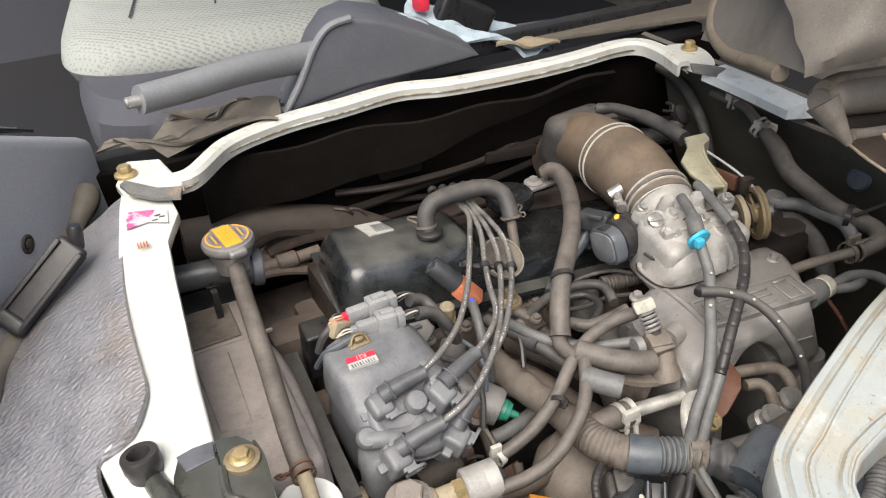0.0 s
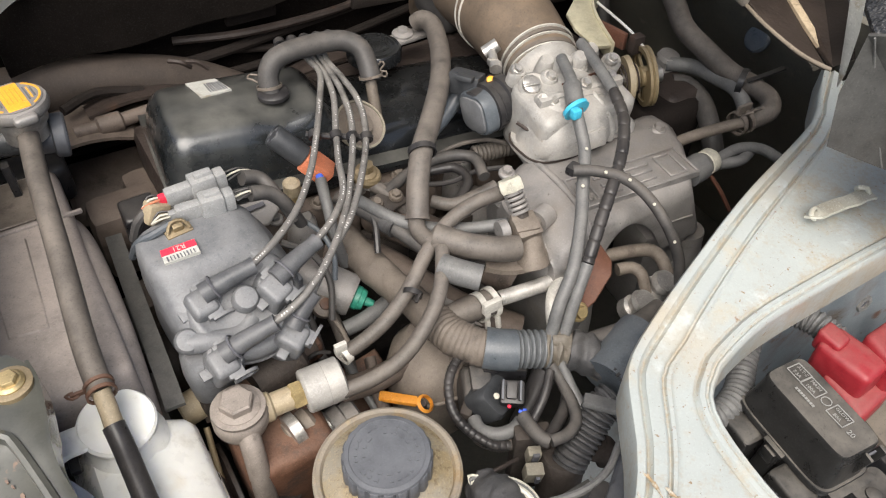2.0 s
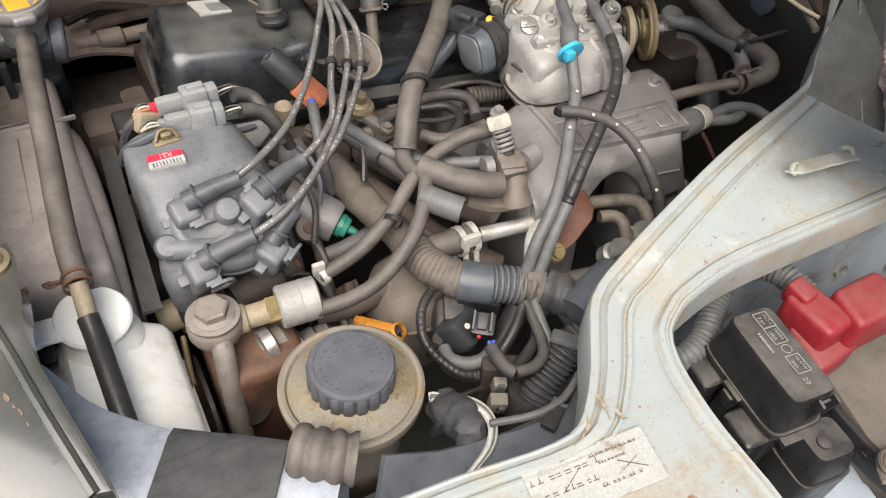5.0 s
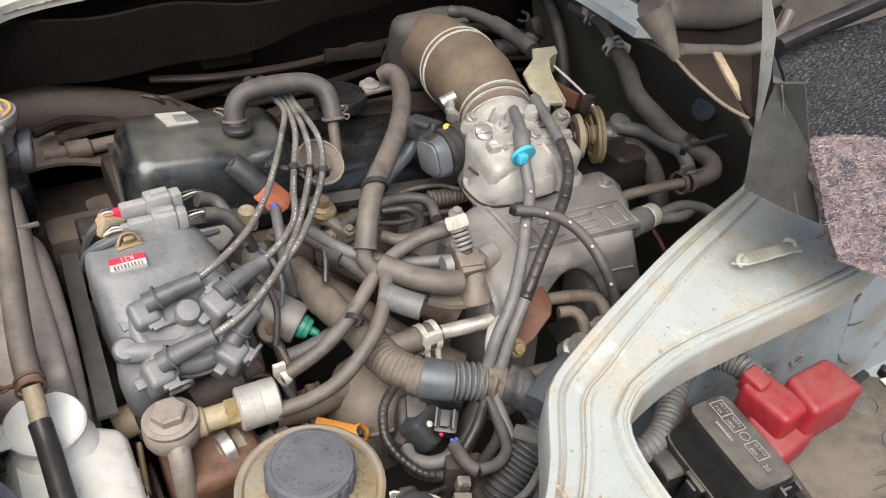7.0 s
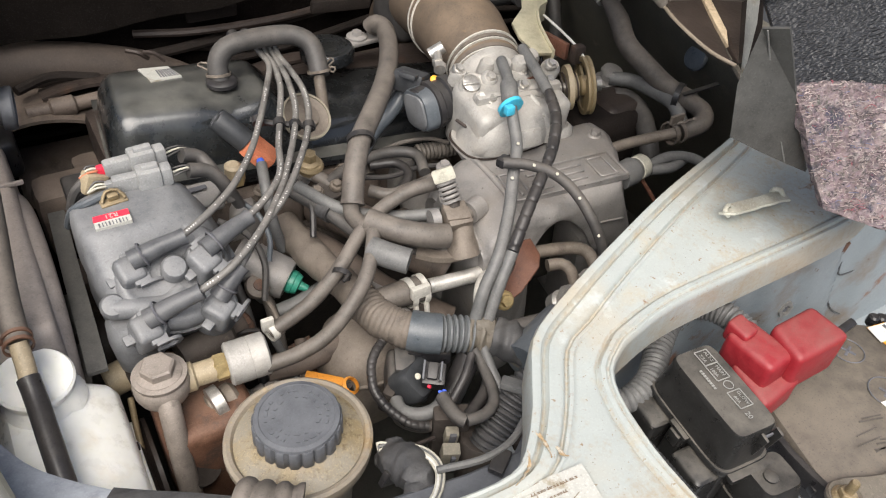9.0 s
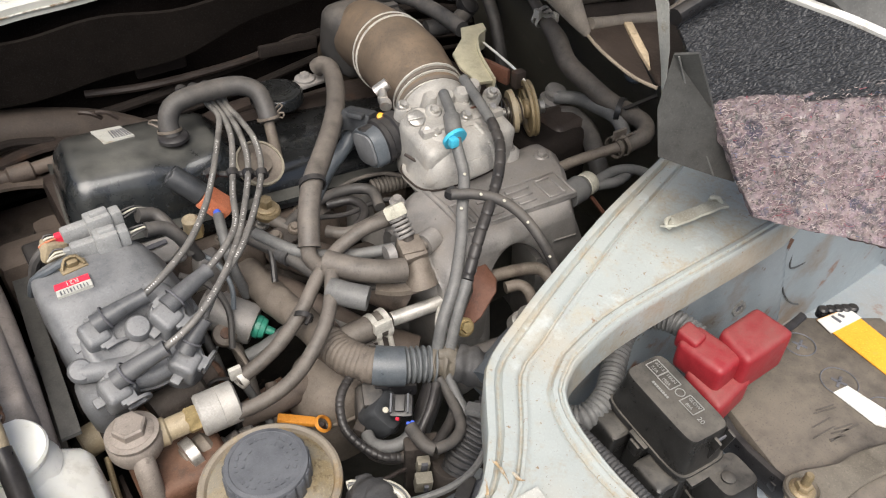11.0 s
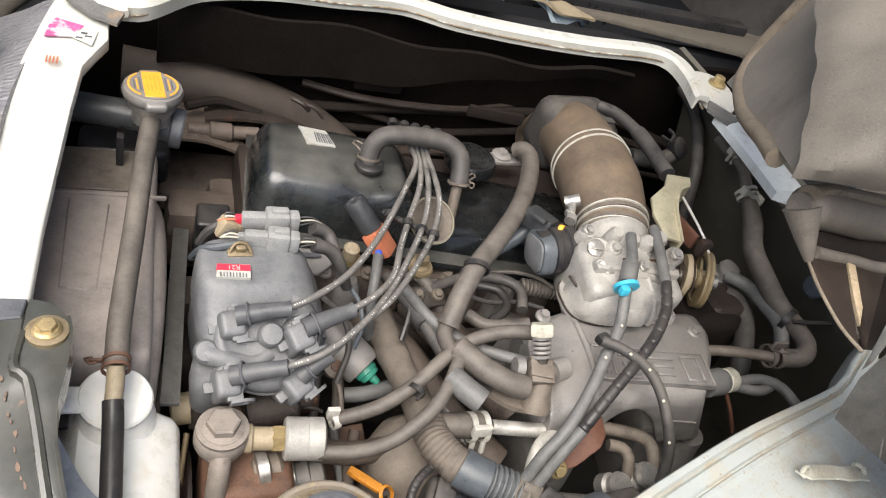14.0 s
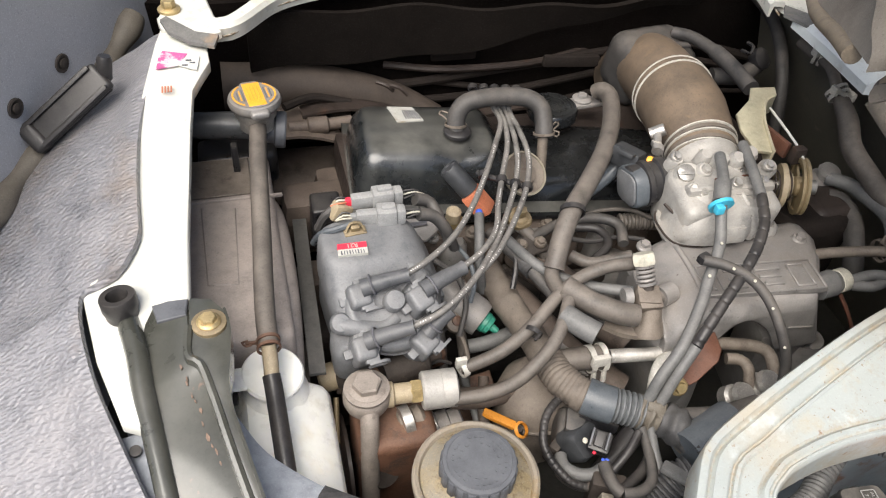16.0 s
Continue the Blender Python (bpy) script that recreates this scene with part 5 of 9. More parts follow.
    rnd = random.Random(len(path) * 7 + int(b.x * 1000))
    fine, marks = curve_points(run, 0.0026), []
    for i in range(4, int(len(fine) * 0.72)):
        if math.sin(i * 0.31 + b.x * 90) > -0.2 and rnd.random() < 0.6:
            way = (fine[i + 1] - fine[i]).normalized()
            marks.append(box((0.0011, rnd.uniform(0.0008, 0.0019), 0.0003), aim(fine[i] + (vec(0, -0.45, 0.9) - way * way.dot(vec(0, -0.45, 0.9))).normalized() * 0.0035, vec(0, -0.45, 0.9) - way * way.dot(vec(0, -0.45, 0.9))) @ pose(0, 0, 0, 0, 0, rnd.uniform(0, 90)), 0))
    tagged(part("print_bars", joined(*marks), "pale_print", ld), "worn white writing along the lead", kind="stuff")
comb = thing("lead_comb", (0.438, 0.630, 0.832), "black plastic comb holding four plug leads", "cable clip")
part("bar", tube([(0.399, 0.647, 0.838), (0.418, 0.636, 0.836), (0.439, 0.624, 0.835), (0.458, 0.612, 0.834)], 0.0035, 8), "black_plastic", comb)
for p in ((0.404, 0.636, 0.842), (0.424, 0.628, 0.839), (0.438, 0.619, 0.838), (0.451, 0.613, 0.837)):
    part("jaw", ring_clamp(p, (0.25, 0.9, 0.3), 0.0042, 0.008, 0.002), "black_plastic", comb)
comb2 = thing("lead_comb", (0.459, 0.777, 0.860), "black plastic clip fanning the plug leads over the cover", "cable clip")
for i in range(5):
    part("jaw", ring_clamp(Vector((0.429, 0.776, 0.868)).lerp(Vector((0.483, 0.764, 0.868)), i / 4), (0.2, 1, 0.1), 0.0045, 0.008, 0.002), "black_plastic", comb2)
part("bar", tube([(0.423, 0.771, 0.864), (0.456, 0.767, 0.864), (0.487, 0.759, 0.864)], 0.003, 8), "black_plastic", comb2)

# connectors above the distributor
for k, (a, b, name) in enumerate((((0.245, 0.611, 0.846), (0.301, 0.613, 0.846), "c"), ((0.247, 0.589, 0.842), (0.299, 0.586, 0.842), "d"))):
    a, b = vec(*a), vec(*b)
    w = (b - a).normalized()
    cn = thing("wire_connector", a.lerp(b, 0.5) - vec(0, 0, 0.01), "light grey moulded two-part wire connector above the distributor", "connector", "distributor connectors")
    part("sleeve", box((0.012, 0.016, (b - a).length * 0.55), aim(a.lerp(b, 0.26), w), 0.004), "grey_conn", cn)
    part("body", box((0.019, 0.023, (b - a).length * 0.42), aim(a.lerp(b, 0.62), w), 0.003), "grey_conn", cn)
    part("collar", box((0.015, 0.019, (b - a).length * 0.20), aim(a.lerp(b, 0.92), w), 0.003), "grey_conn", cn)
    part("latch", box((0.008, 0.006, (b - a).length * 0.30), aim(a.lerp(b, 0.66) + vec(0, 0, 0.012), w), 0.002), "grey_conn", cn)
    part("plug_red" if k == 0 else "seal", box((0.008, 0.010, 0.010), aim(a - w * 0.002, w), 0.003), "red_print" if k == 0 else "grey_conn", cn, "red insert" if k == 0 else "")
    for i in range(3):
        part("wire", tube([b + w * 0.002 + vec(0, 0.006 * (i - 1), 0), b + w * 0.015 + vec(0, 0.004 * (i - 1), 0.002), b + w * 0.03 + vec(0, 0.001, -0.006)], 0.0010, 6), "cream" if i == 1 else "black_hose", cn)
    for i, k2 in enumerate(("salmon" if k == 0 else "cream", "cream", "black_hose")):
        part("wire", tube([a - w * 0.006 + vec(0, 0.004 * (i - 1), 0.003), a - w * 0.014 + vec(0, 0.005 * (i - 1), 0.004), a - w * 0.022 + vec(0, 0.002, -0.004)], 0.0011, 6), k2, cn)
bundle = thing("wire_sleeve", (0.324, 0.590, 0.830), "split black plastic wire sleeves beside the connectors", "wire sleeve")
part("sleeve", tube([(0.315, 0.605, 0.845), (0.332, 0.604, 0.838), (0.341, 0.585, 0.825), (0.350, 0.575, 0.800)], lambda u, s: 0.0075 - 0.002 * u, 14, flat=1.25), "rubber", bundle)
part("sleeve", tube([(0.315, 0.585, 0.840), (0.332, 0.584, 0.835), (0.345, 0.577, 0.820), (0.357, 0.576, 0.790)], lambda u, s: 0.0075 - 0.002 * u, 14, flat=1.25), "rubber", bundle)
part("boot", box((0.017, 0.022, 0.022), aim((0.233, 0.609, 0.836), (-0.8, -0.2, 0.4)), 0.005), "tan", bundle, "tan moulded plug")
part("sleeve", tube([(0.242, 0.580, 0.842), (0.222, 0.578, 0.838), (0.208, 0.583, 0.830), (0.201, 0.602, 0.800)], 0.0038, 8), "slate", bundle)
part("sleeve", tube([(0.230, 0.612, 0.840), (0.216, 0.610, 0.830), (0.208, 0.613, 0.810)], 0.005, 8), "rubber", bundle)
part("bracket", joined(box((0.024, 0.010, 0.003), Matrix.Translation((0.243, 0.574, 0.836)) @ pose(0, 0, 0, 14, 0, 6), 0.001), box((0.010, 0.010, 0.008), Matrix.Translation((0.243, 0.577, 0.840)) @ pose(0, 0, 0, 14, 0, 6), 0.002), tube([(0.233, 0.572, 0.838), (0.238, 0.576, 0.846), (0.248, 0.576, 0.846), (0.253, 0.572, 0.838)], 0.0016, 8)), "old_brass", bundle, "small brass bracket")

# oxygen/temperature plug, orange connector
plug = thing("round_plug", (0.388, 0.655, 0.820), "black round diagnostic plug on a faded orange connector", "plug")
pw = (Vector((0.365, 0.649, 0.848)) - Vector((0.388, 0.635, 0.822))).normalized()
pm = aim((0.388, 0.635, 0.822), pw)
part("socket", turned([(0.0125, 0.0), (0.0125, 0.036), (0.0115, 0.038), (0.0112, 0.0365), (0.004, 0.0365)], pm, 24), "black_plug", plug)
for i in range(5):
    # dark discs for the shade inside the pin holes
    part("pin_hole", turned([(0.0018, 0.0368), (0.0018, 0.0374)], pm @ pose(0.007 * math.cos(1.256 * i), 0.007 * math.sin(1.256 * i), 0), 8), "ink_and_gaps", plug)
part("connector", box((0.024, 0.020, 0.034), pm @ pose(0.0, 0, -0.018), 0.003), "salmon", plug, "faded orange connector")
part("connector_rib", box((0.027, 0.008, 0.016), pm @ pose(0.0, 0, -0.022), 0.002), "salmon", plug)
part("seal", turned([(0.0036, -0.003), (0.0042, 0.0), (0.0036, 0.003)], aim((0.392, 0.603, 0.815), (0, -1, -0.3)), 12), "blue", plug, "blue wire seal")
part("sleeve", tube([(0.392, 0.602, 0.813), (0.385, 0.572, 0.800), (0.384, 0.557, 0.770), (0.392, 0.558, 0.730)], 0.0058, 10), "rubber_grey", plug)
sender = thing("brass_sender", (0.368, 0.626, 0.790), "dusty brass sender with a hex base", "sender")
part("hex", hex_head((0.368, 0.622, 0.785), (0, -0.1, 1), 0.020, 0.010), "brass", sender)
part("cap", turned([(0.009, 0), (0.009, 0.014), (0.006, 0.017)], aim((0.366, 0.618, 0.795), (0, -0.1, 1)), 16), "tan", sender)
lug = thing("loom_bracket", (0.468, 0.604, 0.780), "dusty steel loom bracket with two bolts", "bracket")
part("plate", plate([(0.438, 0.596, 0.772), (0.474, 0.596, 0.776), (0.478, 0.575, 0.768), (0.445, 0.572, 0.762)], (0.001, 0.001, -0.004), 0.001), "block", lug)
for p in ((0.445, 0.585, 0.771), (0.468, 0.584, 0.773)):
    part("bolt", hex_head(p, (0, -0.3, 1), 0.009, 0.006, 0.008), "dusty_brown", lug)
sender2 = thing("brass_sender", (0.455, 0.625, 0.780), "dusty square-topped brass fitting", "sender")
part("cap", hex_head((0.451, 0.619, 0.788), (0.05, -0.2, 1), 0.0135, 0.012, 0.0125), "old_brass", sender2, "dusty brown hex bolt")
part("collar", turned([(0.0145, -0.006), (0.0155, 0.0), (0.0135, 0.003)], aim((0.4515, 0.6175, 0.784), (0.05, -0.2, 1)), 24), "old_brass", sender2)
part("hex", hex_head((0.453, 0.616, 0.772), (0, 0, 1), 0.022, 0.012), "alu", sender2)
part("elbow", tube([(0.453, 0.610, 0.775), (0.467, 0.590, 0.765), (0.477, 0.576, 0.750)], 0.008, 10), "rubber_tan", sender2)

# under the distributor: brackets, pipes and wires in the gap
under = thing("lower_bracket", (0.29, 0.50, 0.60), "rust-brown cast bracket under the distributor with dusty bosses", "bracket")
part("arm", box((0.090, 0.030, 0.026), pose(0.290, 0.505, 0.690, 0, 0, 8), 0.008, 3), "rusty", under, "rusty bracket arm")
part("boss", turned([(0.0145, -0.030), (0.0150, -0.006), (0.0150, 0.022), (0.0125, 0.025), (0.006, 0.0255)], aim((0.300, 0.497, 0.702), (1, 0.25, 0.05)), 24), "engine_brown", under, "dusty round boss")
part("boss", turned([(0.0125, -0.020), (0.0130, 0.020), (0.010, 0.023)], aim((0.226, 0.505, 0.700), (1, 0.15, 0.05)), 20), "dusty_brown", under)
part("web", plate([(0.205, 0.520, 0.700), (0.250, 0.528, 0.705), (0.262, 0.500, 0.700), (0.240, 0.480, 0.690), (0.206, 0.486, 0.690)], (0, 0, -0.020), 0.003), "engine_brown", under)
part("bolt", hex_head((0.322, 0.500, 0.705), (1, 0.25, 0.1), 0.013, 0.008, 0.011), "rusty", under)
for run, r, k in (([(0.330, 0.545, 0.735), (0.334, 0.520, 0.700), (0.332, 0.490, 0.660), (0.330, 0.470, 0.600)], 0.0052, "rubber"), ([(0.352, 0.560, 0.730), (0.360, 0.520, 0.690), (0.356, 0.480, 0.650), (0.350, 0.450, 0.580)], 0.0065, "rubber_tan"),
                  ([(0.345, 0.470, 0.700), (0.352, 0.448, 0.672), (0.356, 0.420, 0.650), (0.352, 0.395, 0.600)], 0.0046, "rubber_grey"), ([(0.370, 0.465, 0.690), (0.362, 0.430, 0.668), (0.366, 0.398, 0.640)], 0.0060, "engine_brown"),
                  ([(0.203, 0.470, 0.690), (0.199, 0.440, 0.670), (0.196, 0.405, 0.640)], 0.0030, "old_brass")):
    gp = thing("gap_pipe", run[-1], "dusty pipe dropping into the dark gap beside the pump", "pipe", "gap pipes")
    part("pipe", tube(run, r, 10), k, gp)
dip = thing("dark_bracket", (0.385, 0.45, 0.60), "oily brown bracket plate deep in the gap", "bracket")
part("plate", plate([(0.340, 0.500, 0.640), (0.395, 0.505, 0.645), (0.400, 0.455, 0.630), (0.372, 0.430, 0.620), (0.338, 0.445, 0.625)], (0, 0, -0.010), 0.002), "rusty", dip)
part("bolt", hex_head((0.372, 0.470, 0.640), (0, -0.2, 1), 0.012, 0.008, 0.010), "block", dip)
stud = thing("ground_stud", (0.348, 0.547, 0.690), "brass stud with a thin wire below the distributor", "stud")
part("cap", turned([(0.006, -0.006), (0.0125, -0.004), (0.0135, 0.0), (0.0125, 0.005), (0.0075, 0.007), (0.003, 0.0065)], aim((0.350, 0.524, 0.722), (0.1, -0.55, 0.8)), 22), "dusty_brown", stud, "dusty copper-brown cap")
part("terminal", turned([(0.006, 0.005), (0.006, 0.009), (0.003, 0.010)], aim((0.350, 0.524, 0.722), (0.1, -0.55, 0.8)), 14), "rusty", stud)
part("stem", tube([(0.352, 0.518, 0.715), (0.357, 0.500, 0.705), (0.358, 0.480, 0.690)], 0.0030, 8), "dusty_brown", stud)
for k, (p, q) in enumerate((((0.279, 0.498, 0.690), (0.321, 0.508, 0.700)), ((0.334, 0.523, 0.700), (0.362, 0.553, 0.710)), ((0.297, 0.481, 0.700), (0.332, 0.472, 0.715)))):
    wr = thing("thin_wire", p, "thin dark wire in the gap below the distributor", "wire", "gap wires")
    part("wire", tube([p, Vector(p).lerp(Vector(q), 0.5) + vec(0.004, 0.0, 0.010), q], 0.002, 6), "black_hose", wr)

# ---- hoses over the engine ----
vent = thing("vent_hose", (0.392, 0.720, 0.850), "thick dusty rubber breather hose arching over the valve cover", "hose")
part("hose", tube([(0.392, 0.715, 0.848), (0.393, 0.723, 0.864), (0.402, 0.728, 0.878), (0.421, 0.729, 0.884), (0.457, 0.730, 0.884), (0.483, 0.725, 0.882), (0.498, 0.715, 0.874), (0.500, 0.703, 0.860), (0.498, 0.690, 0.846)], 0.0112, 16), "rubber", vent)
part("grommet", turned([(0.017, 0), (0.017, 0.004), (0.013, 0.007)], Matrix.Translation((0.393, 0.714, 0.848)), 24), "black_hose", vent)
part("clip", ring_clamp((0.392, 0.720, 0.856), (0.05, 0.3, 0.9), 0.0125, 0.003, 0.0012), "dusty_brown", vent, "spring wire clip")
part("clip", ring_clamp((0.499, 0.694, 0.850), (0, -0.4, -0.9), 0.0125, 0.003, 0.0012), "dusty_brown", vent, "spring wire clip")
part("clip_ear", tube([(0.387, 0.720, 0.858), (0.379, 0.735, 0.860), (0.376, 0.740, 0.860), (0.381, 0.745, 0.860), (0.390, 0.737, 0.860)], 0.0011, 6), "dusty_brown", vent)
part("clip_ear", tube([(0.507, 0.694, 0.850), (0.512, 0.683, 0.851), (0.517, 0.691, 0.852), (0.511, 0.696, 0.852), (0.522, 0.705, 0.852), (0.521, 0.712, 0.852), (0.510, 0.703, 0.850)], 0.0011, 6), "dusty_brown", vent)
part("pipe", tube([(0.498, 0.693, 0.846), (0.496, 0.681, 0.820), (0.497, 0.673, 0.790), (0.507, 0.663, 0.765), (0.520, 0.647, 0.745)], 0.0066, 12), "dusty_brown", vent, "dusty zinc pipe")
part("pipe", tube([(0.510, 0.663, 0.770), (0.520, 0.646, 0.760), (0.521, 0.615, 0.745)], 0.011, 12), "rubber_tan", vent)
disc = thing("plastic_disc", (0.500, 0.650, 0.770), "tan round plastic housing behind the plug leads", "housing")
part("disc", turned([(0.030, -0.010), (0.0325, 0.0), (0.0305, 0.001), (0.018, -0.002), (0.016, 0.005), (0.005, 0.006)], aim((0.468, 0.663, 0.815), (0.15, -0.55, 0.8)) @ Matrix.Scale(0.86, 4), 36), "dusty_brown", disc)
part("disc_rim", turned([(0.0305, 0.0035), (0.0335, 0.0030), (0.0335, -0.003), (0.0305, -0.003)], aim((0.468, 0.663, 0.815), (0.15, -0.55, 0.8)) @ Matrix.Scale(0.86, 4), 36, ring_only=True), "beige", disc)
part("arm", box((0.05, 0.014, 0.012), Matrix.Translation((0.462, 0.668, 0.800)), 0.004), "dusty_brown", disc)

long_hose = thing("long_hose", (0.448, 0.505, 0.800), "long dusty brown vacuum hose crossing the engine", "hose")
part("hose", tube([(0.609, 0.784, 0.842), (0.613, 0.775, 0.850), (0.613, 0.751, 0.852), (0.590, 0.697, 0.853), (0.556, 0.642, 0.853), (0.514, 0.590, 0.851), (0.483, 0.556, 0.845), (0.464, 0.531, 0.828), (0.451, 0.509, 0.806)], lambda u, s: 0.0114 + 0.001 * (u > 0.985), 16), "rubber_tan", long_hose)
part("pipe", tube([(0.452, 0.514, 0.806), (0.447, 0.501, 0.800), (0.449, 0.483, 0.800), (0.455, 0.469, 0.803)], 0.0085, 12), "rubber_tan", long_hose)
part("sleeve", tube([(0.454, 0.481, 0.806), (0.475, 0.457, 0.803), (0.499, 0.441, 0.800), (0.519, 0.436, 0.796)], 0.0125, 14), "rubber_tan", long_hose, "brown rubber sleeve")
part("clip", ring_clamp((0.483, 0.555, 0.846), (-0.3, -0.8, -0.3), 0.0128, 0.006), "black_plastic", long_hose)
y_hose = thing("fuel_hose", (0.368, 0.409, 0.740), "dusty rubber hose from the junction to the metal damper", "hose", "fuel hoses")
part("hose", tube([(0.453, 0.466, 0.803), (0.439, 0.443, 0.796), (0.422, 0.424, 0.786), (0.396, 0.409, 0.770), (0.371, 0.405, 0.752), (0.345, 0.408, 0.740), (0.319, 0.415, 0.732)], 0.0072, 14), "rubber_tan", y_hose)
y2 = thing("fuel_hose", (0.354, 0.450, 0.740), "dusty rubber hose with a spring clamp at the damper", "hose", "fuel hoses")
part("hose", tube([(0.534, 0.486, 0.822), (0.503, 0.490, 0.818), (0.472, 0.488, 0.808), (0.443, 0.475, 0.798), (0.414, 0.457, 0.782), (0.383, 0.445, 0.765), (0.357, 0.444, 0.750), (0.335, 0.447, 0.738)], 0.0073, 14), "rubber_tan", y2)
part("zip_tie", ring_clamp((0.410, 0.448, 0.780), (-0.6, -0.6, -0.3), 0.0084, 0.005, 0.0012), "black_plastic", y2, "black cable tie")
part("zip_tail", box((0.012, 0.003, 0.002), Matrix.Translation((0.410, 0.437, 0.785)) @ pose(0, 0, 0, 0, 0, 40), 0.0005), "black_plastic", y2)
part("clamp", joined(ring_clamp((0.336, 0.447, 0.738), (0.9, 0.3, 0.1), 0.0086, 0.007), box((0.012, 0.005, 0.014), Matrix.Translation((0.333, 0.446, 0.750)), 0.001)), "pale", y2, "pale spring clamp")
stub = thing("blanked_hose", (0.468, 0.429, 0.790), "grey rubber blanking cap over a pipe stub", "hose cap")
part("cap", tube([(0.443, 0.451, 0.797), (0.453, 0.436, 0.797), (0.468, 0.421, 0.795)], 0.0125, 14), "rubber_grey", stub)
hose_f = thing("vacuum_hose", (0.477, 0.495, 0.770), "grey vacuum hose running to the spring valve", "hose", "vacuum hoses")
part("hose", tube([(0.419, 0.574, 0.795), (0.438, 0.534, 0.793), (0.463, 0.508, 0.790), (0.495, 0.486, 0.792), (0.528, 0.465, 0.800)], 0.0064, 12), "rubber_grey", hose_f)
hose_g = thing("vacuum_hose", (0.500, 0.563, 0.770), "grey vacuum hose under the long hose", "hose", "vacuum hoses")
part("hose", tube([(0.486, 0.540, 0.790), (0.503, 0.525, 0.790), (0.528, 0.520, 0.795), (0.550, 0.518, 0.800)], 0.0070, 12), "rubber_tan", hose_g)
hose_h = thing("vacuum_hose", (0.542, 0.618, 0.770), "dark looped vacuum hose beside the throttle body", "hose", "vacuum hoses")
part("hose", tube([(0.461, 0.595, 0.770), (0.500, 0.608, 0.775), (0.544, 0.609, 0.778), (0.572, 0.592, 0.778), (0.566, 0.561, 0.775)], 0.0066, 12), "rubber", hose_h)
part("hose", tube([(0.519, 0.605, 0.770), (0.548, 0.593, 0.772), (0.550, 0.568, 0.770), (0.526, 0.551, 0.765)], 0.0055, 12), "black_hose", hose_h)
part("conduit", tube([(0.581, 0.606, 0.768), (0.614, 0.601, 0.768), (0.643, 0.596, 0.768)], ribbed(0.011, 0.002, 0.005), 14, 0.001), "rubber_tan", hose_h, "ribbed brown conduit")
hose_i = thing("vacuum_hose", (0.554, 0.641, 0.800), "slate hose to the throttle sensor", "hose", "vacuum hoses")
part("hose", tube([(0.507, 0.610, 0.780), (0.537, 0.632, 0.795), (0.564, 0.637, 0.815), (0.580, 0.642, 0.830)], 0.009, 12), "slate", hose_i)
hose_j = thing("vacuum_hose", (0.448, 0.578, 0.770), "dusty branching hose with a tape wrap", "hose", "vacuum hoses")
part("hose", tube([(0.407, 0.599, 0.785), (0.426, 0.556, 0.785), (0.442, 0.518, 0.782), (0.456, 0.485, 0.775)], 0.0078, 12), "rubber", hose_j)
part("tape", tube([(0.432, 0.543, 0.784), (0.437, 0.529, 0.784)], 0.0104, 12), "tape", hose_j)
gap_runs = ([(0.499, 0.597, 0.765), (0.532, 0.579, 0.768), (0.567, 0.576, 0.772), (0.595, 0.563, 0.775)], [(0.520, 0.620, 0.770), (0.564, 0.620, 0.778), (0.595, 0.606, 0.785), (0.614, 0.588, 0.785)],
            [(0.418, 0.607, 0.790), (0.423, 0.576, 0.792), (0.423, 0.547, 0.785), (0.414, 0.524, 0.765)], [(0.475, 0.479, 0.770), (0.496, 0.454, 0.770), (0.529, 0.439, 0.772), (0.562, 0.438, 0.775)],
            [(0.329, 0.561, 0.790), (0.353, 0.547, 0.775), (0.361, 0.527, 0.750), (0.350, 0.504, 0.720)], [(0.359, 0.584, 0.790), (0.370, 0.557, 0.785), (0.372, 0.537, 0.770), (0.366, 0.526, 0.750)])
for k, run in enumerate(gap_runs):
    gw_ = thing("thin_wire", run[0], "thin dusty dark wire between the intake hoses", "wire", "intake gap wires")
    part("wire", tube(run, (0.0030, 0.0026, 0.0034, 0.0042, 0.0036, 0.0028)[k], 8), ("black_hose", "rubber_tan", "black_hose", "rubber", "rubber", "slate")[k], gw_)
hose_k = thing("heater_hose", (0.363, 0.949, 0.790), "thin brown cable along the far bay wall", "cable")
part("cable", tube([(0.197, 0.870, 0.800), (0.238, 0.889, 0.800), (0.290, 0.884, 0.790)], 0.006, 8), "near_black", hose_k)
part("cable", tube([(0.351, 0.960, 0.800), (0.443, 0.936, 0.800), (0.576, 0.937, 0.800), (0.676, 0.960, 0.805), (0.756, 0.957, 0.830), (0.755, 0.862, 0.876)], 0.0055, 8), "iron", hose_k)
part("cable", tube([(0.306, 1.011, 0.780), (0.401, 0.965, 0.770), (0.503, 0.942, 0.760)], 0.005, 8), "near_black", hose_k)
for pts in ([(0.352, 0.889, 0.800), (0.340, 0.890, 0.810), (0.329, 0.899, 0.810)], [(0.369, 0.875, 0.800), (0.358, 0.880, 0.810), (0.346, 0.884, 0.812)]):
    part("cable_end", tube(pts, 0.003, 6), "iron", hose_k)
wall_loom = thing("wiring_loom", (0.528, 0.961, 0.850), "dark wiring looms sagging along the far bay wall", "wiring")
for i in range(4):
    part("cable", tube([vec(0.16, 0.94, 0.80 - 0.035 * i), vec(0.35, 0.945, 0.775 - 0.03 * i), vec(0.55, 0.945, 0.79 - 0.04 * i), vec(0.80, 0.93, 0.82 - 0.03 * i), vec(0.95, 0.90, 0.80 - 0.02 * i)], 0.007 - 0.001 * i, 8), "near_black", wall_loom)
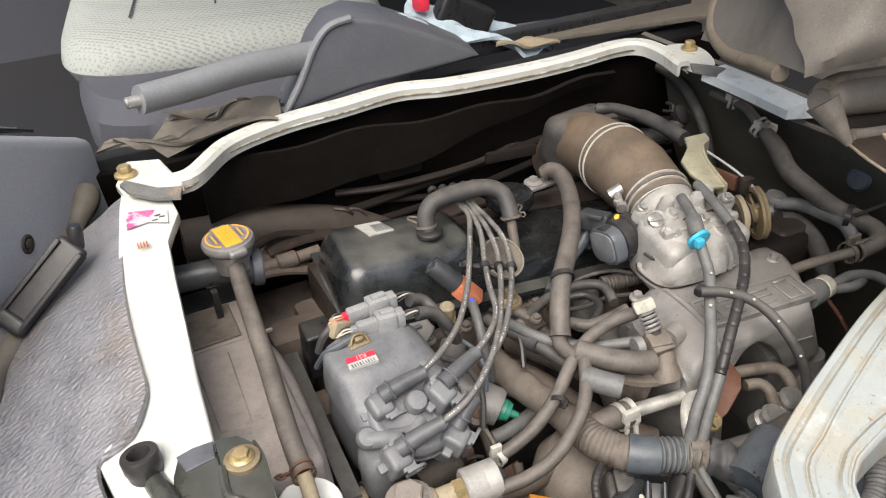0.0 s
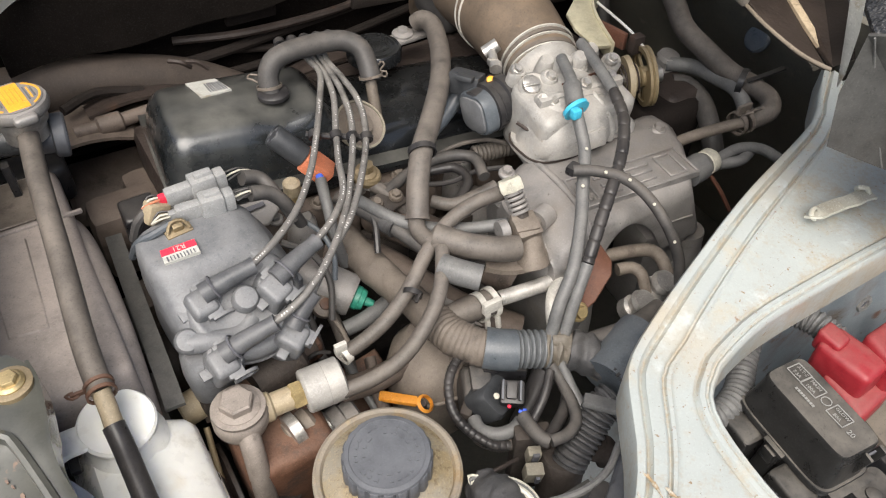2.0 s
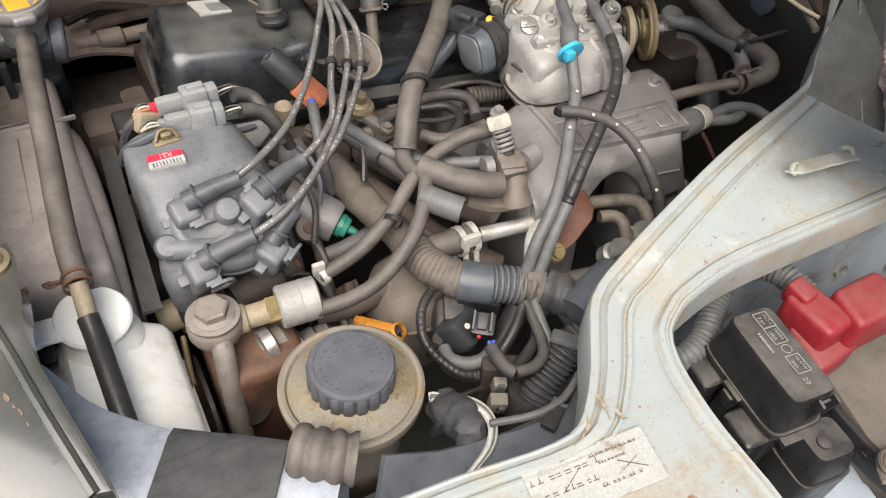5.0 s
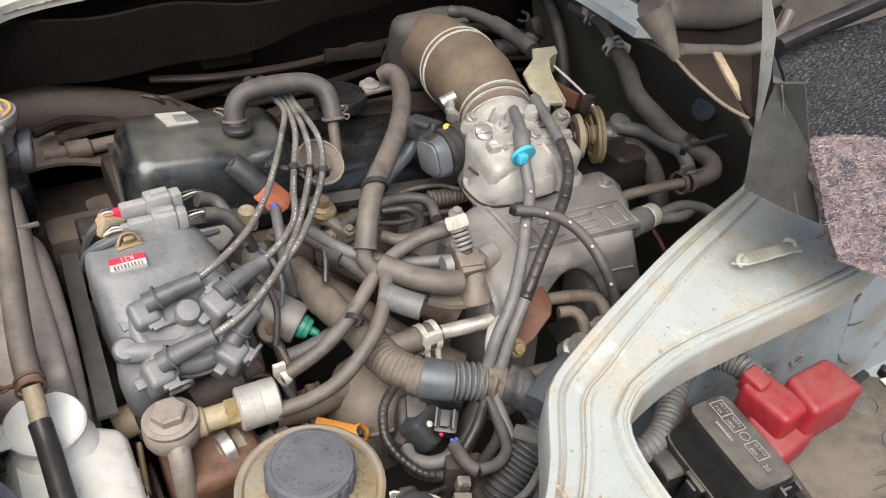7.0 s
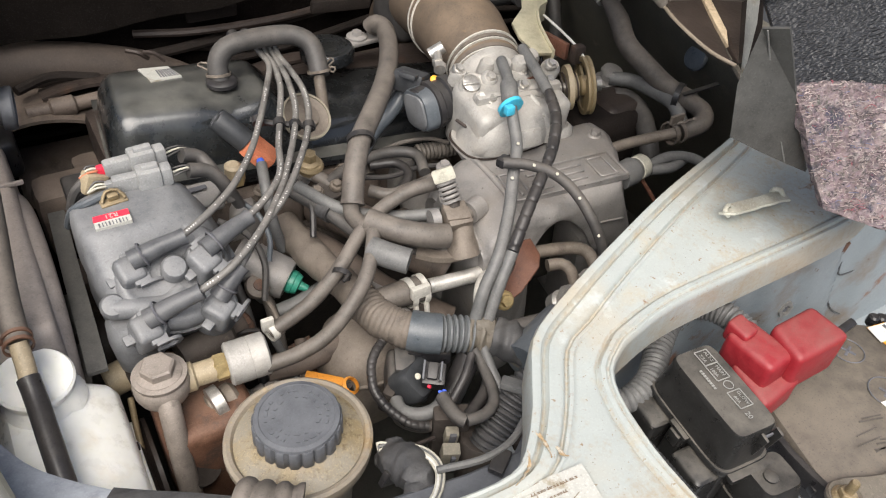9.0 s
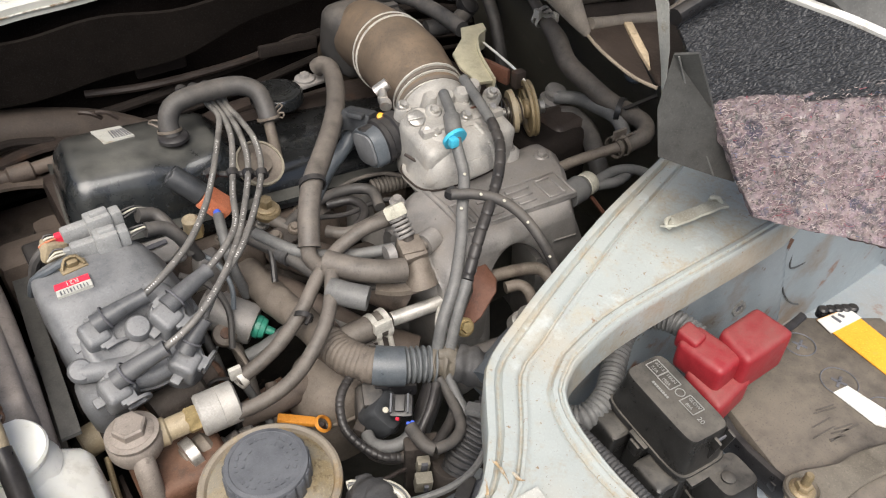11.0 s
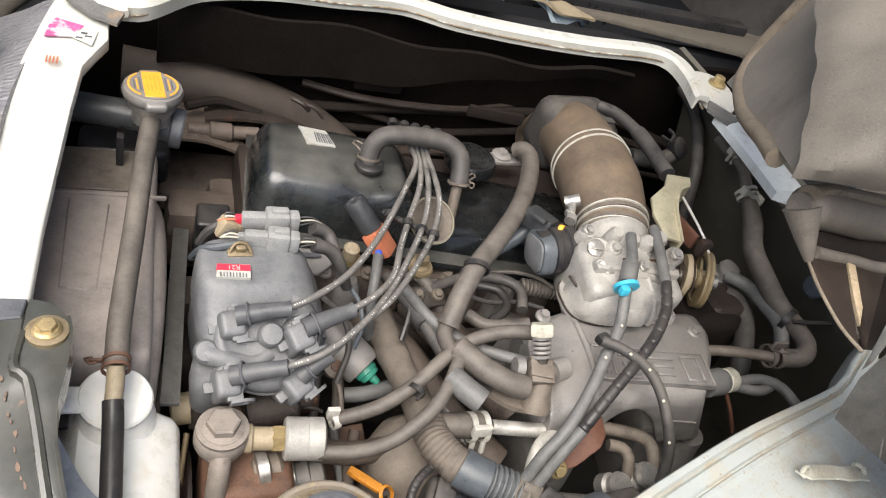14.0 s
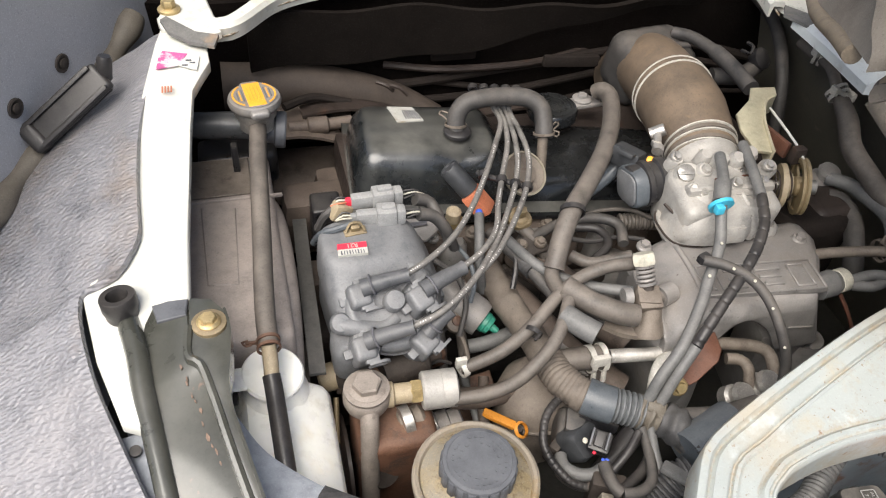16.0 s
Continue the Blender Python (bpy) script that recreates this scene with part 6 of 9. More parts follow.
part("bracket", box((0.07, 0.012, 0.05), Matrix.Translation((0.453, 0.945, 0.835)), 0.006), "near_black", wall_loom)
part("bracket", box((0.09, 0.01, 0.018), Matrix.Translation((0.622, 0.900, 0.821)) @ pose(0, 0, 0, 0, 4, 0), 0.004), "near_black", wall_loom)

# ---- damper, pump ----
damp = thing("fuel_damper", (0.306, 0.440, 0.720), "bright steel fuel damper between brass fittings", "damper")
ca, cb = vec(*(0.287, 0.431, 0.733)), vec(*(0.325, 0.428, 0.734))
cw = (cb - ca).normalized()
part("can", turned([(0.0185, 0.0), (0.0205, 0.002), (0.0205, (cb - ca).length * 0.55), (0.0200, (cb - ca).length * 0.56), (0.0205, (cb - ca).length * 0.58), (0.0205, (cb - ca).length - 0.002), (0.017, (cb - ca).length)], aim(ca, cw), 32), "alu_bright", damp)
part("collar", turned([(0.011, -0.012), (0.013, -0.010), (0.013, -0.002), (0.012, 0.001)], aim(ca, cw), 6), "brass", damp, "brass hex collar")
part("fitting", turned([(0.0115, -0.048), (0.0135, -0.044), (0.0135, -0.030), (0.011, -0.028), (0.011, -0.010)], aim(ca, cw), 18), "tan", damp, "dusty brass union")
pump = thing("power_steering_pump", (0.24, 0.42, 0.50), "rusty power steering pump with a dusty banjo bolt", "pump")
ph = vec(*(0.230, 0.434, 0.757))
part("banjo", turned([(0.018, -0.034), (0.0225, -0.028), (0.0245, -0.022), (0.0245, -0.011), (0.0225, -0.008), (0.0235, -0.0065), (0.0235, -0.0035), (0.019, -0.002)], Matrix.Translation(ph + vec(0, 0, -0.003)), 36), "banjo", pump, "dusty banjo fitting")
part("bolt", joined(hex_head(ph + vec(0, 0, -0.005), (0, 0, 1), 0.0265, 0.011, 0.0195), turned([(0.0105, 0.0055), (0.0115, 0.0066), (0.0095, 0.0070), (0.004, 0.0062)], Matrix.Translation(ph), 24)), "banjo", pump, "dusty hex bolt")
part("pipe", tube([ph + vec(0, -0.016, -0.022), ph + vec(-0.002, -0.03, -0.04), ph + vec(-0.004, -0.045, -0.09), ph + vec(-0.004, -0.06, -0.2)], 0.0098, 14), "banjo", pump, "dusty steel pipe")
part("body", box((0.085, 0.085, 0.16), pose(0.258, 0.43, 0.625), 0.014, 3), "rusty", pump, "rusty pump body")
part("pulley", turned([(0.060, -0.012), (0.060, -0.008), (0.052, -0.004), (0.060, 0.0), (0.060, 0.004)], aim((0.205, 0.43, 0.61), (1, 0, 0)), 32), "iron", pump)
for i in range(3):
    part("port", turned([(0.014 - 0.002 * (i % 2), 0), (0.016, 0.004), (0.016, 0.022), (0.013, 0.024)], aim((0.285 + 0.014 * i, 0.425, 0.665), (1, 0.1, 0.2)), 20), "alu" if i else "steel", pump)
part("ring", turned([(0.015, -0.004), (0.0175, -0.002), (0.0175, 0.006), (0.0155, 0.008), (0.0155, 0.012), (0.0175, 0.014), (0.0175, 0.022), (0.014, 0.026)], aim((0.265, 0.421, 0.690), (1, 0.15, 0.1)), 24), "dusty_brown", pump)
part("steel_ring", turned([(0.013, -0.006), (0.0178, -0.005), (0.0178, 0.005), (0.013, 0.006)], aim((0.270, 0.419, 0.700), (1, 0.15, 0.1)), 28), "steel", pump, "bright steel ring")
part("end_cap", turned([(0.019, -0.03), (0.019, 0.0), (0.016, 0.003), (0.012, 0.002)], aim((0.243, 0.389, 0.655), (0.35, -0.8, 0.35)), 24), "block", pump)
part("rear_port", turned([(0.014, -0.02), (0.016, -0.018), (0.016, 0.010), (0.013, 0.012)], aim((0.207, 0.500, 0.690), (1, 0.1, 0.1)), 20), "tan", pump)
part("bracket", box((0.075, 0.03, 0.016), Matrix.Translation((0.275, 0.493, 0.700)), 0.005), "rusty", pump)
part("boss", turned([(0.018, -0.03), (0.018, 0.02), (0.014, 0.024)], aim((0.284, 0.481, 0.712), (1, 0.2, 0)), 20), "block", pump)
part("lug", box((0.03, 0.04, 0.03), Matrix.Translation((0.221, 0.499, 0.700)), 0.008), "block", pump)

# power steering reservoir
pc = vec(0.306, 0.305, 0.772)
res = thing("fluid_reservoir", (pc.x, pc.y, 0.62), "yellowed plastic fluid reservoir with a ribbed black cap", "reservoir")
part("bowl", turned([(0.038, -0.13), (0.043, -0.05), (0.050, -0.03), (0.0570, -0.012), (0.0585, -0.004), (0.0580, 0.0), (0.0555, 0.0018), (0.0525, 0.0008), (0.0505, -0.003)], Matrix.Translation(pc), 48), "nylon", res)
part("funnel", turned([(0.0503, -0.006), (0.0506, -0.0022), (0.046, 0.0005), (0.038, 0.005), (0.031, 0.008), (0.030, 0.009)], Matrix.Translation(pc), 48), "stained", res, "brown-stained filler funnel")
part("cap", turned([(0.0335, 0.006), (0.0348, 0.008), (0.0345, 0.0245), (0.0338, 0.0255)], Matrix.Translation(pc), 144, (20, 0.0030)), "black_cap", res, "ribbed black plastic cap")
part("cap_top", turned([(0.0325, 0.0240), (0.0332, 0.0258), (0.0325, 0.0276), (0.0290, 0.0284), (0.0286, 0.0278), (0.004, 0.0282)], Matrix.Translation(pc), 64), "black_cap", res, "smooth black cap top")
for r, n in ((0.0235, 26), (0.0175, 16)):
    for i in range(n):
        if i % 9 in (4, 8):
            continue
        a = 2 * math.pi * i / n
        part("print_bar", box((0.0024, 0.0026 + 0.0008 * (i % 3), 0.0012), Matrix.Translation(pc + vec(r * math.cos(a), r * math.sin(a), 0.0281)) @ Matrix.Rotation(a, 4, "Z"), 0), "black_cap", res)
flag = thing("orange_dipstick", (0.365, 0.374, 0.740), "orange plastic dipstick handle beside the reservoir", "dipstick")
part("handle", joined(box((0.034, 0.010, 0.006), Matrix.Translation((0.373, 0.408, 0.687)) @ pose(0, 0, 0, 0, 10, -34), 0.002), box((0.012, 0.008, 0.007), Matrix.Translation((0.361, 0.416, 0.690)) @ pose(0, 0, 0, 0, 10, -34), 0.0015)), "orange", flag)
part("ring", turned([(0.007, -0.003), (0.0095, 0.0), (0.007, 0.003)], aim((0.393, 0.394, 0.682), (0.3, -0.4, 0.8)), 18, ring_only=True), "orange", flag)
part("stem", tube([(0.392, 0.396, 0.680), (0.405, 0.405, 0.640), (0.433, 0.444, 0.550)], 0.003, 8), "iron", flag)

# ---- intake ----
duct = thing("intake_duct", (0.66, 0.72, 0.79), "large dusty brown rubber intake elbow with wire clamps", "duct")
dline = [(0.676, 0.600, 0.836), (0.687, 0.640, 0.847), (0.695, 0.690, 0.852), (0.702, 0.735, 0.852), (0.709, 0.785, 0.848), (0.716, 0.835, 0.838), (0.724, 0.88, 0.815), (0.73, 0.92, 0.77)]
part("elbow", tube(dline, lambda u, s: 0.0405 + 0.0115 * min(1, max(0, s - 0.02) / 0.08) - 0.003 * (s > 0.165), 40, 0.004), "rubber_brown", duct, "dusty brown rubber elbow")


def on_duct(u):
    ln = curve_points(dline, 0.004)
    i = int(u * (len(ln) - 2))
    return ln[i], (ln[i + 1] - ln[i]).normalized()


for u, r in ((0.075, 0.0425), (0.105, 0.0440), (0.135, 0.0455), (0.44, 0.0530), (0.475, 0.0525)):
    c, w = on_duct(u)
    part("clamp_wire", turned([(r - 0.003, -0.0012), (r + 0.0008, -0.0009), (r + 0.0008, 0.0009), (r - 0.003, 0.0012)], aim(c, w), 40, ring_only=True), "pale", duct, "steel clamp wire")
for u, r in ((0.09, 0.0432), (0.12, 0.0447)):
    c, w = on_duct(u)
    part("clamp_band", turned([(r - 0.003, -0.0030), (r + 0.0002, -0.0026), (r + 0.0002, 0.0026), (r - 0.003, 0.0030)], aim(c, w), 40, ring_only=True), "loom_tape", duct, "dark brown clamp band")
screw_at = vec(*(0.625, 0.647, 0.872))
part("clamp_screw", joined(turned([(0.0075, -0.009), (0.0075, 0.009)], aim(screw_at, (0.6, -0.2, 0.4)), 14), box((0.010, 0.014, 0.008), Matrix.Translation(screw_at + vec(-0.008, -0.018, -0.006)), 0.002),
                           turned([(0.005, 0), (0.005, 0.02)], aim(screw_at, (-0.4, -0.9, -0.2)), 12), turned([(0.007, 0), (0.007, 0.008)], aim(screw_at + vec(-0.008, -0.022, -0.006), (-0.5, -0.8, -0.2)), 12)), "steel", duct, "zinc clamp screw")
part("inlet_box", box((0.110, 0.085, 0.088), pose(0.722, 0.856, 0.832, 12, 0, 8), 0.024, 4), "rubber", duct, "grey-black inlet moulding")
part("seam_tab", box((0.045, 0.012, 0.004), Matrix.Translation((0.730, 0.816, 0.885)), 0.001), "rubber", duct)

tb = thing("throttle_unit", (0.645, 0.555, 0.77), "bright cast aluminium throttle body, dusty and pitted", "throttle body")
part("bore", turned([(0.0440, -0.02), (0.0440, 0.030), (0.0415, 0.032), (0.0415, 0.052), (0.0435, 0.055), (0.0435, 0.066)], aim((0.667, 0.550, 0.832), (0.16, 1, 0.18)), 36), "alu_bright", tb)
part("casting", box((0.118, 0.075, 0.080), pose(0.662, 0.548, 0.828, 8, 0, -4), 0.013, 3), "alu_bright", tb)
part("throat", stacked([(0.652, 0.541, 0.808, 0.058, 0.037, 3.2), (0.652, 0.541, 0.817, 0.057, 0.037, 3.2), (0.651, 0.536, 0.8185, 0.055, 0.037, 2.8), (0.651, 0.532, 0.832, 0.053, 0.037, 2.6), (0.653, 0.534, 0.848, 0.049, 0.035, 2.5), (0.656, 0.540, 0.862, 0.044, 0.030, 2.4), (0.658, 0.547, 0.872, 0.034, 0.022, 2.2)]), "alu_bright", tb, "bowl of the throttle body on its flange")
for x, y in ((0.719, 0.518),):
    part("ear", stacked([(x, y, 0.806, 0.014, 0.012, 2.2), (x, y, 0.820, 0.013, 0.011, 2.2), (x, y, 0.824, 0.009, 0.008, 2.2)]), "alu_bright", tb)
    part("bolt", hex_head((x, y, 0.823), (0, -0.1, 1), 0.009, 0.007, 0.008), "alu", tb)
part("boss", turned([(0.018, -0.02), (0.018, 0.0), (0.015, 0.004)], aim((0.625, 0.565, 0.868), (-0.1, -0.5, 0.85)), 20), "alu_bright", tb)
part("screw", joined(turned([(0.010, 0), (0.010, 0.003), (0.008, 0.004)], aim((0.619, 0.564, 0.874), (-0.1, -0.5, 0.85)), 18), box((0.018, 0.003, 0.002), aim((0.616, 0.560, 0.878), (-0.1, -0.5, 0.85)), 0.0005)), "steel", tb, "slotted adjusting screw")
for p, r in (((0.649, 0.580, 0.882), 0.009), ((0.663, 0.569, 0.884), 0.0105), ((0.682, 0.566, 0.884), 0.010), ((0.705, 0.576, 0.882), 0.0105), ((0.719, 0.555, 0.876), 0.011), ((0.617, 0.586, 0.874), 0.010)):
    part("boss", turned([(r, -0.03), (r, 0.002), (r * 0.7, 0.007)], aim(p, (0, -0.35, 0.93)), 14), "alu_bright", tb)
for p in ((0.627, 0.535, 0.868), (0.616, 0.586, 0.881), (0.705, 0.538, 0.872), (0.714, 0.550, 0.884), (0.668, 0.536, 0.876)):
    part("bolt", hex_head(p, (0, -0.5, 0.85), 0.008, 0.006, 0.0075), "steel", tb)
# thin dark layer paints the crevice shade at the flange
part("foot_shade_line", stacked([(0.652, 0.541, 0.8130, 0.0592, 0.0382, 3.2), (0.652, 0.541, 0.8146, 0.0592, 0.0382, 3.2)]), "iron", tb, "dark line for the crevice shade under the throttle body")
for run in ([(0.622, 0.508, 0.820), (0.624, 0.506, 0.838), (0.633, 0.516, 0.858), (0.644, 0.530, 0.870)], [(0.686, 0.504, 0.820), (0.683, 0.502, 0.838), (0.677, 0.512, 0.858), (0.670, 0.526, 0.870)]):
    part("bowl_rib", tube(run, lambda u, s: 0.0050 - 0.0015 * u, 12, 0.004), "alu_bright", tb)
part("bowl_pad", box((0.026, 0.008, 0.020), pose(0.656, 0.4965, 0.836, -14, 0, -4), 0.0022, 2), "alu_bright", tb, "flat machined pad")
for x, y in ((0.609, 0.527), (0.698, 0.512)):
    part("bolt", hex_head((x, y, 0.8185), (0, -0.1, 1), 0.0085, 0.006, 0.0075), "steel", tb)
part("link_rod", tube([(0.596, 0.552, 0.842), (0.604, 0.535, 0.838), (0.616, 0.522, 0.838)], 0.0018, 8), "iron", tb, "thin steel link rod")
part("arch_rib", tube([(0.616, 0.548, 0.845), (0.621, 0.555, 0.860), (0.637, 0.559, 0.866), (0.660, 0.556, 0.868), (0.684, 0.554, 0.866), (0.699, 0.539, 0.858), (0.707, 0.521, 0.845)], 0.0055, 12), "alu_bright", tb)
for p, q, r in (((0.643, 0.565, 0.874), (0, -0.5, 0.85), 0.010), ((0.683, 0.562, 0.874), (0.1, -0.4, 0.9), 0.008), ((0.618, 0.543, 0.868), (-0.2, -0.6, 0.8), 0.008), ((0.697, 0.519, 0.852), (0.3, -0.6, 0.7), 0.008)):
    part("boss", turned([(r, -0.02), (r, 0.002), (r * 0.75, 0.005)], aim(p, q), 16), "alu_bright", tb)
    part("bolt", hex_head(Vector(p) + Vector(q) * 0.004, q, r * 0.9, 0.005, r * 0.6), "steel", tb)
part("cross_web", box((0.105, 0.010, 0.018), pose(0.662, 0.535, 0.866, 8, 0, -4), 0.004), "alu_bright", tb)
part("gasket", box((0.050, 0.0016, 0.004), Matrix.Translation((0.674, 0.550, 0.872)), 0.0005), "copper", tb, "thin red gasket edge")

tps = thing("throttle_sensor", (0.595, 0.615, 0.820), "black plastic throttle position sensor with a silver face", "sensor")
tw = (Vector((0.550, 0.595, 0.834)) - Vector((0.612, 0.598, 0.840))).normalized()
tm = aim((0.613, 0.598, 0.838), tw) @ Matrix.Scale(1.04, 4)
part("body", turned([(0.027, -0.004), (0.027, 0.006), (0.0245, 0.008), (0.0245, 0.016), (0.027, 0.018), (0.027, 0.024), (0.024, 0.026), (0.024, 0.038), (0.022, 0.040)], tm, 32), "black_plastic", tps)
part("shell", stacked([(0, 0, 0.026, 0.0255, 0.0235, 2.6), (0, 0, 0.037, 0.0250, 0.0225, 3.2), (0, 0, 0.0405, 0.0235, 0.0210, 3.4)], tm @ pose(0, 0, 0, 0, 0, 18)), "slate", tps, "square-shouldered black shell")
part("face", stacked([(0, 0, 0.040, 0.0205, 0.0180, 3.8), (0, 0, 0.0425, 0.0205, 0.0180, 3.8), (0, 0, 0.0432, 0.0190, 0.0165, 3.8)], tm @ pose(0, 0, 0, 0, 0, 18)), "dist", tps, "dusty silver-grey face")
sock = part("socket", box((0.026, 0.036, 0.024), Matrix.Translation((0.584, 0.632, 0.850)) @ pose(0, 0, 0, 0, 15, 35), 0.004), "black_plug", tps, "black connector socket")
part("latch", box((0.012, 0.020, 0.006), Matrix.Translation((0.575, 0.622, 0.864)) @ pose(0, 0, 0, 0, 15, 35), 0.002), "black_plug", sock)
part("lug", box((0.034, 0.014, 0.012), Matrix.Translation((0.602, 0.617, 0.848)) @ pose(0, 0, 0, 0, 0, 30), 0.004), "black_plastic", tps)
part("paint_dot", turned([(0.0046, 0), (0.0046, 0.002), (0.003, 0.003)], aim((0.602, 0.612, 0.858), (-0.2, -0.5, 0.8)), 14), "yellow", tps, "yellow paint dot")

link = thing("throttle_linkage", (0.765, 0.56, 0.80), "brass-coloured throttle cable wheel with return spring", "linkage")
wm = aim((0.772, 0.560, 0.838), (0.90, -0.40, 0.12))
part("wheel", turned([(0.010, -0.016), (0.026, -0.016), (0.027, -0.010), (0.016, -0.008), (0.016, -0.002), (0.010, 0.0)], wm, 32), "tan", link)
part("cam", turned([(0.0285, 0.004), (0.0345, 0.004), (0.0345, 0.007), (0.0325, 0.0085), (0.0345, 0.010), (0.0345, 0.013), (0.0285, 0.013)], wm, 40, ring_only=True), "old_brass", link, "grooved brass rim of the wheel")
part("hub", turned([(0.0095, 0.001), (0.0120, 0.003), (0.0120, 0.013), (0.0075, 0.016), (0.003, 0.0165)], wm, 24), "old_brass", link)
for a in (20, 140, 260):
    part("spoke", box((0.026, 0.0085, 0.0035), wm @ pose(0, 0, 0.008, 0, 0, a) @ pose(0.019, 0, 0), 0.001), "old_brass", link)
part("sector", plate([wm @ vec(0.031 * math.cos(radians(a)), 0.031 * math.sin(radians(a)), 0.0065) for a in range(150, 251, 10)] + [wm @ vec(0.0, 0.0, 0.0065)], wm.to_3x3() @ vec(0, 0, 0.0025), 0.0004), "old_brass", link)
part("stop_tab", box((0.014, 0.012, 0.004), wm @ pose(0.010, -0.037, 0.010), 0.001), "old_brass", link)
part("spring", tube([wm @ vec(0.0175 * math.cos(0.63 * i), 0.0175 * math.sin(0.63 * i), -0.024 + 0.00045 * i) for i in range(48)], 0.0011, 6, 0.003), "iron", link, "return spring")
part("shaft", turned([(0.006, -0.05), (0.006, 0.02), (0.009, 0.021), (0.009, 0.027)], wm, 14), "steel", link)
part("stop", box((0.016, 0.012, 0.022), Matrix.Translation((0.780, 0.581, 0.868)), 0.003), "iron", link)
part("cable", tube([(0.788, 0.662, 0.880), (0.784, 0.615, 0.878), (0.784, 0.584, 0.872), (0.781, 0.565, 0.866)], 0.0016, 6), "paper", link, "bare throttle cable")
cbk = thing("cable_bracket", (0.762, 0.628, 0.860), "gold zinc-plated cable bracket on the throttle body", "bracket")
part("plate", plate([(0.771, 0.690, 0.894), (0.805, 0.687, 0.894), (0.799, 0.672, 0.893), (0.779, 0.664, 0.892), (0.756, 0.631, 0.889), (0.747, 0.605, 0.886), (0.737, 0.572, 0.883), (0.716, 0.580, 0.883), (0.717, 0.617, 0.886), (0.726, 0.645, 0.889), (0.756, 0.667, 0.893)], (0.002, 0.002, -0.006), 0.0015, 2), "gold", cbk)
part("flange", swept([(0.792, 0.667, 0.892), (0.775, 0.659, 0.891), (0.756, 0.631, 0.889), (0.746, 0.605, 0.886), (0.735, 0.572, 0.883)], [(-0.0015, -0.022), (-0.0015, 0.003), (0.0015, 0.003), (0.0015, -0.022)], 0.006), "gold", cbk)
part("red_face", box((0.006, 0.045, 0.02), Matrix.Translation((0.768, 0.612, 0.868)) @ pose(0, 0, 0, 0, 0, 10), 0.001), "copper", cbk)

plen = thing("intake_plenum", (0.66, 0.44, 0.55), "dusty cast aluminium intake plenum with a raised nameplate", "plenum")
def plenum_skin(u):
    """The casting across its width: flat lid, rounded near edge, skirt with an arch for the hoses."""
    x_mid = 0.552 + 0.205 * u
    arch = max(0.0, math.sin(math.pi * min(1.0, max(0.0, (x_mid - 0.606) / 0.090)))) ** 0.5
    foot = 0.700 if x_mid < 0.60 else 0.722
    low = foot + (0.787 - foot) * arch
    end = ease(u / 0.05) * ease((1 - u) / 0.04)
    fall = 0.030 * (1 - ease((x_mid - 0.548) / 0.050))
    prof = [(0.520, 0.700), (0.534, 0.750), (0.537, 0.792), (0.533, 0.803), (0.522, 0.8105), (0.500, 0.8130), (0.465, 0.8135), (0.432, 0.8125), (0.420, 0.8105), (0.4125, 0.8050), (0.4090, 0.7960), (0.4085, 0.792), (0.4100, low + 0.003), (0.4130, low), (0.4300, low), (0.470, min(low, 0.770))]
    pts = []
    for y, z in prof:
        xr = min(0.777, 0.730 + 0.62 * max(0.0, y - 0.413)) + 0.42 * max(0.0, 0.800 - z) * (1 - ease((y - 0.42) / 0.08))
        yy = y if end >= 1 else 0.47 + (y - 0.47) * (0.94 + 0.06 * end)
        zz = z - fall * ease((z - 0.70) / 0.1) - (1 - end) * 0.008 * ease((z - 0.75) / 0.05)
        pts.append(vec(0.552 + (xr - 0.552) * u, yy, zz))
    return pts


part("chamber", loft([plenum_skin(u) for u in [0.0, 0.008, 0.022, 0.045] + [0.07 + 0.025 * i for i in range(35)] + [0.955, 0.975, 0.990, 1.0]]), "alu", plen)
part("lower_body", stacked([(0.590, 0.460, 0.58, 0.030, 0.046, 3), (0.590, 0.458, 0.66, 0.034, 0.052, 3.2), (0.586, 0.464, 0.74, 0.038, 0.058, 3.4), (0.583, 0.470, 0.768, 0.038, 0.056, 3.4), (0.584, 0.474, 0.780, 0.034, 0.048, 3.4)]), "alu", plen, "cast neck under the chamber")
part("flank_rib", tube([(0.601, 0.530, 0.806), (0.600, 0.500, 0.812), (0.597, 0.455, 0.8125), (0.592, 0.420, 0.806), (0.588, 0.409, 0.788), (0.584, 0.409, 0.750)], 0.0038, 12), "alu", plen)
part("end_foot", plate([vec(0.690, 0.422, 0.735), vec(0.759, 0.420, 0.722), vec(0.776, 0.470, 0.722), vec(0.700, 0.480, 0.735)], (0.01, 0, -0.14), 0.005, 2), "alu", plen)
part("skirt_line", tube([(0.700, 0.4078, 0.768), (0.718, 0.4078, 0.765), (0.734, 0.4080, 0.762)], 0.0012, 6), "alu", plen)
part("back_wall", box((0.13, 0.02, 0.16), pose(0.70, 0.505, 0.68), 0.006), "dark", plen)
nm = pose(0.668, 0.446, 0.8125, 0.5, 0, -6)
npl = part("nameplate", box((0.140, 0.046, 0.006), nm, 0.002), "alu", plen)
part("nameplate_rim", joined(*[box(s, nm @ pose(*p), 0.0008, 1) for s, p in (((0.140, 0.003, 0.003), (0, 0.0215, 0.004)), ((0.140, 0.003, 0.003), (0, -0.0215, 0.004)), ((0.003, 0.046, 0.003), (0.0685, 0, 0.004)), ((0.003, 0.046, 0.003), (-0.0685, 0, 0.004)))]), "alu", npl)
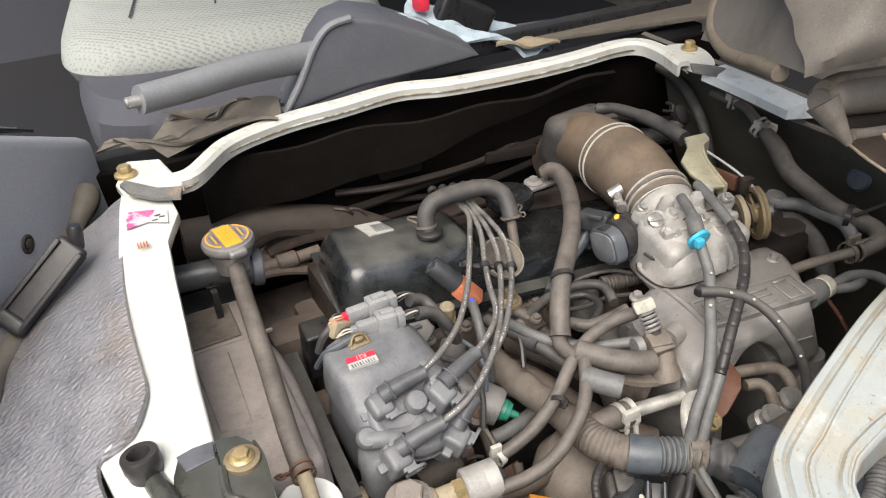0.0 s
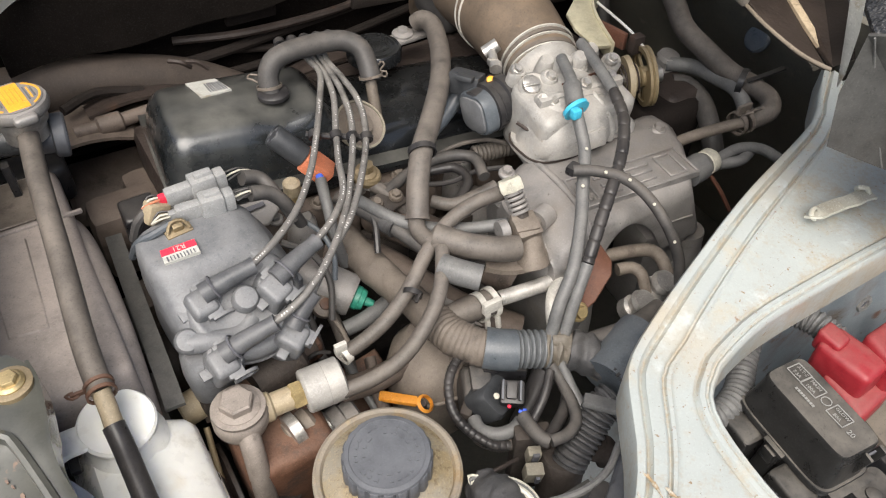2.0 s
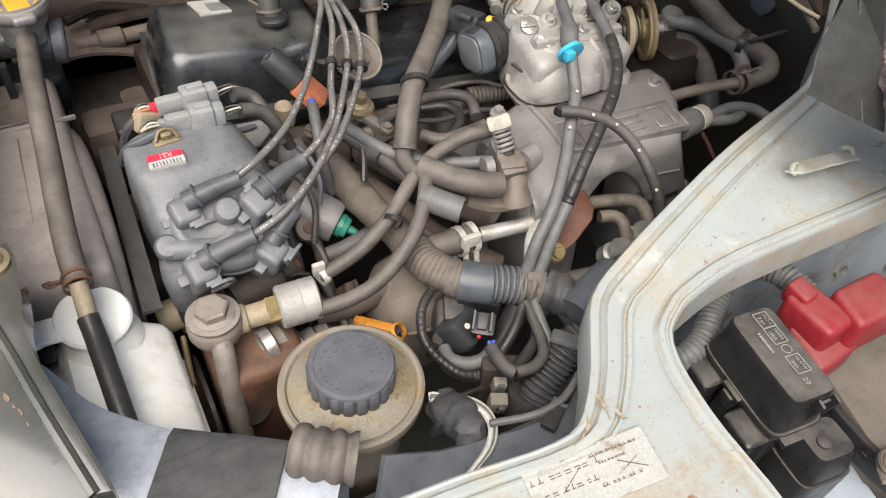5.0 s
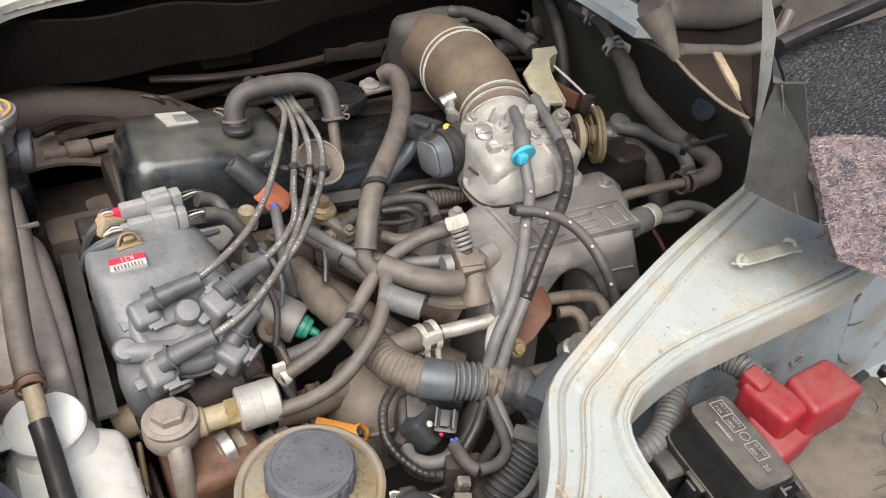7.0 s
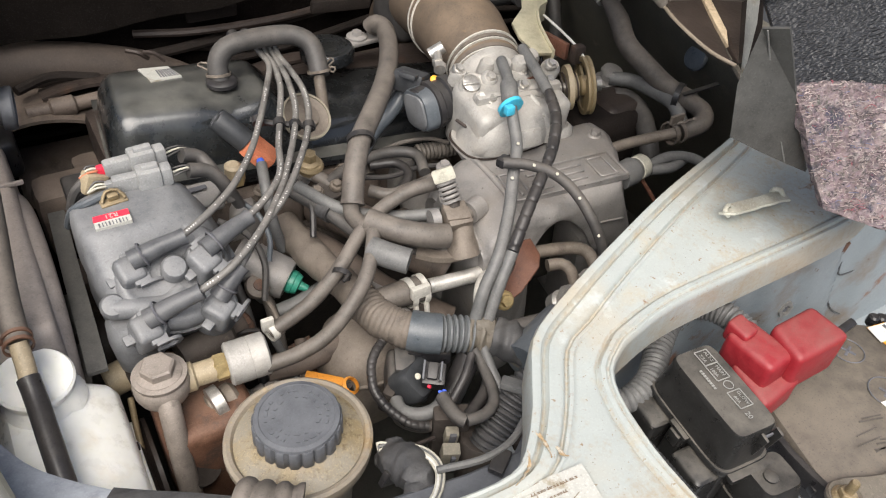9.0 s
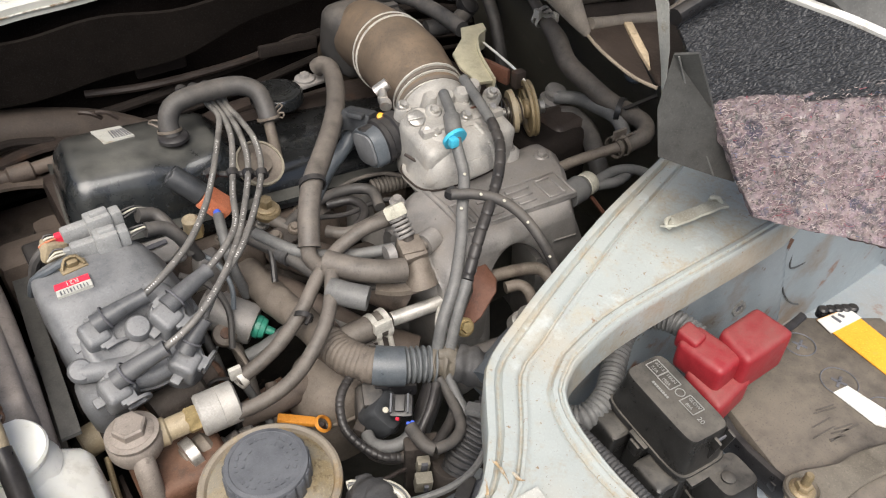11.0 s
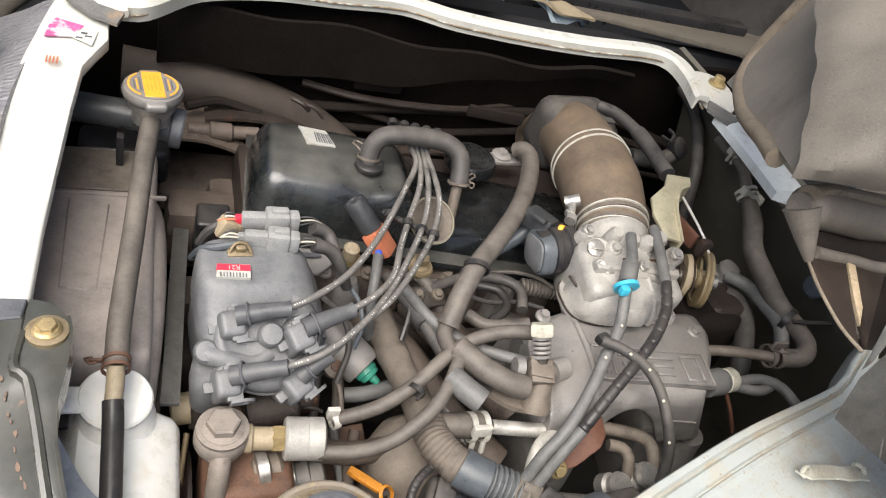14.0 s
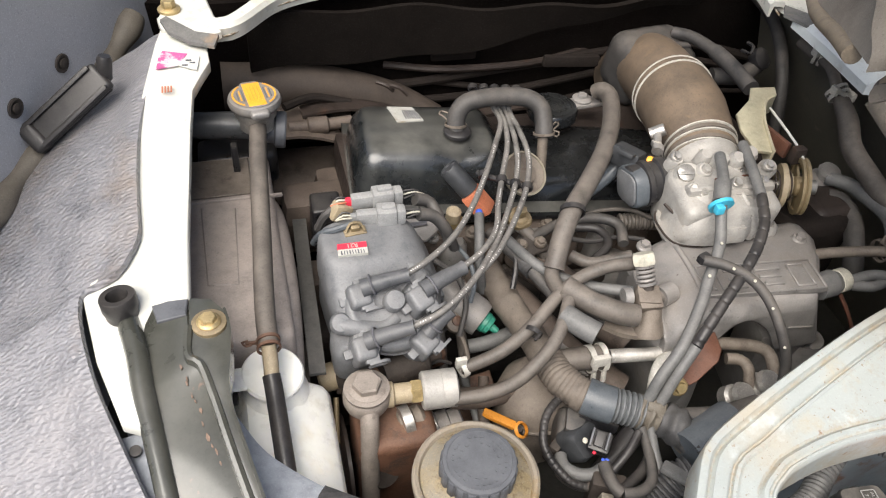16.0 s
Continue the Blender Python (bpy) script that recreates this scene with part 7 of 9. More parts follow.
for i, (dx, dy, sx, sy) in enumerate(((-0.058, 0, 0.004, 0.03), (-0.049, 0, 0.003, 0.03), (-0.030, 0.012, 0.020, 0.005), (-0.030, 0, 0.016, 0.005), (-0.030, -0.012, 0.020, 0.005), (-0.006, 0, 0.004, 0.03), (0.012, 0.012, 0.030, 0.006), (0.012, 0.001, 0.026, 0.005), (0.012, -0.010, 0.022, 0.005))):
    part("raised_bar", box((sx, sy, 0.003), nm @ pose(dx, dy, 0.004), 0.0008, 1), "alu", npl)
part("raised_frame", joined(*[box(s, nm @ pose(*p), 0.0008, 1) for s, p in (((0.022, 0.0025, 0.003), (0.048, 0.0155, 0.004)), ((0.022, 0.0025, 0.003), (0.048, -0.0155, 0.004)), ((0.0025, 0.033, 0.003), (0.038, 0, 0.004)), ((0.0025, 0.033, 0.003), (0.058, 0, 0.004)))]), "alu", npl)
for x, y in ((0.566, 0.522), (0.752, 0.496)):
    part("bolt", hex_head((x, y, 0.808 if x < 0.7 else 0.813), (0, -0.1, 1), 0.010, 0.007, 0.009), "alu", plen)
for i, x in enumerate((0.605, 0.77)):
    part("runner", tube([(x, 0.44, 0.70), (x - 0.005, 0.43, 0.63), (x - 0.01, 0.45, 0.57), (x - 0.01, 0.56, 0.60), (x - 0.01, 0.62, 0.70)], 0.027, 18, 0.012), "alu", plen)
ep = vec(*(0.773, 0.433, 0.803))
part("end_plug", turned([(0.015, -0.02), (0.0155, 0.0), (0.013, 0.003), (0.0125, 0.010)], aim(ep - vec(0.016, 0, 0), (1, 0.1, 0.05)), 20), "rubber_grey", plen, "grey rubber boot")
part("end_ring", turned([(0.0125, 0.006), (0.0138, 0.007), (0.0138, 0.017), (0.0115, 0.020), (0.006, 0.0205)], aim(ep - vec(0.016, 0, 0), (1, 0.1, 0.05)), 20), "cream", plen, "pale plastic collar")

egr = thing("spring_valve", (0.535, 0.452, 0.77), "spring-loaded vacuum valve with a pale hex cap", "valve")
part("block", box((0.024, 0.022, 0.026), Matrix.Translation((0.536, 0.451, 0.802)) @ pose(0, 0, 0, 14, 0, -14), 0.002), "dusty_brown", egr, "dusty square valve block")
part("nozzle", tube([(0.547, 0.453, 0.800), (0.568, 0.454, 0.800)], 0.0075, 14), "rubber_tan", egr)
part("base_flange", turned([(0.019, -0.003), (0.020, 0.0), (0.018, 0.003)], aim((0.545, 0.439, 0.778), (0, -0.35, 0.93)), 24), "alu", egr)
ea, eb = vec(*(0.535, 0.476, 0.838)), vec(*(0.537, 0.455, 0.812))
ew = (ea - eb).normalized()
part("cap", turned([(0.0118, -0.006), (0.0128, -0.004), (0.0128, 0.005), (0.0112, 0.007)], aim(ea, ew), 6), "cream", egr, "pale dusty hex cap")
part("spring", tube([eb.lerp(ea, 0.10 + 0.85 * i / 60) + 0.0086 * (Vector((1, 0, 0)) * math.cos(i * 2 * math.pi / 10) + ew.cross(Vector((1, 0, 0))).normalized() * math.sin(i * 2 * math.pi / 10)) for i in range(61)], 0.0018, 6, 0.004), "alu", egr, "steel coil spring")
part("core", turned([(0.007, 0), (0.007, (ea - eb).length)], aim(eb, ew), 12), "block", egr)
part("body", box((0.026, 0.024, 0.028), Matrix.Translation((0.536, 0.449, 0.799)) @ pose(0, 0, 0, 20, 0, -6), 0.003, 2), "dusty_brown", egr)
part("base", turned([(0.017, -0.012), (0.016, 0.0), (0.0145, 0.004), (0.0135, 0.024)], aim((0.538, 0.436, 0.778), (0.05, 0.5, 0.86)), 24), "dusty_brown", egr)
part("arm", tube([(0.520, 0.456, 0.804), (0.511, 0.457, 0.804)], 0.010, 12), "alu", egr)
part("arm", tube([(0.554, 0.453, 0.800), (0.571, 0.458, 0.800)], 0.012, 14), "alu", egr)
part("foot", swept([(0.492, 0.448, 0.775), (0.511, 0.435, 0.772), (0.536, 0.430, 0.770), (0.558, 0.435, 0.772)], [(-0.006, -0.003), (-0.006, 0.003), (0.006, 0.003), (0.006, -0.003)], 0.006), "dusty_brown", egr)

clip_hose = thing("vacuum_line", (0.624, 0.492, 0.830), "grey vacuum line with a cyan clip over the plenum", "hose")
part("hose", tube([(0.658, 0.567, 0.892), (0.643, 0.533, 0.892), (0.632, 0.511, 0.888), (0.624, 0.495, 0.878), (0.613, 0.465, 0.858), (0.592, 0.438, 0.842), (0.572, 0.412, 0.826), (0.542, 0.381, 0.806), (0.518, 0.366, 0.780), (0.503, 0.355, 0.745)], 0.0062, 14), "rubber_grey", clip_hose)
part("sleeve", tube([(0.639, 0.525, 0.890), (0.627, 0.502, 0.882)], 0.0092, 16), "rubber_grey", clip_hose)
part("clip", turned([(0.011, -0.003), (0.0138, -0.002), (0.0138, 0.002), (0.009, 0.003)], aim((0.625, 0.499, 0.881), (-0.03, -0.85, -0.3)), 24), "cyan", clip_hose, "cyan plastic clip")
part("clip_tongue", box((0.010, 0.008, 0.010), Matrix.Translation((0.617, 0.490, 0.884)), 0.002), "cyan", clip_hose)
for p in ((0.610, 0.460, 0.864), (0.586, 0.432, 0.848)):
    part("paint_dot", turned([(0.0017, 0), (0.0017, 0.0008), (0.0011, 0.0012)], aim(p, (0, -0.4, 0.9)), 10), "cream", clip_hose)
black = thing("wrapped_line", (0.648, 0.447, 0.820), "black hose wrapped in spiral plastic over the plenum", "hose")
bl = [(0.699, 0.585, 0.890), (0.687, 0.544, 0.889), (0.678, 0.505, 0.882), (0.666, 0.474, 0.874), (0.643, 0.445, 0.863), (0.613, 0.420, 0.850), (0.582, 0.397, 0.833), (0.554, 0.376, 0.810), (0.532, 0.362, 0.782), (0.515, 0.350, 0.750)]
part("hose", tube(bl[:3], 0.0060, 14), "rubber_grey", black)
part("wrap", tube(bl[2:8], lambda u, s: 0.0061 - 0.0008 * ((s / 0.016) % 1 < 0.12), 14, 0.0018), "black_hose", black, "black spiral wrap")
part("hose", tube(bl[7:], 0.0060, 14), "rubber_grey", black)
side = thing("clipped_hose", (0.666, 0.414, 0.800), "dark hose from a black clip down the plenum's face", "hose")
part("hose", tube([(0.583, 0.446, 0.858), (0.603, 0.434, 0.858), (0.624, 0.417, 0.852), (0.637, 0.396, 0.840), (0.644, 0.370, 0.820), (0.652, 0.353, 0.790), (0.653, 0.342, 0.760)], 0.0056, 12), "rubber", side)
part("clip", box((0.014, 0.010, 0.010), Matrix.Translation((0.585, 0.448, 0.858)) @ pose(0, 0, 0, 0, 0, 20), 0.003), "black_plastic", side, "black hose clip")
for p in ((0.604, 0.424, 0.863), (0.623, 0.410, 0.856)):
    part("paint_dot", turned([(0.0017, 0), (0.0017, 0.0008), (0.0011, 0.0012)], aim(p, (0, -0.4, 0.9)), 10), "cream", side)
for p in ((0.633, 0.383, 0.842), (0.642, 0.355, 0.812)):
    part("paint_dot", turned([(0.0015, 0), (0.0015, 0.0008), (0.0010, 0.0012)], aim(p, (-0.4, -0.4, 0.8)), 10), "cream", side)

pipe = thing("steel_pipe", (0.533, 0.432, 0.730), "bright steel water pipe with a clamped rubber end", "pipe")
part("pipe", tube([(0.496, 0.426, 0.745), (0.524, 0.422, 0.745), (0.549, 0.418, 0.746), (0.575, 0.417, 0.746)], 0.0078, 14), "bright", pipe)
part("bend", tube([(0.571, 0.417, 0.746), (0.606, 0.420, 0.747), (0.651, 0.410, 0.747), (0.674, 0.400, 0.745), (0.680, 0.388, 0.738), (0.679, 0.373, 0.725)], 0.0072, 14), "dusty_brown", pipe, "dusty bend of the pipe")
part("branch", tube([(0.570, 0.411, 0.752), (0.547, 0.404, 0.750), (0.532, 0.387, 0.742), (0.526, 0.367, 0.720)], 0.0066, 12), "pale", pipe)
part("branch", tube([(0.626, 0.399, 0.742), (0.641, 0.394, 0.742), (0.647, 0.384, 0.738), (0.647, 0.370, 0.720)], 0.0066, 12), "dusty_brown", pipe)
part("hose_end", tube([(0.441, 0.431, 0.742), (0.464, 0.430, 0.744), (0.491, 0.427, 0.745)], 0.0135, 14), "rubber_tan", pipe)
cl_at = vec(*(0.479, 0.427, 0.745))
part("clamp", joined(ring_clamp(cl_at + vec(-0.006, 0, 0), (1, 0.02, 0), 0.0142, 0.006), ring_clamp(cl_at + vec(0.008, 0, 0), (1, 0.02, 0), 0.0142, 0.006), box((0.020, 0.006, 0.014), Matrix.Translation(cl_at + vec(0, -0.012, 0.010)), 0.001)), "pale", pipe, "pale hose clamp")
for dx in (-0.004, 0.008):
    part("clamp_pin", tube([cl_at + vec(dx, -0.012, -0.008), cl_at + vec(dx, -0.016, -0.022)], 0.003, 8), "pale", pipe)
shield = thing("rust_plate", (0.582, 0.396, 0.760), "rust-red bracket plate with a zinc bolt", "bracket")
part("plate", plate([(0.585, 0.410, 0.785), (0.603, 0.415, 0.785), (0.606, 0.392, 0.772), (0.599, 0.382, 0.765), (0.569, 0.369, 0.755), (0.552, 0.368, 0.748), (0.553, 0.380, 0.752), (0.577, 0.394, 0.768)], (0.002, 0.003, -0.005), 0.0012), "copper", shield)
part("bolt", hex_head((0.547, 0.367, 0.755), (-0.1, -0.7, 0.6), 0.011, 0.008, 0.010), "brass", shield, "zinc bolt")
inj = thing("fuel_union", (0.631, 0.365, 0.720), "dusty steel hose union below the plenum", "union", "unions")
part("union", turned([(0.012, -0.02), (0.014, -0.018), (0.014, -0.006), (0.010, -0.004), (0.010, 0.004), (0.014, 0.006), (0.012, 0.012)], aim((0.626, 0.361, 0.725), (0.2, -0.4, 0.8)), 18), "steel", inj)
inj2 = thing("fuel_union", (0.656, 0.365, 0.720), "dusty steel hose union below the plenum", "union", "unions")
part("union", turned([(0.012, -0.02), (0.014, -0.018), (0.014, -0.006), (0.010, -0.004), (0.010, 0.004), (0.014, 0.006), (0.012, 0.012)], aim((0.660, 0.367, 0.730), (0.1, -0.4, 0.9)), 18), "steel", inj2)

# ---- big loom and the sensors under it ----
loom = thing("main_loom", (0.45, 0.38, 0.72), "dusty ribbed wiring loom with slate tape sleeves", "wiring loom")
part("wrap", crumpled(tube([(0.405, 0.588, 0.735), (0.411, 0.536, 0.738), (0.421, 0.477, 0.742), (0.427, 0.430, 0.745)], lambda u, s: 0.0172 + 0.0006 * math.sin(s * 130), 24, 0.003), 0.0022, 40), "loom_tape", loom, "dusty brown tape wrap")
part("conduit", crumpled(tube([(0.4265, 0.434, 0.745), (0.433, 0.408, 0.745), (0.446, 0.387, 0.745), (0.460, 0.374, 0.744)], ribbed(0.0182, 0.0010, 0.0048), 22, 0.0011), 0.0016, 55), "loom_tape", loom, "dusty tape-wrapped ribbed conduit")
part("sleeve", tube([(0.449, 0.382, 0.747), (0.462, 0.372, 0.746), (0.473, 0.366, 0.745)], 0.0196, 24), "slate", loom, "slate plastic sleeve")
part("ribbed_end", tube([(0.473, 0.367, 0.745), (0.489, 0.360, 0.743), (0.501, 0.354, 0.741)], ribbed(0.0185, 0.0040, 0.0056), 24, 0.0007), "grey_rib", loom, "grey ribbed conduit")
part("tape", crumpled(tube([(0.498, 0.357, 0.742), (0.510, 0.350, 0.741), (0.524, 0.341, 0.739)], lambda u, s: 0.0165 + 0.0022 * math.sin(s * 600), 22, 0.0016), 0.0022, 90), "leather", loom, "crumpled brown tape wrap")
part("tape", crumpled(tube([(0.519, 0.343, 0.742), (0.530, 0.332, 0.740), (0.545, 0.317, 0.736), (0.563, 0.301, 0.730)], lambda u, s: 0.0190 + 0.0010 * math.sin(s * 420), 24, 0.0018), 0.0022, 75), "tape", loom, "wrinkled dark tape wrap")
part("tape_end", crumpled(tube([(0.504, 0.350, 0.756), (0.510, 0.345, 0.758), (0.515, 0.340, 0.754)], 0.006, 10, 0.002, flat=0.35), 0.0015, 120), "leather", loom)
part("branch", tube([(0.528, 0.339, 0.745), (0.552, 0.335, 0.745), (0.585, 0.333, 0.742), (0.633, 0.341, 0.735)], 0.0105, 14), "rubber", loom)
part("rope", tube([(0.522, 0.342, 0.738), (0.532, 0.320, 0.730), (0.545, 0.305, 0.720)], 0.009, 12), "leather", loom)
part("holder", box((0.042, 0.024, 0.016), Matrix.Translation((0.465, 0.370, 0.722)) @ pose(0, 0, 0, 0, 0, -30), 0.003), "black_plastic", loom, "black plastic loom clip")
part("branch", tube([(0.497, 0.340, 0.735), (0.496, 0.320, 0.730), (0.486, 0.288, 0.728), (0.469, 0.278, 0.728), (0.452, 0.280, 0.727)], 0.0056, 12), "rubber", loom)
part("branch", tube([(0.503, 0.340, 0.735), (0.504, 0.324, 0.722), (0.488, 0.305, 0.718), (0.457, 0.288, 0.716)], 0.0056, 12), "black_hose", loom)
part("branch", tube([(0.505, 0.338, 0.738), (0.501, 0.314, 0.730), (0.498, 0.291, 0.720), (0.483, 0.279, 0.710)], 0.0050, 10), "rubber_grey", loom)
part("branch", tube([(0.497, 0.346, 0.725), (0.483, 0.339, 0.705), (0.459, 0.327, 0.680)], 0.012, 12), "black_hose", loom)
part("wire", tube([(0.487, 0.331, 0.745), (0.473, 0.318, 0.738), (0.460, 0.310, 0.730), (0.450, 0.306, 0.720)], 0.0042, 10), "black_hose", loom, "glossy black wire")
part("boot", tube([(0.530, 0.302, 0.735), (0.555, 0.311, 0.740), (0.588, 0.320, 0.745)], 0.025, 18), "slate", loom, "slate rubber boot")
for k in range(5):
    part("boot_seam", tube([Vector((0.528, 0.302, 0.757)).lerp(Vector((0.526, 0.278, 0.757)), k / 4), Vector((0.532, 0.302, 0.759)).lerp(Vector((0.530, 0.278, 0.759)), k / 4)], 0.0016, 6), "black_plastic", loom)
part("conduit", tube([(0.526, 0.285, 0.735), (0.510, 0.283, 0.728), (0.492, 0.277, 0.712), (0.477, 0.272, 0.700), (0.469, 0.269, 0.690)], ribbed(0.0165, 0.0028, 0.0052), 20, 0.0008), "tape", loom, "dusty dark ribbed conduit")
part("strap", box((0.014, 0.050, 0.007), Matrix.Translation((0.510, 0.273, 0.745)) @ pose(0, 0, 0, 0, 10, 42), 0.0025), "rubber_grey", loom, "rubber strap")
starter = thing("starter_canister", (0.485, 0.291, 0.660), "dusty black canister with a tan plug", "canister")
part("can", turned([(0.021, -0.09), (0.021, 0.0), (0.019, 0.003), (0.008, 0.004)], aim((0.470, 0.278, 0.690), (0.05, 0.1, 1)), 28), "block", starter)
part("plate", box((0.034, 0.018, 0.09), Matrix.Translation((0.451, 0.303, 0.668)) @ pose(0, 0, 0, 0, 0, -25), 0.003), "block", starter)
part("plug", joined(box((0.0125, 0.010, 0.018), Matrix.Translation((0.444, 0.290, 0.697)) @ pose(0, 0, 0, 8, 4, -25), 0.0018), box((0.0165, 0.012, 0.020), Matrix.Translation((0.437, 0.279, 0.688)) @ pose(0, 0, 0, 8, 4, -25), 0.0018)), "beige", starter, "tan wire plug")
part("plug_slot", box((0.006, 0.003, 0.013), Matrix.Translation((0.442, 0.289, 0.701)) @ pose(0, -0.0045, 0, 8, 4, -25), 0.0005), "ink_and_gaps", starter)
part("plug_slot", box((0.004, 0.003, 0.010), Matrix.Translation((0.434, 0.275, 0.692)) @ pose(0, -0.0055, 0, 8, 4, -25), 0.0005), "ink_and_gaps", starter)
part("paint_dot", turned([(0.0042, 0), (0.0042, 0.001), (0.002, 0.0014)], aim((0.460, 0.273, 0.690), (-0.2, -0.9, 0.3)), 12), "cream", starter)
part("sponge", crumpled(turned([(0.012, -0.01), (0.014, 0.0), (0.011, 0.006), (0.004, 0.008)], aim((0.500, 0.260, 0.700), (0, -0.3, 1)), 28), 0.004, 160), "near_black", starter, "crumbling black rubber plug")
part("rod", tube([(0.378, 0.290, 0.715), (0.400, 0.287, 0.715), (0.424, 0.288, 0.710)], 0.0022, 8), "iron", starter)
sens = thing("solenoid_valve", (0.452, 0.367, 0.680), "black solenoid valve with a wired connector", "valve")
part("body", box((0.044, 0.044, 0.046), Matrix.Translation((0.443, 0.373, 0.692)) @ pose(0, 0, 0, 10, 0, -25), 0.008, 3, (0.12, 0.12)), "rubber", sens)
part("flange", box((0.050, 0.012, 0.030), Matrix.Translation((0.428, 0.370, 0.690)) @ pose(0, 0, 0, 10, 0, 40), 0.004, 2), "block", sens)
part("top_rib", box((0.020, 0.026, 0.010), Matrix.Translation((0.438, 0.369, 0.722)) @ pose(0, 0, 0, 10, 0, -25), 0.003), "rubber", sens)
part("nose", stacked([(0, 0, -0.020, 0.0200, 0.0190, 4), (0, 0, -0.002, 0.0200, 0.0185, 4), (0, 0, 0.004, 0.0165, 0.0150, 4), (0, 0, 0.0048, 0.0140, 0.0125, 4)], aim((0.444, 0.350, 0.714), (0.30, -0.50, 0.75)), 32), "black_plug", sens, "square black plastic head")
part("connector", box((0.022, 0.022, 0.024), Matrix.Translation((0.453, 0.340, 0.722)) @ pose(0, 0, 0, 25, 0, -35), 0.003), "black_plastic", sens)
part("latch", box((0.010, 0.016, 0.006), Matrix.Translation((0.448, 0.335, 0.738)) @ pose(0, 0, 0, 25, 0, -35), 0.002), "black_plastic", sens)
for k in (-1, 1):
    part("guide", box((0.002, 0.018, 0.006), Matrix.Translation((0.447, 0.334, 0.740)) @ pose(0, 0, 0, 25, 0, -35) @ pose(0.008 * k, 0, 0), 0.0006), "black_cap", sens)
part("paint_dot", turned([(0.0030, 0), (0.0030, 0.0008), (0.0016, 0.0012)], aim((0.435, 0.340, 0.732), (0.2, -0.4, 0.9)), 12), "cream", sens)
for p, k in (((0.439, 0.326, 0.731), "red_print"), ((0.446, 0.318, 0.728), "blue"), ((0.450, 0.317, 0.728), "blue"), ((0.445, 0.315, 0.726), "blue")):
    part("seal", turned([(0.0015, -0.001), (0.0018, 0.001), (0.0015, 0.002)], aim(p, (0.4, -0.8, 0.2)), 10), k, sens)
part("sleeve", tube([(0.447, 0.315, 0.724), (0.446, 0.301, 0.725), (0.447, 0.289, 0.725), (0.452, 0.282, 0.724)], 0.0066, 12), "rubber", sens)
part("hose", tube([(0.427, 0.392, 0.735), (0.411, 0.380, 0.735), (0.401, 0.367, 0.730), (0.396, 0.349, 0.722), (0.402, 0.332, 0.712), (0.414, 0.314, 0.705), (0.429, 0.307, 0.700)], lambda u, s: 0.0046 - 0.0005 * ((s / 0.006) % 1 < 0.2), 12, 0.0012), "black_hose", sens, "black sleeved loop")
part("hose", tube([(0.417, 0.346, 0.700), (0.415, 0.333, 0.702), (0.425, 0.320, 0.704), (0.440, 0.316, 0.706), (0.450, 0.319, 0.708)], 0.0066, 12), "rubber_grey", sens)
part("elbow", tube([(0.416, 0.345, 0.695), (0.412, 0.329, 0.695), (0.426, 0.316, 0.690), (0.442, 0.311, 0.690)], 0.0062, 12), "rubber_tan", sens)
wrap = thing("taped_wires", (0.370, 0.238, 0.770), "taped bundle of white wires by the crossmember", "wiring")
part("tape", crumpled(tube([(0.365, 0.266, 0.752), (0.366, 0.251, 0.768), (0.368, 0.234, 0.778), (0.365, 0.218, 0.780), (0.350, 0.203, 0.775)], lambda u, s: 0.0110 + 0.0050 * math.sin(math.pi * min(1, u * 1.3)) + 0.0006 * math.sin(s * 520), 20, 0.0018), 0.0026, 90), "tape", wrap, "wrinkled black tape")
part("tape_tail", crumpled(box((0.020, 0.006, 0.016), Matrix.Translation((0.356, 0.243, 0.765)) @ pose(0, 0, 0, 0, 25, 10), 0.002, 2), 0.002, 120), "black_plastic", wrap, "torn end of black tape")
for i in range(5):
    part("wire", tube([Vector((0.356, 0.252, 0.768)) + vec(0.0, 0.0022 * i, 0), Vector((0.356, 0.258, 0.772)) + vec(0.0, 0.0026 * i, 0.001 * i), Vector((0.364, 0.255, 0.776)) + vec(0.0, 0.002 * i, 0), Vector((0.377, 0.239, 0.784)) + vec(0.0012 * i, 0.0014 * i, 0), Vector((0.379, 0.219, 0.790)) + vec(0.0016 * i, 0.0008 * i, 0), Vector((0.366, 0.201, 0.794)) + vec(0.0018 * i, 0, 0), Vector((0.343, 0.189, 0.792)) + vec(0.0018 * i, 0, 0)], 0.0012 + 0.0002 * (i % 2), 6), ("cream", "paper", "cream", "rubber_grey", "cream")[i], wrap)
green = thing("green_sensor", (0.399, 0.544, 0.690), "green plastic temperature sensor plug in a dusty housing", "sensor")
g_way = vec(0.64, -0.62, -0.30).normalized()
g_at = vec(0.391, 0.519, 0.712)
part("plug", turned([(0.0118, -0.030), (0.0118, -0.002), (0.0105, 0.002), (0.0070, 0.0025), (0.0050, 0.003), (0.0040, 0.012), (0.002, 0.0125)], aim(g_at, g_way), 16), "green", green)
part("plug_collar", turned([(0.0118, -0.010), (0.0130, -0.009), (0.0130, -0.004), (0.0118, -0.003)], aim(g_at, g_way), 12, ring_only=True), "green", green)
part("housing", box((0.045, 0.055, 0.04), Matrix.Translation((0.372, 0.572, 0.690)) @ pose(0, 0, 0, 20, 0, 20), 0.012, 3), "alu", green)
part("holder", turned([(0.0200, -0.070), (0.0225, -0.045), (0.0225, -0.014), (0.0212, -0.010), (0.0165, -0.010), (0.0150, -0.020)], aim(g_at, g_way), 28), "alu", green, "dusty cast holder")
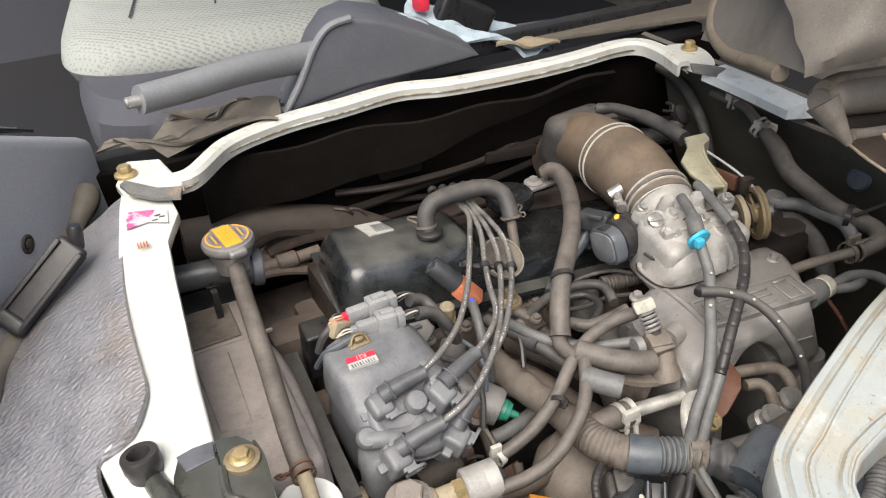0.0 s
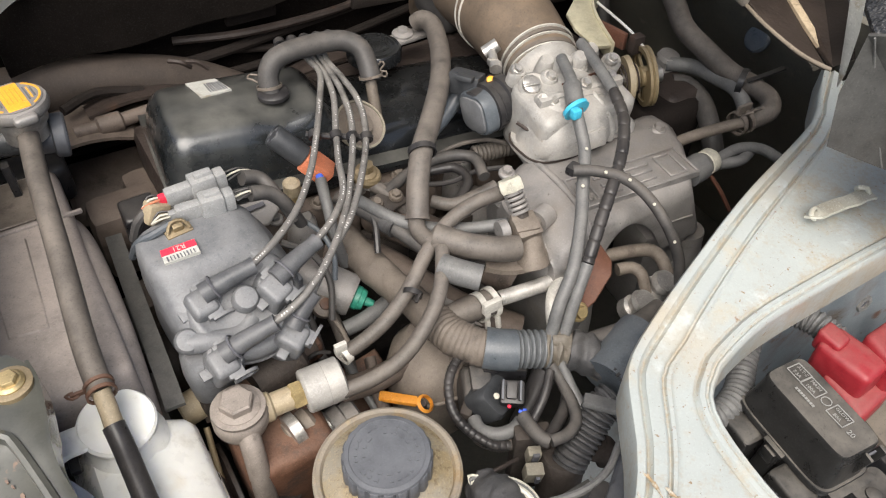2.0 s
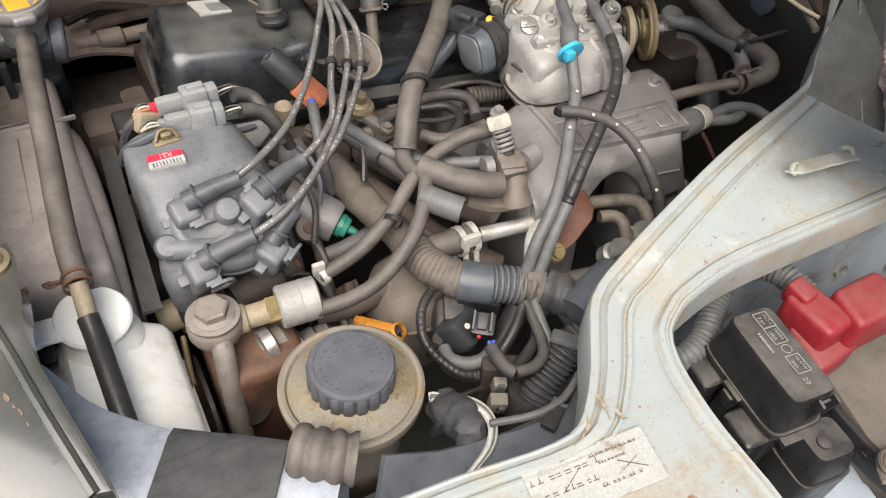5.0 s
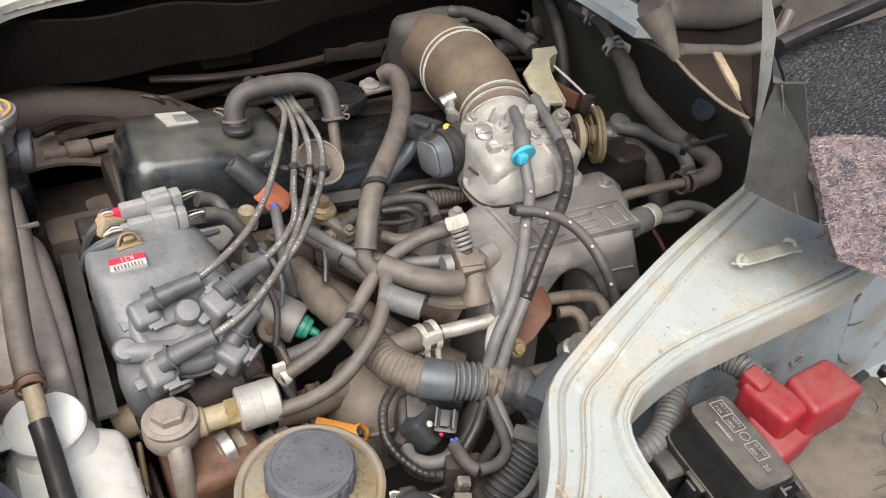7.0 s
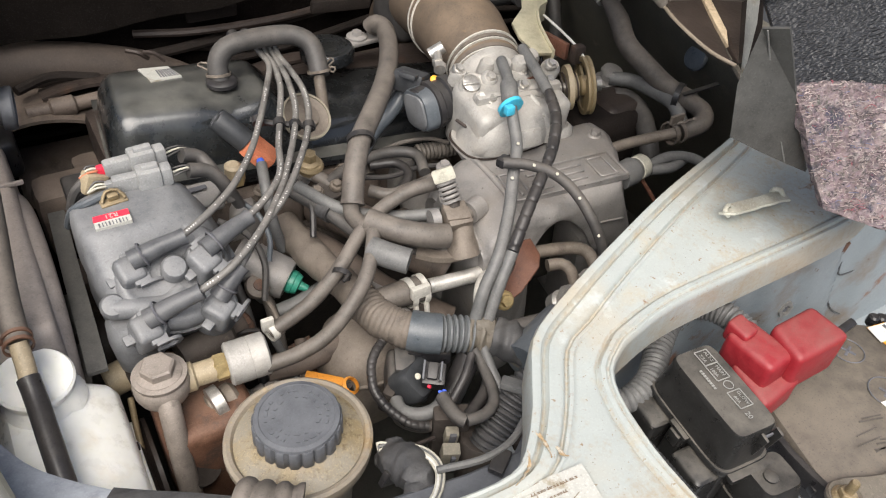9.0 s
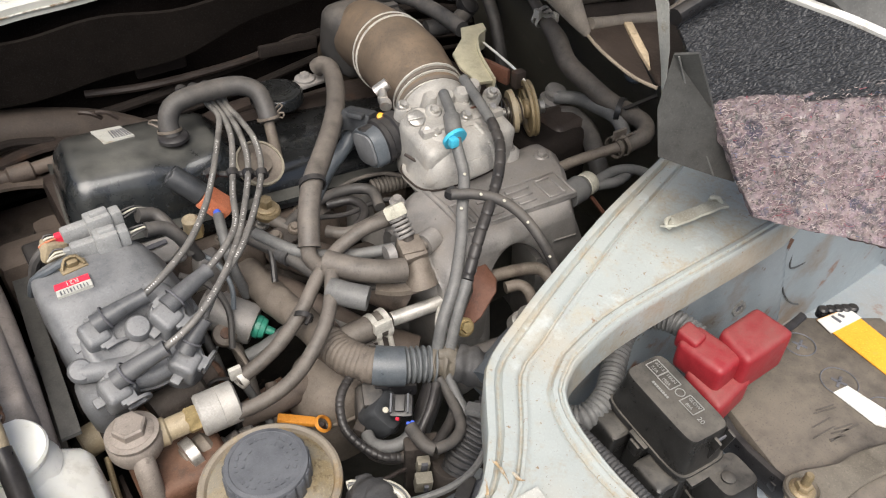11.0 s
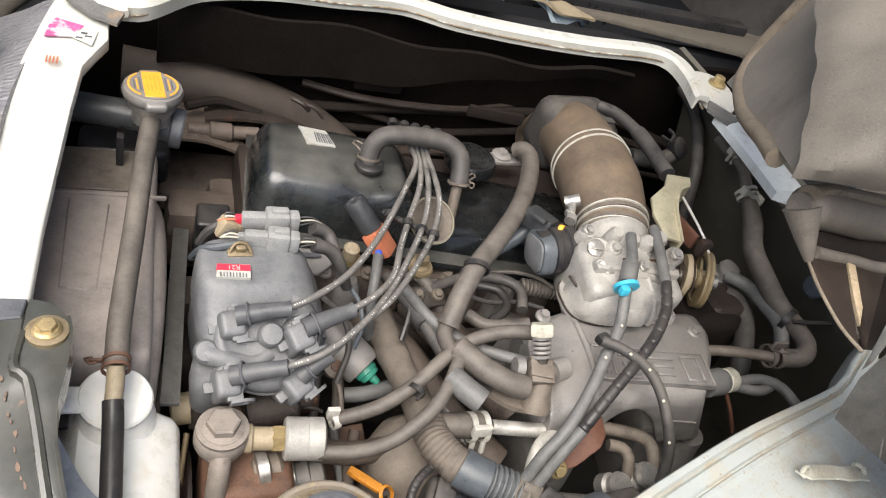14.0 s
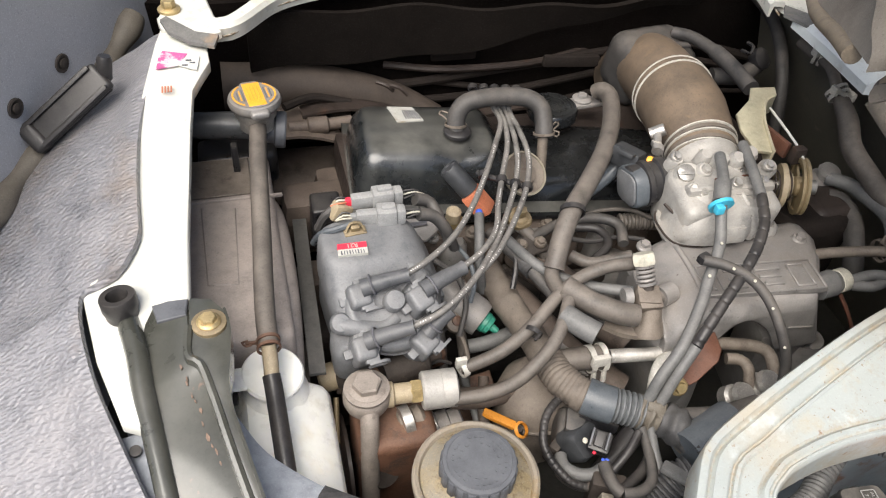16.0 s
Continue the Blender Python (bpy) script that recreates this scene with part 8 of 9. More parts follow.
part("stem", tube([(0.364, 0.506, 0.695), (0.386, 0.504, 0.700), (0.413, 0.508, 0.705), (0.426, 0.509, 0.710)], 0.0085, 12), "rubber_grey", green)
man = thing("lower_manifold", (0.42, 0.47, 0.62), "dusty cast lower intake manifold", "manifold")
part("casting", stacked([(0.425, 0.428, 0.600, 0.040, 0.034, 2.4), (0.428, 0.430, 0.640, 0.050, 0.042, 2.4), (0.430, 0.434, 0.672, 0.052, 0.044, 2.5), (0.434, 0.440, 0.694, 0.046, 0.040, 2.5), (0.438, 0.446, 0.706, 0.030, 0.028, 2.4)]), "dusty_brown", man, "rounded dusty end of the manifold")
part("casting_seam", tube([(0.382, 0.412, 0.668), (0.402, 0.394, 0.672), (0.432, 0.388, 0.674), (0.462, 0.396, 0.674), (0.480, 0.416, 0.672)], 0.0022, 8), "dusty_brown", man)
part("casting", box((0.15, 0.05, 0.10), pose(0.41, 0.60, 0.66), 0.02, 3), "block", man)
part("runner", tube([(0.40, 0.60, 0.71), (0.43, 0.54, 0.72), (0.47, 0.47, 0.70), (0.52, 0.42, 0.68)], 0.022, 16, 0.01), "engine_brown", man)
part("runner", tube([(0.46, 0.62, 0.72), (0.48, 0.56, 0.735), (0.51, 0.50, 0.735), (0.54, 0.46, 0.72)], 0.022, 16, 0.01), "engine_brown", man)
part("web_plate", plate([(0.452, 0.470, 0.735), (0.462, 0.452, 0.735), (0.474, 0.418, 0.725), (0.456, 0.432, 0.725)], (0, 0.002, -0.004), 0.001), "alu", man, "thin cast web")
part("lower_pipe", tube([(0.327, 0.444, 0.690), (0.360, 0.438, 0.690), (0.396, 0.441, 0.690), (0.428, 0.447, 0.690)], 0.0125, 16), "engine_brown", man, "dusty pipe stub")

# ---- rear corner hoses ----
rear = thing("heater_pipe", (0.890, 0.578, 0.820), "dusty brown hose along the rear bay wall with zinc clamps", "hose")
part("hose", tube([(0.900, 0.776, 0.900), (0.902, 0.749, 0.900), (0.910, 0.719, 0.895), (0.901, 0.678, 0.882), (0.896, 0.639, 0.865), (0.887, 0.607, 0.848), (0.889, 0.570, 0.836), (0.891, 0.528, 0.826), (0.893, 0.486, 0.826), (0.889, 0.464, 0.826), (0.872, 0.449, 0.824), (0.848, 0.453, 0.818)], lambda u, s: 0.0074 + 0.0056 * min(1, max(0, (u - 0.22) * 6)) - 0.002 * (u > 0.8), 16), "rubber_tan", rear)
for p, w in (((0.899, 0.681, 0.884), (0.1, -0.9, -0.4)), ((0.907, 0.747, 0.900), (0.6, -0.7, -0.1))):
    part("clamp", joined(ring_clamp(p, w, 0.0128, 0.004, 0.002), ring_clamp(vec(*p) + vec(*w) * 0.008, w, 0.0128, 0.004, 0.002), box((0.032, 0.008, 0.006), Matrix.Translation(vec(*p) + vec(*w) * 0.003 + vec(-0.003, -0.012, 0.006)) @ pose(0, 0, 0, 0, 25, 0), 0.002), box((0.006, 0.012, 0.012), Matrix.Translation(vec(*p) + vec(*w) * 0.003 + vec(-0.019, -0.012, 0.012)), 0.002), box((0.006, 0.012, 0.012), Matrix.Translation(vec(*p) + vec(*w) * 0.003 + vec(0.013, -0.012, 0.0)), 0.002)), "pale", rear, "pale spring clamp")
part("pipe", tube([(0.752, 0.482, 0.797), (0.782, 0.475, 0.805), (0.818, 0.466, 0.810), (0.844, 0.453, 0.818)], 0.0064, 14), "dusty_brown", rear, "dusty steel pipe")
part("clamp", joined(ring_clamp((0.834, 0.458, 0.816), (1, 0, 0.1), 0.0125, 0.005), ring_clamp((0.842, 0.455, 0.818), (1, 0, 0.1), 0.0125, 0.005), box((0.020, 0.004, 0.011), Matrix.Translation((0.838, 0.458, 0.834)), 0.001), tube([(0.829, 0.452, 0.832), (0.826, 0.446, 0.838), (0.832, 0.442, 0.841)], 0.0016, 6), tube([(0.846, 0.452, 0.832), (0.850, 0.446, 0.838), (0.846, 0.442, 0.842)], 0.0016, 6)), "dusty_brown", rear, "spring clamp with bent ears")
part("zip_tie", ring_clamp((0.887, 0.504, 0.827), (0.4, -0.8, 0), 0.0145, 0.007, 0.0018), "black_plastic", rear, "black cable tie")
tie_end = vec(*(0.919, 0.478, 0.850))
part("tie_tail", swept([vec(*(0.877, 0.491, 0.838)), vec(*(0.898, 0.484, 0.844)), tie_end], [(-0.003, 0), (-0.003, 0.0016), (0.003, 0.0016), (0.003, 0)], 0.01), "black_plastic", rear)
br = thing("coolant_hose", (0.885, 0.567, 0.800), "grey coolant hose from the throttle linkage", "hose", "rear hoses")
part("hose", tube([(0.862, 0.599, 0.808), (0.883, 0.578, 0.810), (0.884, 0.540, 0.815), (0.881, 0.502, 0.818), (0.877, 0.476, 0.800)], 0.009, 12), "rubber_grey", br)
part("union", turned([(0.016, -0.014), (0.018, -0.010), (0.018, 0.0), (0.012, 0.003), (0.012, 0.010), (0.015, 0.012), (0.013, 0.018)], aim((0.868, 0.606, 0.800), (0.1, -0.2, 1)), 20), "alu", br, "dusty banjo union")
br2 = thing("coolant_hose", (0.876, 0.556, 0.770), "dusty black hose curving behind the plenum", "hose", "rear hoses")
part("hose", tube([(0.859, 0.580, 0.790), (0.873, 0.568, 0.790), (0.870, 0.536, 0.785), (0.852, 0.498, 0.770), (0.848, 0.477, 0.740)], 0.0125, 14), "rubber", br2)
br3 = thing("vacuum_pipe", (0.813, 0.429, 0.800), "grey twin vacuum pipes at the plenum end", "hose", "rear hoses")
part("hose", tube([(0.781, 0.432, 0.803), (0.813, 0.433, 0.805), (0.842, 0.424, 0.800), (0.859, 0.406, 0.790)], 0.0062, 10), "rubber_grey", br3)
part("hose", tube([(0.780, 0.428, 0.800), (0.807, 0.421, 0.800), (0.850, 0.438, 0.790)], 0.0062, 10), "rubber_grey", br3)
part("wire", tube([(0.770, 0.426, 0.790), (0.782, 0.415, 0.770), (0.800, 0.408, 0.740)], 0.0024, 8), "copper", br3, "faded red wire")
th = thing("thermostat_body", (0.85, 0.60, 0.70), "dusty cast housing behind the throttle linkage", "housing")
part("casting", box((0.10, 0.11, 0.12), pose(0.82, 0.58, 0.735), 0.02, 3), "near_black", th)
part("casting", box((0.06, 0.06, 0.05), pose(0.85, 0.57, 0.775), 0.014, 3), "iron", th)
harn = thing("throttle_harness", (0.785, 0.823, 0.870), "dusty taped harness behind the intake elbow", "wiring")
part("loom", tube([(0.752, 0.860, 0.880), (0.768, 0.838, 0.884), (0.779, 0.797, 0.886), (0.783, 0.755, 0.886), (0.783, 0.702, 0.884)], lambda u, s: 0.0085 + 0.0022 * (u > 0.45), 14), "rubber", harn)
part("clip", tube([(0.829, 0.800, 0.880), (0.830, 0.782, 0.885), (0.838, 0.791, 0.890), (0.836, 0.803, 0.890)], 0.0025, 8), "black_plastic", harn)
part("pipe", tube([(0.784, 0.788, 0.850), (0.828, 0.783, 0.850), (0.879, 0.809, 0.855)], 0.012, 12), "rubber", harn)
part("union", turned([(0.014, 0), (0.016, 0.006), (0.016, 0.014), (0.010, 0.018)], aim((0.858, 0.802, 0.860), (0.3, -0.6, 0.6)), 16), "black_plastic", harn)
cable = thing("rubber_cable", (0.90, 0.80, 0.82), "thick brown rubber cable hanging from the far flange", "cable")
part("cable", tube([(0.897, 0.975, 0.900), (0.929, 0.932, 0.890), (0.935, 0.873, 0.870), (0.918, 0.809, 0.840), (0.912, 0.779, 0.800), (0.910, 0.760, 0.750)], 0.0095, 12), "rubber", cable)
grom = thing("rubber_grommet", (1.025, 0.596, 0.800), "round dark blue-black grommet in the bay wall", "grommet")
part("grommet", turned([(0.021, -0.004), (0.021, 0.001), (0.018, 0.004), (0.006, 0.005)], aim((0.954, 0.548, 0.843), (-0.91, 0, 0.41)) @ Matrix.Scale(0.8, 4), 28), "slate", grom)

# ---- battery bay ----
def battery_wall(u, v):
    """The pressed inner panel: a recess, a leaning rib and a deep fold before the rear panel."""
    x, z = 0.585 + 0.75 * u, 0.50 + 0.345 * v
    k = x + 0.36 * (z - 0.69)
    y = 0.263 - 0.007 * ease((k - 0.806) / 0.016) - 0.006 * ease((k - 0.868) / 0.014) + 0.036 * ease((k - 0.926) / 0.022) - 0.006 * ease((k - 1.02) / 0.03)
    return vec(x, y + 0.0012 * math.sin(21 * x + 9 * z), z)


solo("wall_battery", sheet(150, 20, battery_wall, 0.006), "blue_white_shaded", "pale blue-white body panel behind the battery", "wall", kind="structure")
solo("tray_floor", box((0.8, 0.45, 0.02), pose(0.90, 0.12, 0.52), 0), "blue_white_shaded", "pale painted floor of the battery bay", "floor", kind="structure")
solo("panel_bead", tube([(0.735, 0.2625, 0.760), (0.775, 0.2620, 0.737), (0.806, 0.2600, 0.722), (0.816, 0.2590, 0.733), (0.806, 0.2590, 0.772), (0.797, 0.2590, 0.815)], 0.0024, 8), "blue_white_shaded", "rounded pressed bead in the body panel", "bead", kind="structure")
# dark tubes draw the groove's shade round the pressed recess
solo("groove_shade_line", tube([(0.998, 0.2830, 0.700), (1.004, 0.2800, 0.670), (1.030, 0.2800, 0.660), (1.052, 0.2795, 0.668), (1.058, 0.2795, 0.690), (1.050, 0.2795, 0.740)], 0.0013, 6), "slate_dark", "dark line for the shaded recess groove in the body panel", "seam", kind="structure")
solo("groove_shade_line", tube([(0.992, 0.2840, 0.690), (1.004, 0.2810, 0.640), (1.040, 0.2795, 0.590), (1.090, 0.2795, 0.556), (1.150, 0.2800, 0.545)], 0.0013, 6), "slate_dark", "dark line for the shaded recess groove in the body panel", "seam", kind="structure")
solo("tray_step", plate([(0.642, 0.180, 0.690), (0.712, 0.182, 0.690), (0.680, 0.010, 0.690), (0.616, 0.010, 0.690)], (0, 0, -0.012), 0.003), "blue_tray", "pale blue painted step beside the battery", "step", kind="structure")
nut = thing("weld_nut", (0.836, 0.262, 0.722), "weld nut on the pale body panel with rust round it", "nut")
part("nut", joined(turned([(0.015, -0.004), (0.015, 0.0), (0.013, 0.002)], aim((0.843, 0.2545, 0.713), (-0.1, -1, 0.15)), 20), turned([(0.0105, 0.0), (0.0105, 0.009), (0.0058, 0.009), (0.0058, 0.002)], aim((0.843, 0.2545, 0.713), (-0.1, -1, 0.15)), 6)), "steel", nut)
# dark filling for the shade inside the nut
part("nut_hole", turned([(0.0056, 0.002), (0.0056, 0.0065)], aim((0.843, 0.2545, 0.713), (-0.1, -1, 0.15)), 16), "ink_and_gaps", nut)
rust_rnd = random.Random(3)
for cx, cz, rr, n in ((0.836, 0.760, 0.007, 4), (0.838, 0.688, 0.013, 6), (0.893, 0.772, 0.013, 6)):
    for i in range(n):
        r = rr * rust_rnd.uniform(0.4, 0.9)
        c = vec(cx + rust_rnd.uniform(-1, 1) * rr, 0.2535 if cx < 0.86 else 0.2472, cz + rust_rnd.uniform(-1.4, 1.0) * rr)
        ring = [c + vec(r * math.cos(a) * rust_rnd.uniform(0.6, 1.2), -0.0004 * i, r * math.sin(a) * rust_rnd.uniform(0.6, 1.3)) for a in (6.283 * k / 11 for k in range(11))]
        part("rust", plate(smooth_loop(ring, 0.004), (0, 0.005, 0)), "rusty", nut, "rust stain")

bat = thing("car_battery", (0.79, 0.06, 0.53), "dusty brown-grey car battery with a yellow and white label", "battery")
b_origin = vec(*(0.714, 0.175, 0.728))
far_l, near_r = vec(*(0.877, 0.194, 0.728)), vec(*(0.686, 0.070, 0.728))
part("case", plate([far_l, b_origin, near_r, vec(*(0.727, -0.030, 0.728)), vec(*(0.918, -0.013, 0.728)), vec(*(0.949, 0.145, 0.728))], (0, 0, -0.19), 0.006, 2), "battery", bat)
part("lid_edge", swept([far_l, b_origin, near_r, vec(0.727, -0.030, 0.728)], [(-0.005, -0.024), (-0.005, 0.002), (-0.002, 0.004), (0.003, 0.004), (0.004, 0.002), (0.004, -0.024)], 0.02), "black_plastic", bat, "black rim of the battery lid")
for k in range(4):
    part("rim_tab", box((0.018, 0.006, 0.010), Matrix.Translation(b_origin.lerp(near_r, 0.12 + 0.24 * k) + vec(-0.006, 0.002, -0.010)) @ pose(0, 0, 0, 0, 0, 75), 0.0015), "black_plastic", bat)
part("label", plate([(0.883, 0.181, 0.730), (0.927, 0.173, 0.730), (0.906, 0.025, 0.730), (0.868, 0.027, 0.730)], (0, 0, -0.0012)), "yellow", bat, "yellow label strip")
part("label_white", plate([(0.882, 0.180, 0.731), (0.926, 0.172, 0.731), (0.925, 0.155, 0.731), (0.877, 0.160, 0.731)], (0, 0, -0.0008)), "paper", bat, "white corner of the label")
for i in range(2):
    part("print_bar", box((0.0035, 0.011 - 0.004 * i, 0.0005), Matrix.Translation((0.900 + 0.009 * i, 0.169, 0.7314)) @ pose(0, 0, 0, 0, 0, 20 * i), 0), "ink_and_gaps", bat)
scratch_rnd = random.Random(4)
for i in range(9):
    c = vec(0.760 + 0.030 * scratch_rnd.random(), 0.075 + 0.036 * scratch_rnd.random(), 0.7284)
    part("scratch", box((scratch_rnd.uniform(0.010, 0.030), 0.0014, 0.0006), Matrix.Translation(c) @ pose(0, 0, 0, 0, 0, -12 + scratch_rnd.uniform(-9, 9)), 0), "scrape", bat, "dark scrape in the dust")
part("ring", turned([(0.018, 0), (0.0187, 0.001), (0.018, 0.0016), (0.0173, 0.001)], Matrix.Translation((0.828, 0.117, 0.728)), 32, ring_only=True), "ink_and_gaps", bat)
part("ring", turned([(0.018, 0), (0.0187, 0.001), (0.018, 0.0016), (0.0173, 0.001)], Matrix.Translation((0.832, 0.069, 0.728)), 32, ring_only=True), "ink_and_gaps", bat)
part("ring", turned([(0.016, 0), (0.0167, 0.001), (0.016, 0.0016), (0.0153, 0.001)], Matrix.Translation((0.838, 0.170, 0.728)), 32, ring_only=True), "ink_and_gaps", bat)
for c in ((0.828, 0.117, 0.728), (0.838, 0.170, 0.728), (0.832, 0.069, 0.728)):
    for a in (20, 110):
        part("slot", box((0.016, 0.003, 0.002), Matrix.Translation(c) @ pose(0, 0, 0, 0, 0, a), 0.0006), "ink_and_gaps", bat)
part("white_strip", plate([(0.810, 0.112, 0.730), (0.829, 0.109, 0.730), (0.833, 0.071, 0.730), (0.814, 0.059, 0.730), (0.809, 0.066, 0.730)], (0, 0, -0.001)), "paper", bat, "torn white strip")
for i in range(5):
    part("vent", turned([(0.006, -0.006), (0.006, 0.004), (0.004, 0.006)], Matrix.Translation(Vector((0.901, 0.186, 0.728)).lerp(Vector((0.931, 0.169, 0.728)), i / 4)), 10), "black_plastic", bat)
hold = thing("hold_down", (0.704, 0.063, 0.735), "dusty battery hold-down strap with a bolt", "strap")
part("strap", plate(smooth_loop([(0.681, 0.076, 0.738), (0.698, 0.077, 0.738), (0.734, 0.062, 0.738), (0.775, 0.054, 0.738), (0.806, 0.040, 0.738), (0.783, 0.027, 0.738), (0.742, 0.034, 0.738), (0.698, 0.038, 0.738), (0.662, 0.057, 0.738)], 0.01), (0, 0, -0.006), 0.002), "leather", hold)
part("cup", turned([(0.0150, -0.004), (0.0155, 0.001), (0.0140, 0.003), (0.012, 0.0005), (0.004, 0.0)], Matrix.Translation((0.683, 0.062, 0.740)), 32), "leather", hold)
part("bolt", joined(hex_head((0.683, 0.062, 0.741), (0, 0, 1), 0.013, 0.008, 0.011), turned([(0.004, 0.0), (0.004, 0.016), (0.003, 0.018)], Matrix.Translation((0.683, 0.062, 0.745)), 12)), "old_brass", hold)

red = thing("terminal_cover", (0.72, 0.19, 0.74), "dusty red plastic battery terminal cover", "terminal cover")


def slab(tl, tr, br_, bl_, z, h, bevel=0.0065):
    return plate([vec(*tl), vec(*bl_), vec(*br_), vec(*tr)], (0, 0, -h), bevel, 3)


part("lid", slab((0.701, 0.190, 0.816), (0.756, 0.191, 0.816), (0.760, 0.150, 0.814), (0.695, 0.151, 0.812), 0.81, 0.048), "red", red)
part("lid", slab((0.667, 0.208, 0.806), (0.700, 0.211, 0.808), (0.705, 0.160, 0.808), (0.670, 0.158, 0.806), 0.81, 0.034), "red", red)
part("skirt", slab((0.665, 0.190, 0.784), (0.704, 0.197, 0.784), (0.714, 0.150, 0.782), (0.661, 0.144, 0.778), 0.78, 0.035), "red", red)
part("tab", slab((0.672, 0.214, 0.813), (0.691, 0.216, 0.814), (0.691, 0.193, 0.813), (0.673, 0.191, 0.812), 0.81, 0.022, 0.004), "red", red, "raised red tab")

fb = thing("fuse_box", (0.63, 0.16, 0.62), "dusty black fuse box with printed lid", "fuse box")
f_tl, f_tr, f_br, f_bl = vec(*(0.597, 0.206, 0.814)), vec(*(0.638, 0.201, 0.814)), vec(*(0.629, 0.120, 0.810)), vec(*(0.590, 0.121, 0.810))
F_M = Matrix.Translation((f_tl + f_tr + f_br + f_bl) / 4) @ Matrix.Rotation(radians(-5), 4, "Z") @ Matrix.Rotation(radians(2.8), 4, "X") @ pose(0, 0, -0.0008)
part("lid", stacked([(0, 0, -0.040, 0.0265, 0.0475, 6), (0, 0, -0.034, 0.0260, 0.0470, 6), (0, 0, -0.018, 0.0235, 0.0445, 6), (0, 0, -0.006, 0.0220, 0.0430, 7), (0, 0, -0.0015, 0.0215, 0.0428, 8), (0, 0, 0.0005, 0.0203, 0.0416, 8)], F_M, 56), "fuse", fb)
part("lid_flange", stacked([(0, 0, -0.0455, 0.0285, 0.0500, 6), (0, 0, -0.0440, 0.0290, 0.0505, 6), (0, 0, -0.0405, 0.0290, 0.0505, 6), (0, 0, -0.0390, 0.0280, 0.0495, 6)], F_M, 56), "fuse", fb)
part("case", stacked([(0, 0, -0.150, 0.0235, 0.0450, 6), (0, 0, -0.060, 0.0250, 0.0470, 6), (0, 0, -0.044, 0.0255, 0.0475, 6)], F_M, 48), "fuse", fb)
for dy in (0.028, -0.030):
    pocket = part("pocket", stacked([(-0.0335, dy, -0.150, 0.0125, 0.0170, 7), (-0.0335, dy, -0.053, 0.0130, 0.0175, 7), (-0.0333, dy, -0.0485, 0.0122, 0.0168, 7), (-0.0330, dy, -0.0465, 0.0100, 0.0145, 7)], F_M, 40), "fuse", fb, "fuse pocket on the side of the box")
    part("pocket_edge", box((0.0012, 0.0330, 0.0016), F_M @ pose(-0.0450, dy, -0.0500), 0.0005, 1), "fuse", pocket)
part("clip_hook", joined(box((0.009, 0.017, 0.052), F_M @ pose(-0.0290, -0.001, -0.066, 0, 4, 0), 0.003, 3), box((0.006, 0.012, 0.014), F_M @ pose(-0.0325, -0.001, -0.050), 0.002), box((0.005, 0.021, 0.004), F_M @ pose(-0.0310, -0.001, -0.0405), 0.0015)), "fuse", fb, "snap hook holding the lid")
for x in (0.003, 0.0185):
    part("prong", box((0.0030, 0.0080, 0.026), F_M @ pose(x, -0.0455, -0.016, 9, 0, 0), 0.0012), "fuse", fb)
part("end_ledge", box((0.046, 0.010, 0.006), F_M @ pose(0.002, -0.0520, -0.043), 0.002), "fuse", fb)
part("latch_slot", box((0.011, 0.0016, 0.004), F_M @ pose(0.012, -0.0445, -0.011), 0.0005), "ink_and_gaps", fb)
part("wire_plug", joined(*[box((0.008, 0.0032, 0.012), F_M @ pose(-0.033, 0.0335 + 0.0042 * i, -0.072), 0.001, 1) for i in range(3)]), "fuse", fb, "row of small terminals")
f_along = (f_br - f_tr).normalized()
f_ang = math.atan2(f_along.y, f_along.x)
def print_m(px, dz=0.0008):
    return Matrix.Translation(Vector(px) + vec(0, 0, dz)) @ Matrix.Rotation(f_ang, 4, "Z")


def print_frame(centre, w, h):
    m = print_m(centre)
    return joined(box((w, 0.0008, 0.0006), m @ pose(0, h / 2, 0), 0), box((w, 0.0008, 0.0006), m @ pose(0, -h / 2, 0), 0),
                  box((0.0008, h, 0.0006), m @ pose(w / 2, 0, 0), 0), box((0.0008, h, 0.0006), m @ pose(-w / 2, 0, 0), 0))


def lid_at_uv(u, v):
    p = f_tl.lerp(f_bl, u).lerp(f_tr.lerp(f_br, u), v)
    return p + vec(0, 0, 0.0004)


for u, a, b, w in ((0.14, "ALT-S", "7.5A", 0.0150), (0.32, "MAIN", "100A", 0.0165), (0.66, "GLOW", "80A", 0.0165)):
    c = lid_at_uv(u, 0.62)
    part("print_frame", print_frame(c, w, 0.0125), "white_print", fb)
    lettering("print", a, 0.0042 if len(a) > 4 else 0.0044, print_m(c) @ pose(0, 0.003, 0), "white_print", fb)
    lettering("print", b, 0.0044, print_m(c) @ pose(0, -0.003, 0), "white_print", fb)
part("print_ring", turned([(0.0044, 0), (0.0044, 0.0006), (0.0037, 0.0006), (0.0037, 0)], print_m(lid_at_uv(0.49, 0.62), 0.0006), 24, ring_only=True), "white_print", fb)
lettering("print", "20", 0.0066, print_m(lid_at_uv(0.84, 0.52)), "white_print", fb)
for i in range(8):
    part("print_bar", box((0.0018, 0.0024, 0.0005), print_m(lid_at_uv(0.26 + 0.030 * i, 0.30)), 0), "white_print", fb)
fb2 = thing("relay_cover", (0.662, 0.117, 0.720), "small dusty black relay cover beside the fuse box", "relay box")
R_M = Matrix.Translation((0.624, 0.100, 0.768)) @ Matrix.Rotation(radians(-6), 4, "Z")
